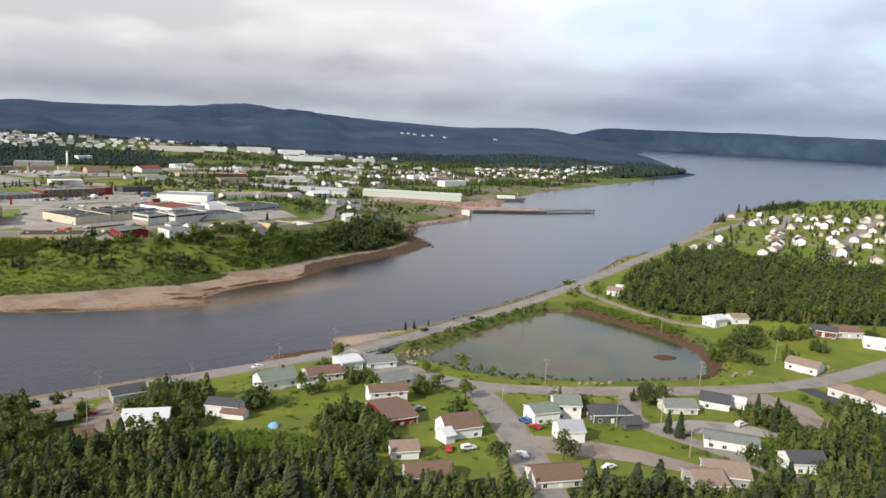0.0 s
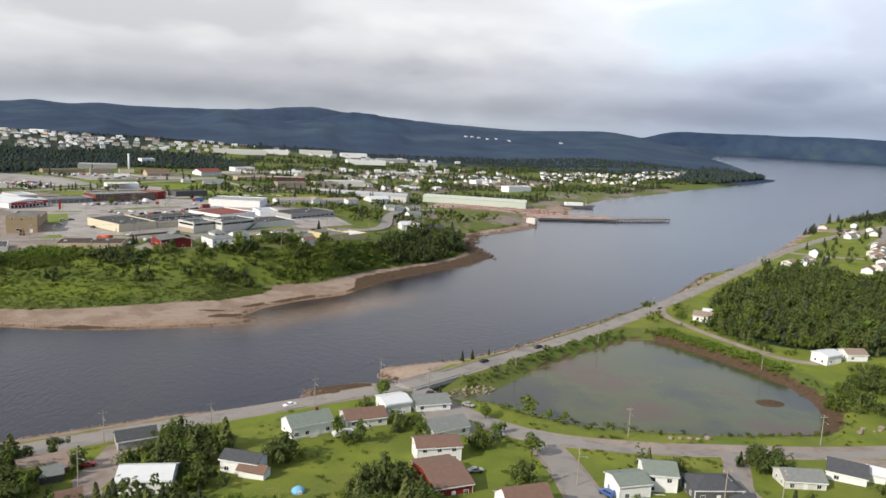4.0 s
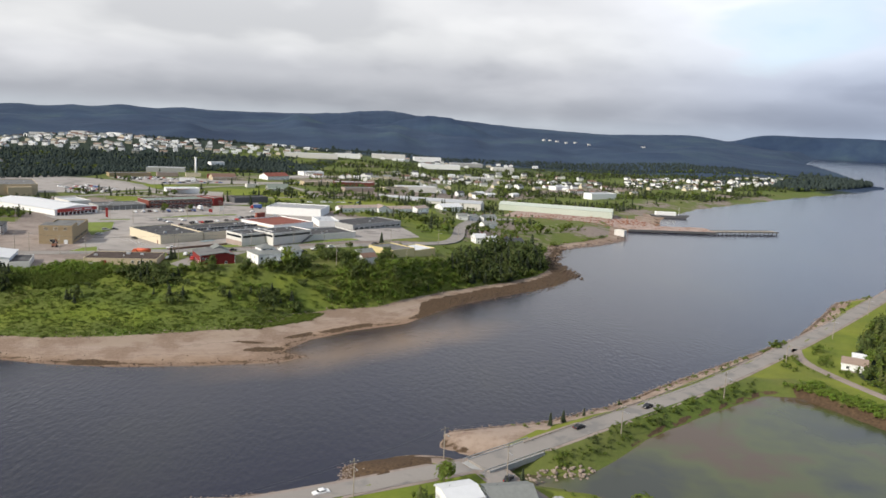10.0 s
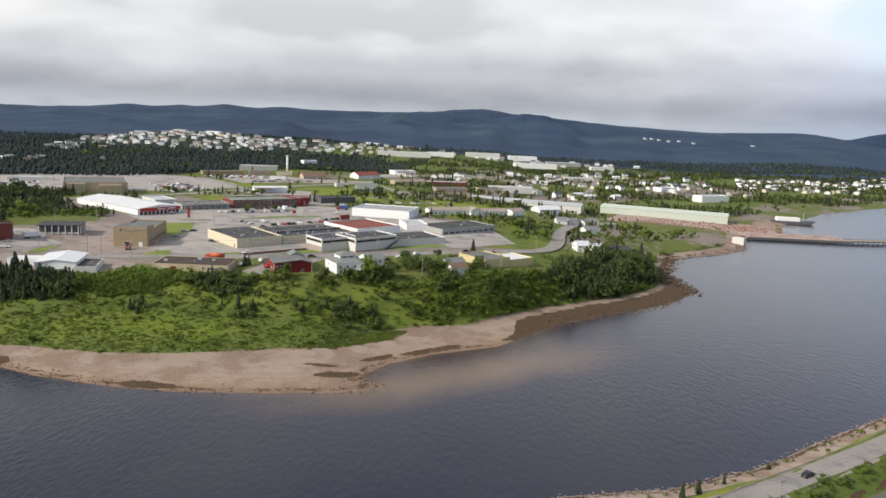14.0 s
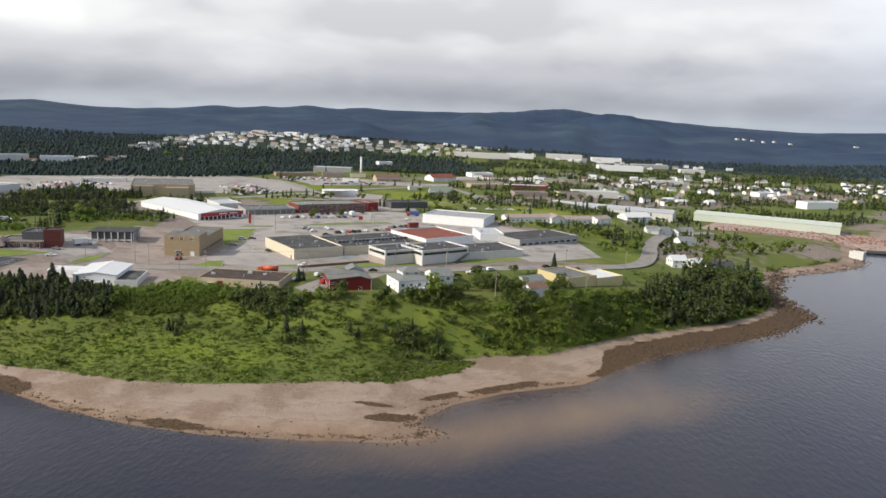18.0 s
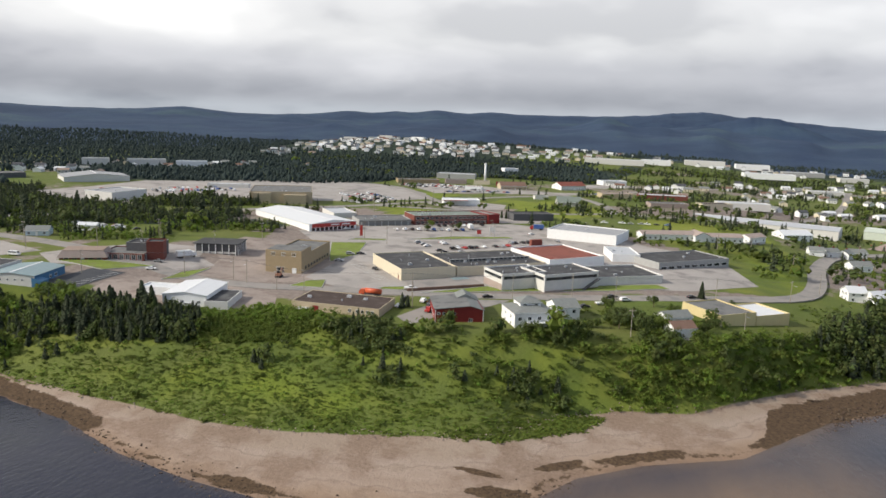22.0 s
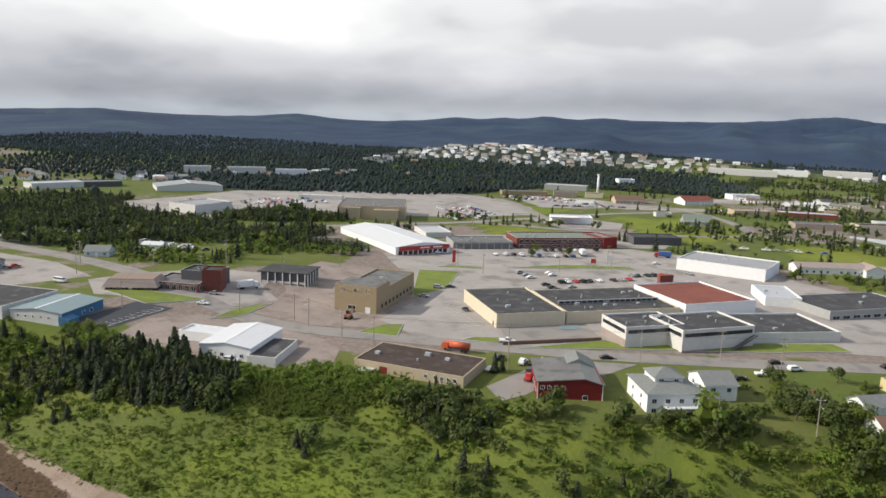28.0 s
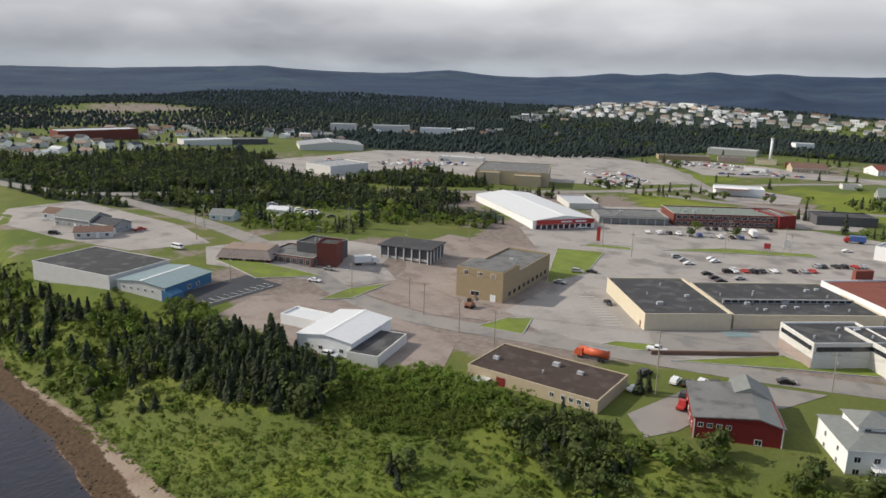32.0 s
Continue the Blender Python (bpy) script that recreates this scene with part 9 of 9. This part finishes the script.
# ---- single trees ----
def leafy_tree(x, y, tall, mat, label, seed):
    rng = random.Random(seed)
    ob = thing("broadleaf_tree", pose(x, y, ground_z(x, y), 0, 0, rng.uniform(0, 360)), label, "tree", "single trees")
    bm = tube(0.22, 0.12, -0.4, tall * 0.5, 7)
    for k in range(4):
        limb = tube(0.1, 0.04, 0, tall * 0.35, 5)
        limb.transform(Matrix.Translation((0, 0, tall * 0.3 + 0.3 * k)) @ Matrix.Rotation(1.57 * k, 4, "Z") @ Matrix.Rotation(0.75, 4, "X"))
        tmp = bpy.data.meshes.new("limb")
        limb.to_mesh(tmp)
        limb.free()
        bm.from_mesh(tmp)
        bpy.data.meshes.remove(tmp)
    part("trunk", bm, "trunk", ob)
    v, f = leafy_kit(620, 0.11, rng, core=False)
    me = bpy.data.meshes.new("crown")
    s = tall * 0.42
    fill_mesh(me, v * np.array((s, s, s * 1.05)) + np.array((0, 0, tall * 0.16)), f, smooth=False)
    me.materials.append(M[mat])
    crown = new("crown", me)
    crown.parent = ob
    return ob


def spruce_tree(x, y, tall, label, seed, mat="spruce"):
    rng = random.Random(seed)
    ob = thing("spruce_tree", pose(x, y, ground_z(x, y), 0, 0, rng.uniform(0, 360)), label, "tree", "single trees")
    part("trunk", tube(0.16, 0.05, -0.4, tall * 0.8, 6), "trunk", ob)
    v, f = spruce_kit(150, rng, 1.1)
    me = bpy.data.meshes.new("crown")
    fill_mesh(me, v * tall, f, smooth=False)
    me.materials.append(M[mat])
    crown = new("crown", me)
    crown.parent = ob
    return ob


for i, (x, y, tall, mat) in enumerate(((40, 131, 9, "leaf"), (81.5, 82, 8.5, "leaf"), (73, 18, 9, "leaf_deep"), (93, 19, 9.5, "leaf_deep"), (146, 68, 9, "leaf_deep"), (151, 66, 8, "leaf_deep"), (74, 113, 6, "leaf"), (67, 91, 6.5, "leaf"), (50, 97, 6.5, "leaf"), (96, 112, 4, "leaf_bright"),
                                       (101, 110, 4, "leaf_bright"), (5.5, 81, 7, "leaf_deep"), (-22, 380, 6, "leaf_deep"), (-13, 352, 8, "leaf_deep"), (-4, 350, 9, "leaf_deep"), (2, 356, 8, "leaf"), (-18, 362, 6, "leaf"), (26, 404, 6, "leaf_deep"), (-4, 392, 6, "leaf_deep"), (-140, 540, 7, "leaf_deep"), (-158, 528, 6, "leaf_deep"), (-160, 540, 6.5, "leaf"))):
    leafy_tree(x, y, tall, mat, "full-crowned green broadleaf tree", 200 + i)
for i, (x, y, tall) in enumerate(((137, 31, 9), (136, 36, 8), (177, 47, 9), (173, 33, 8.5), (181, 42, 9), (77, 174.5, 4.6), (82, 178, 4.4), (91, 186, 3.0), (107, 199, 2.4), (-95, 342, 6.5), (-94, 345, 5), (14, 420, 8), (142, 70, 5), (62, 137, 4.5), (57, 132, 3), (-130, 620, 7), (-134, 622, 6.5), (-280, 600, 6))):
    spruce_tree(x, y, tall, "dark spruce tree standing alone", 300 + i)
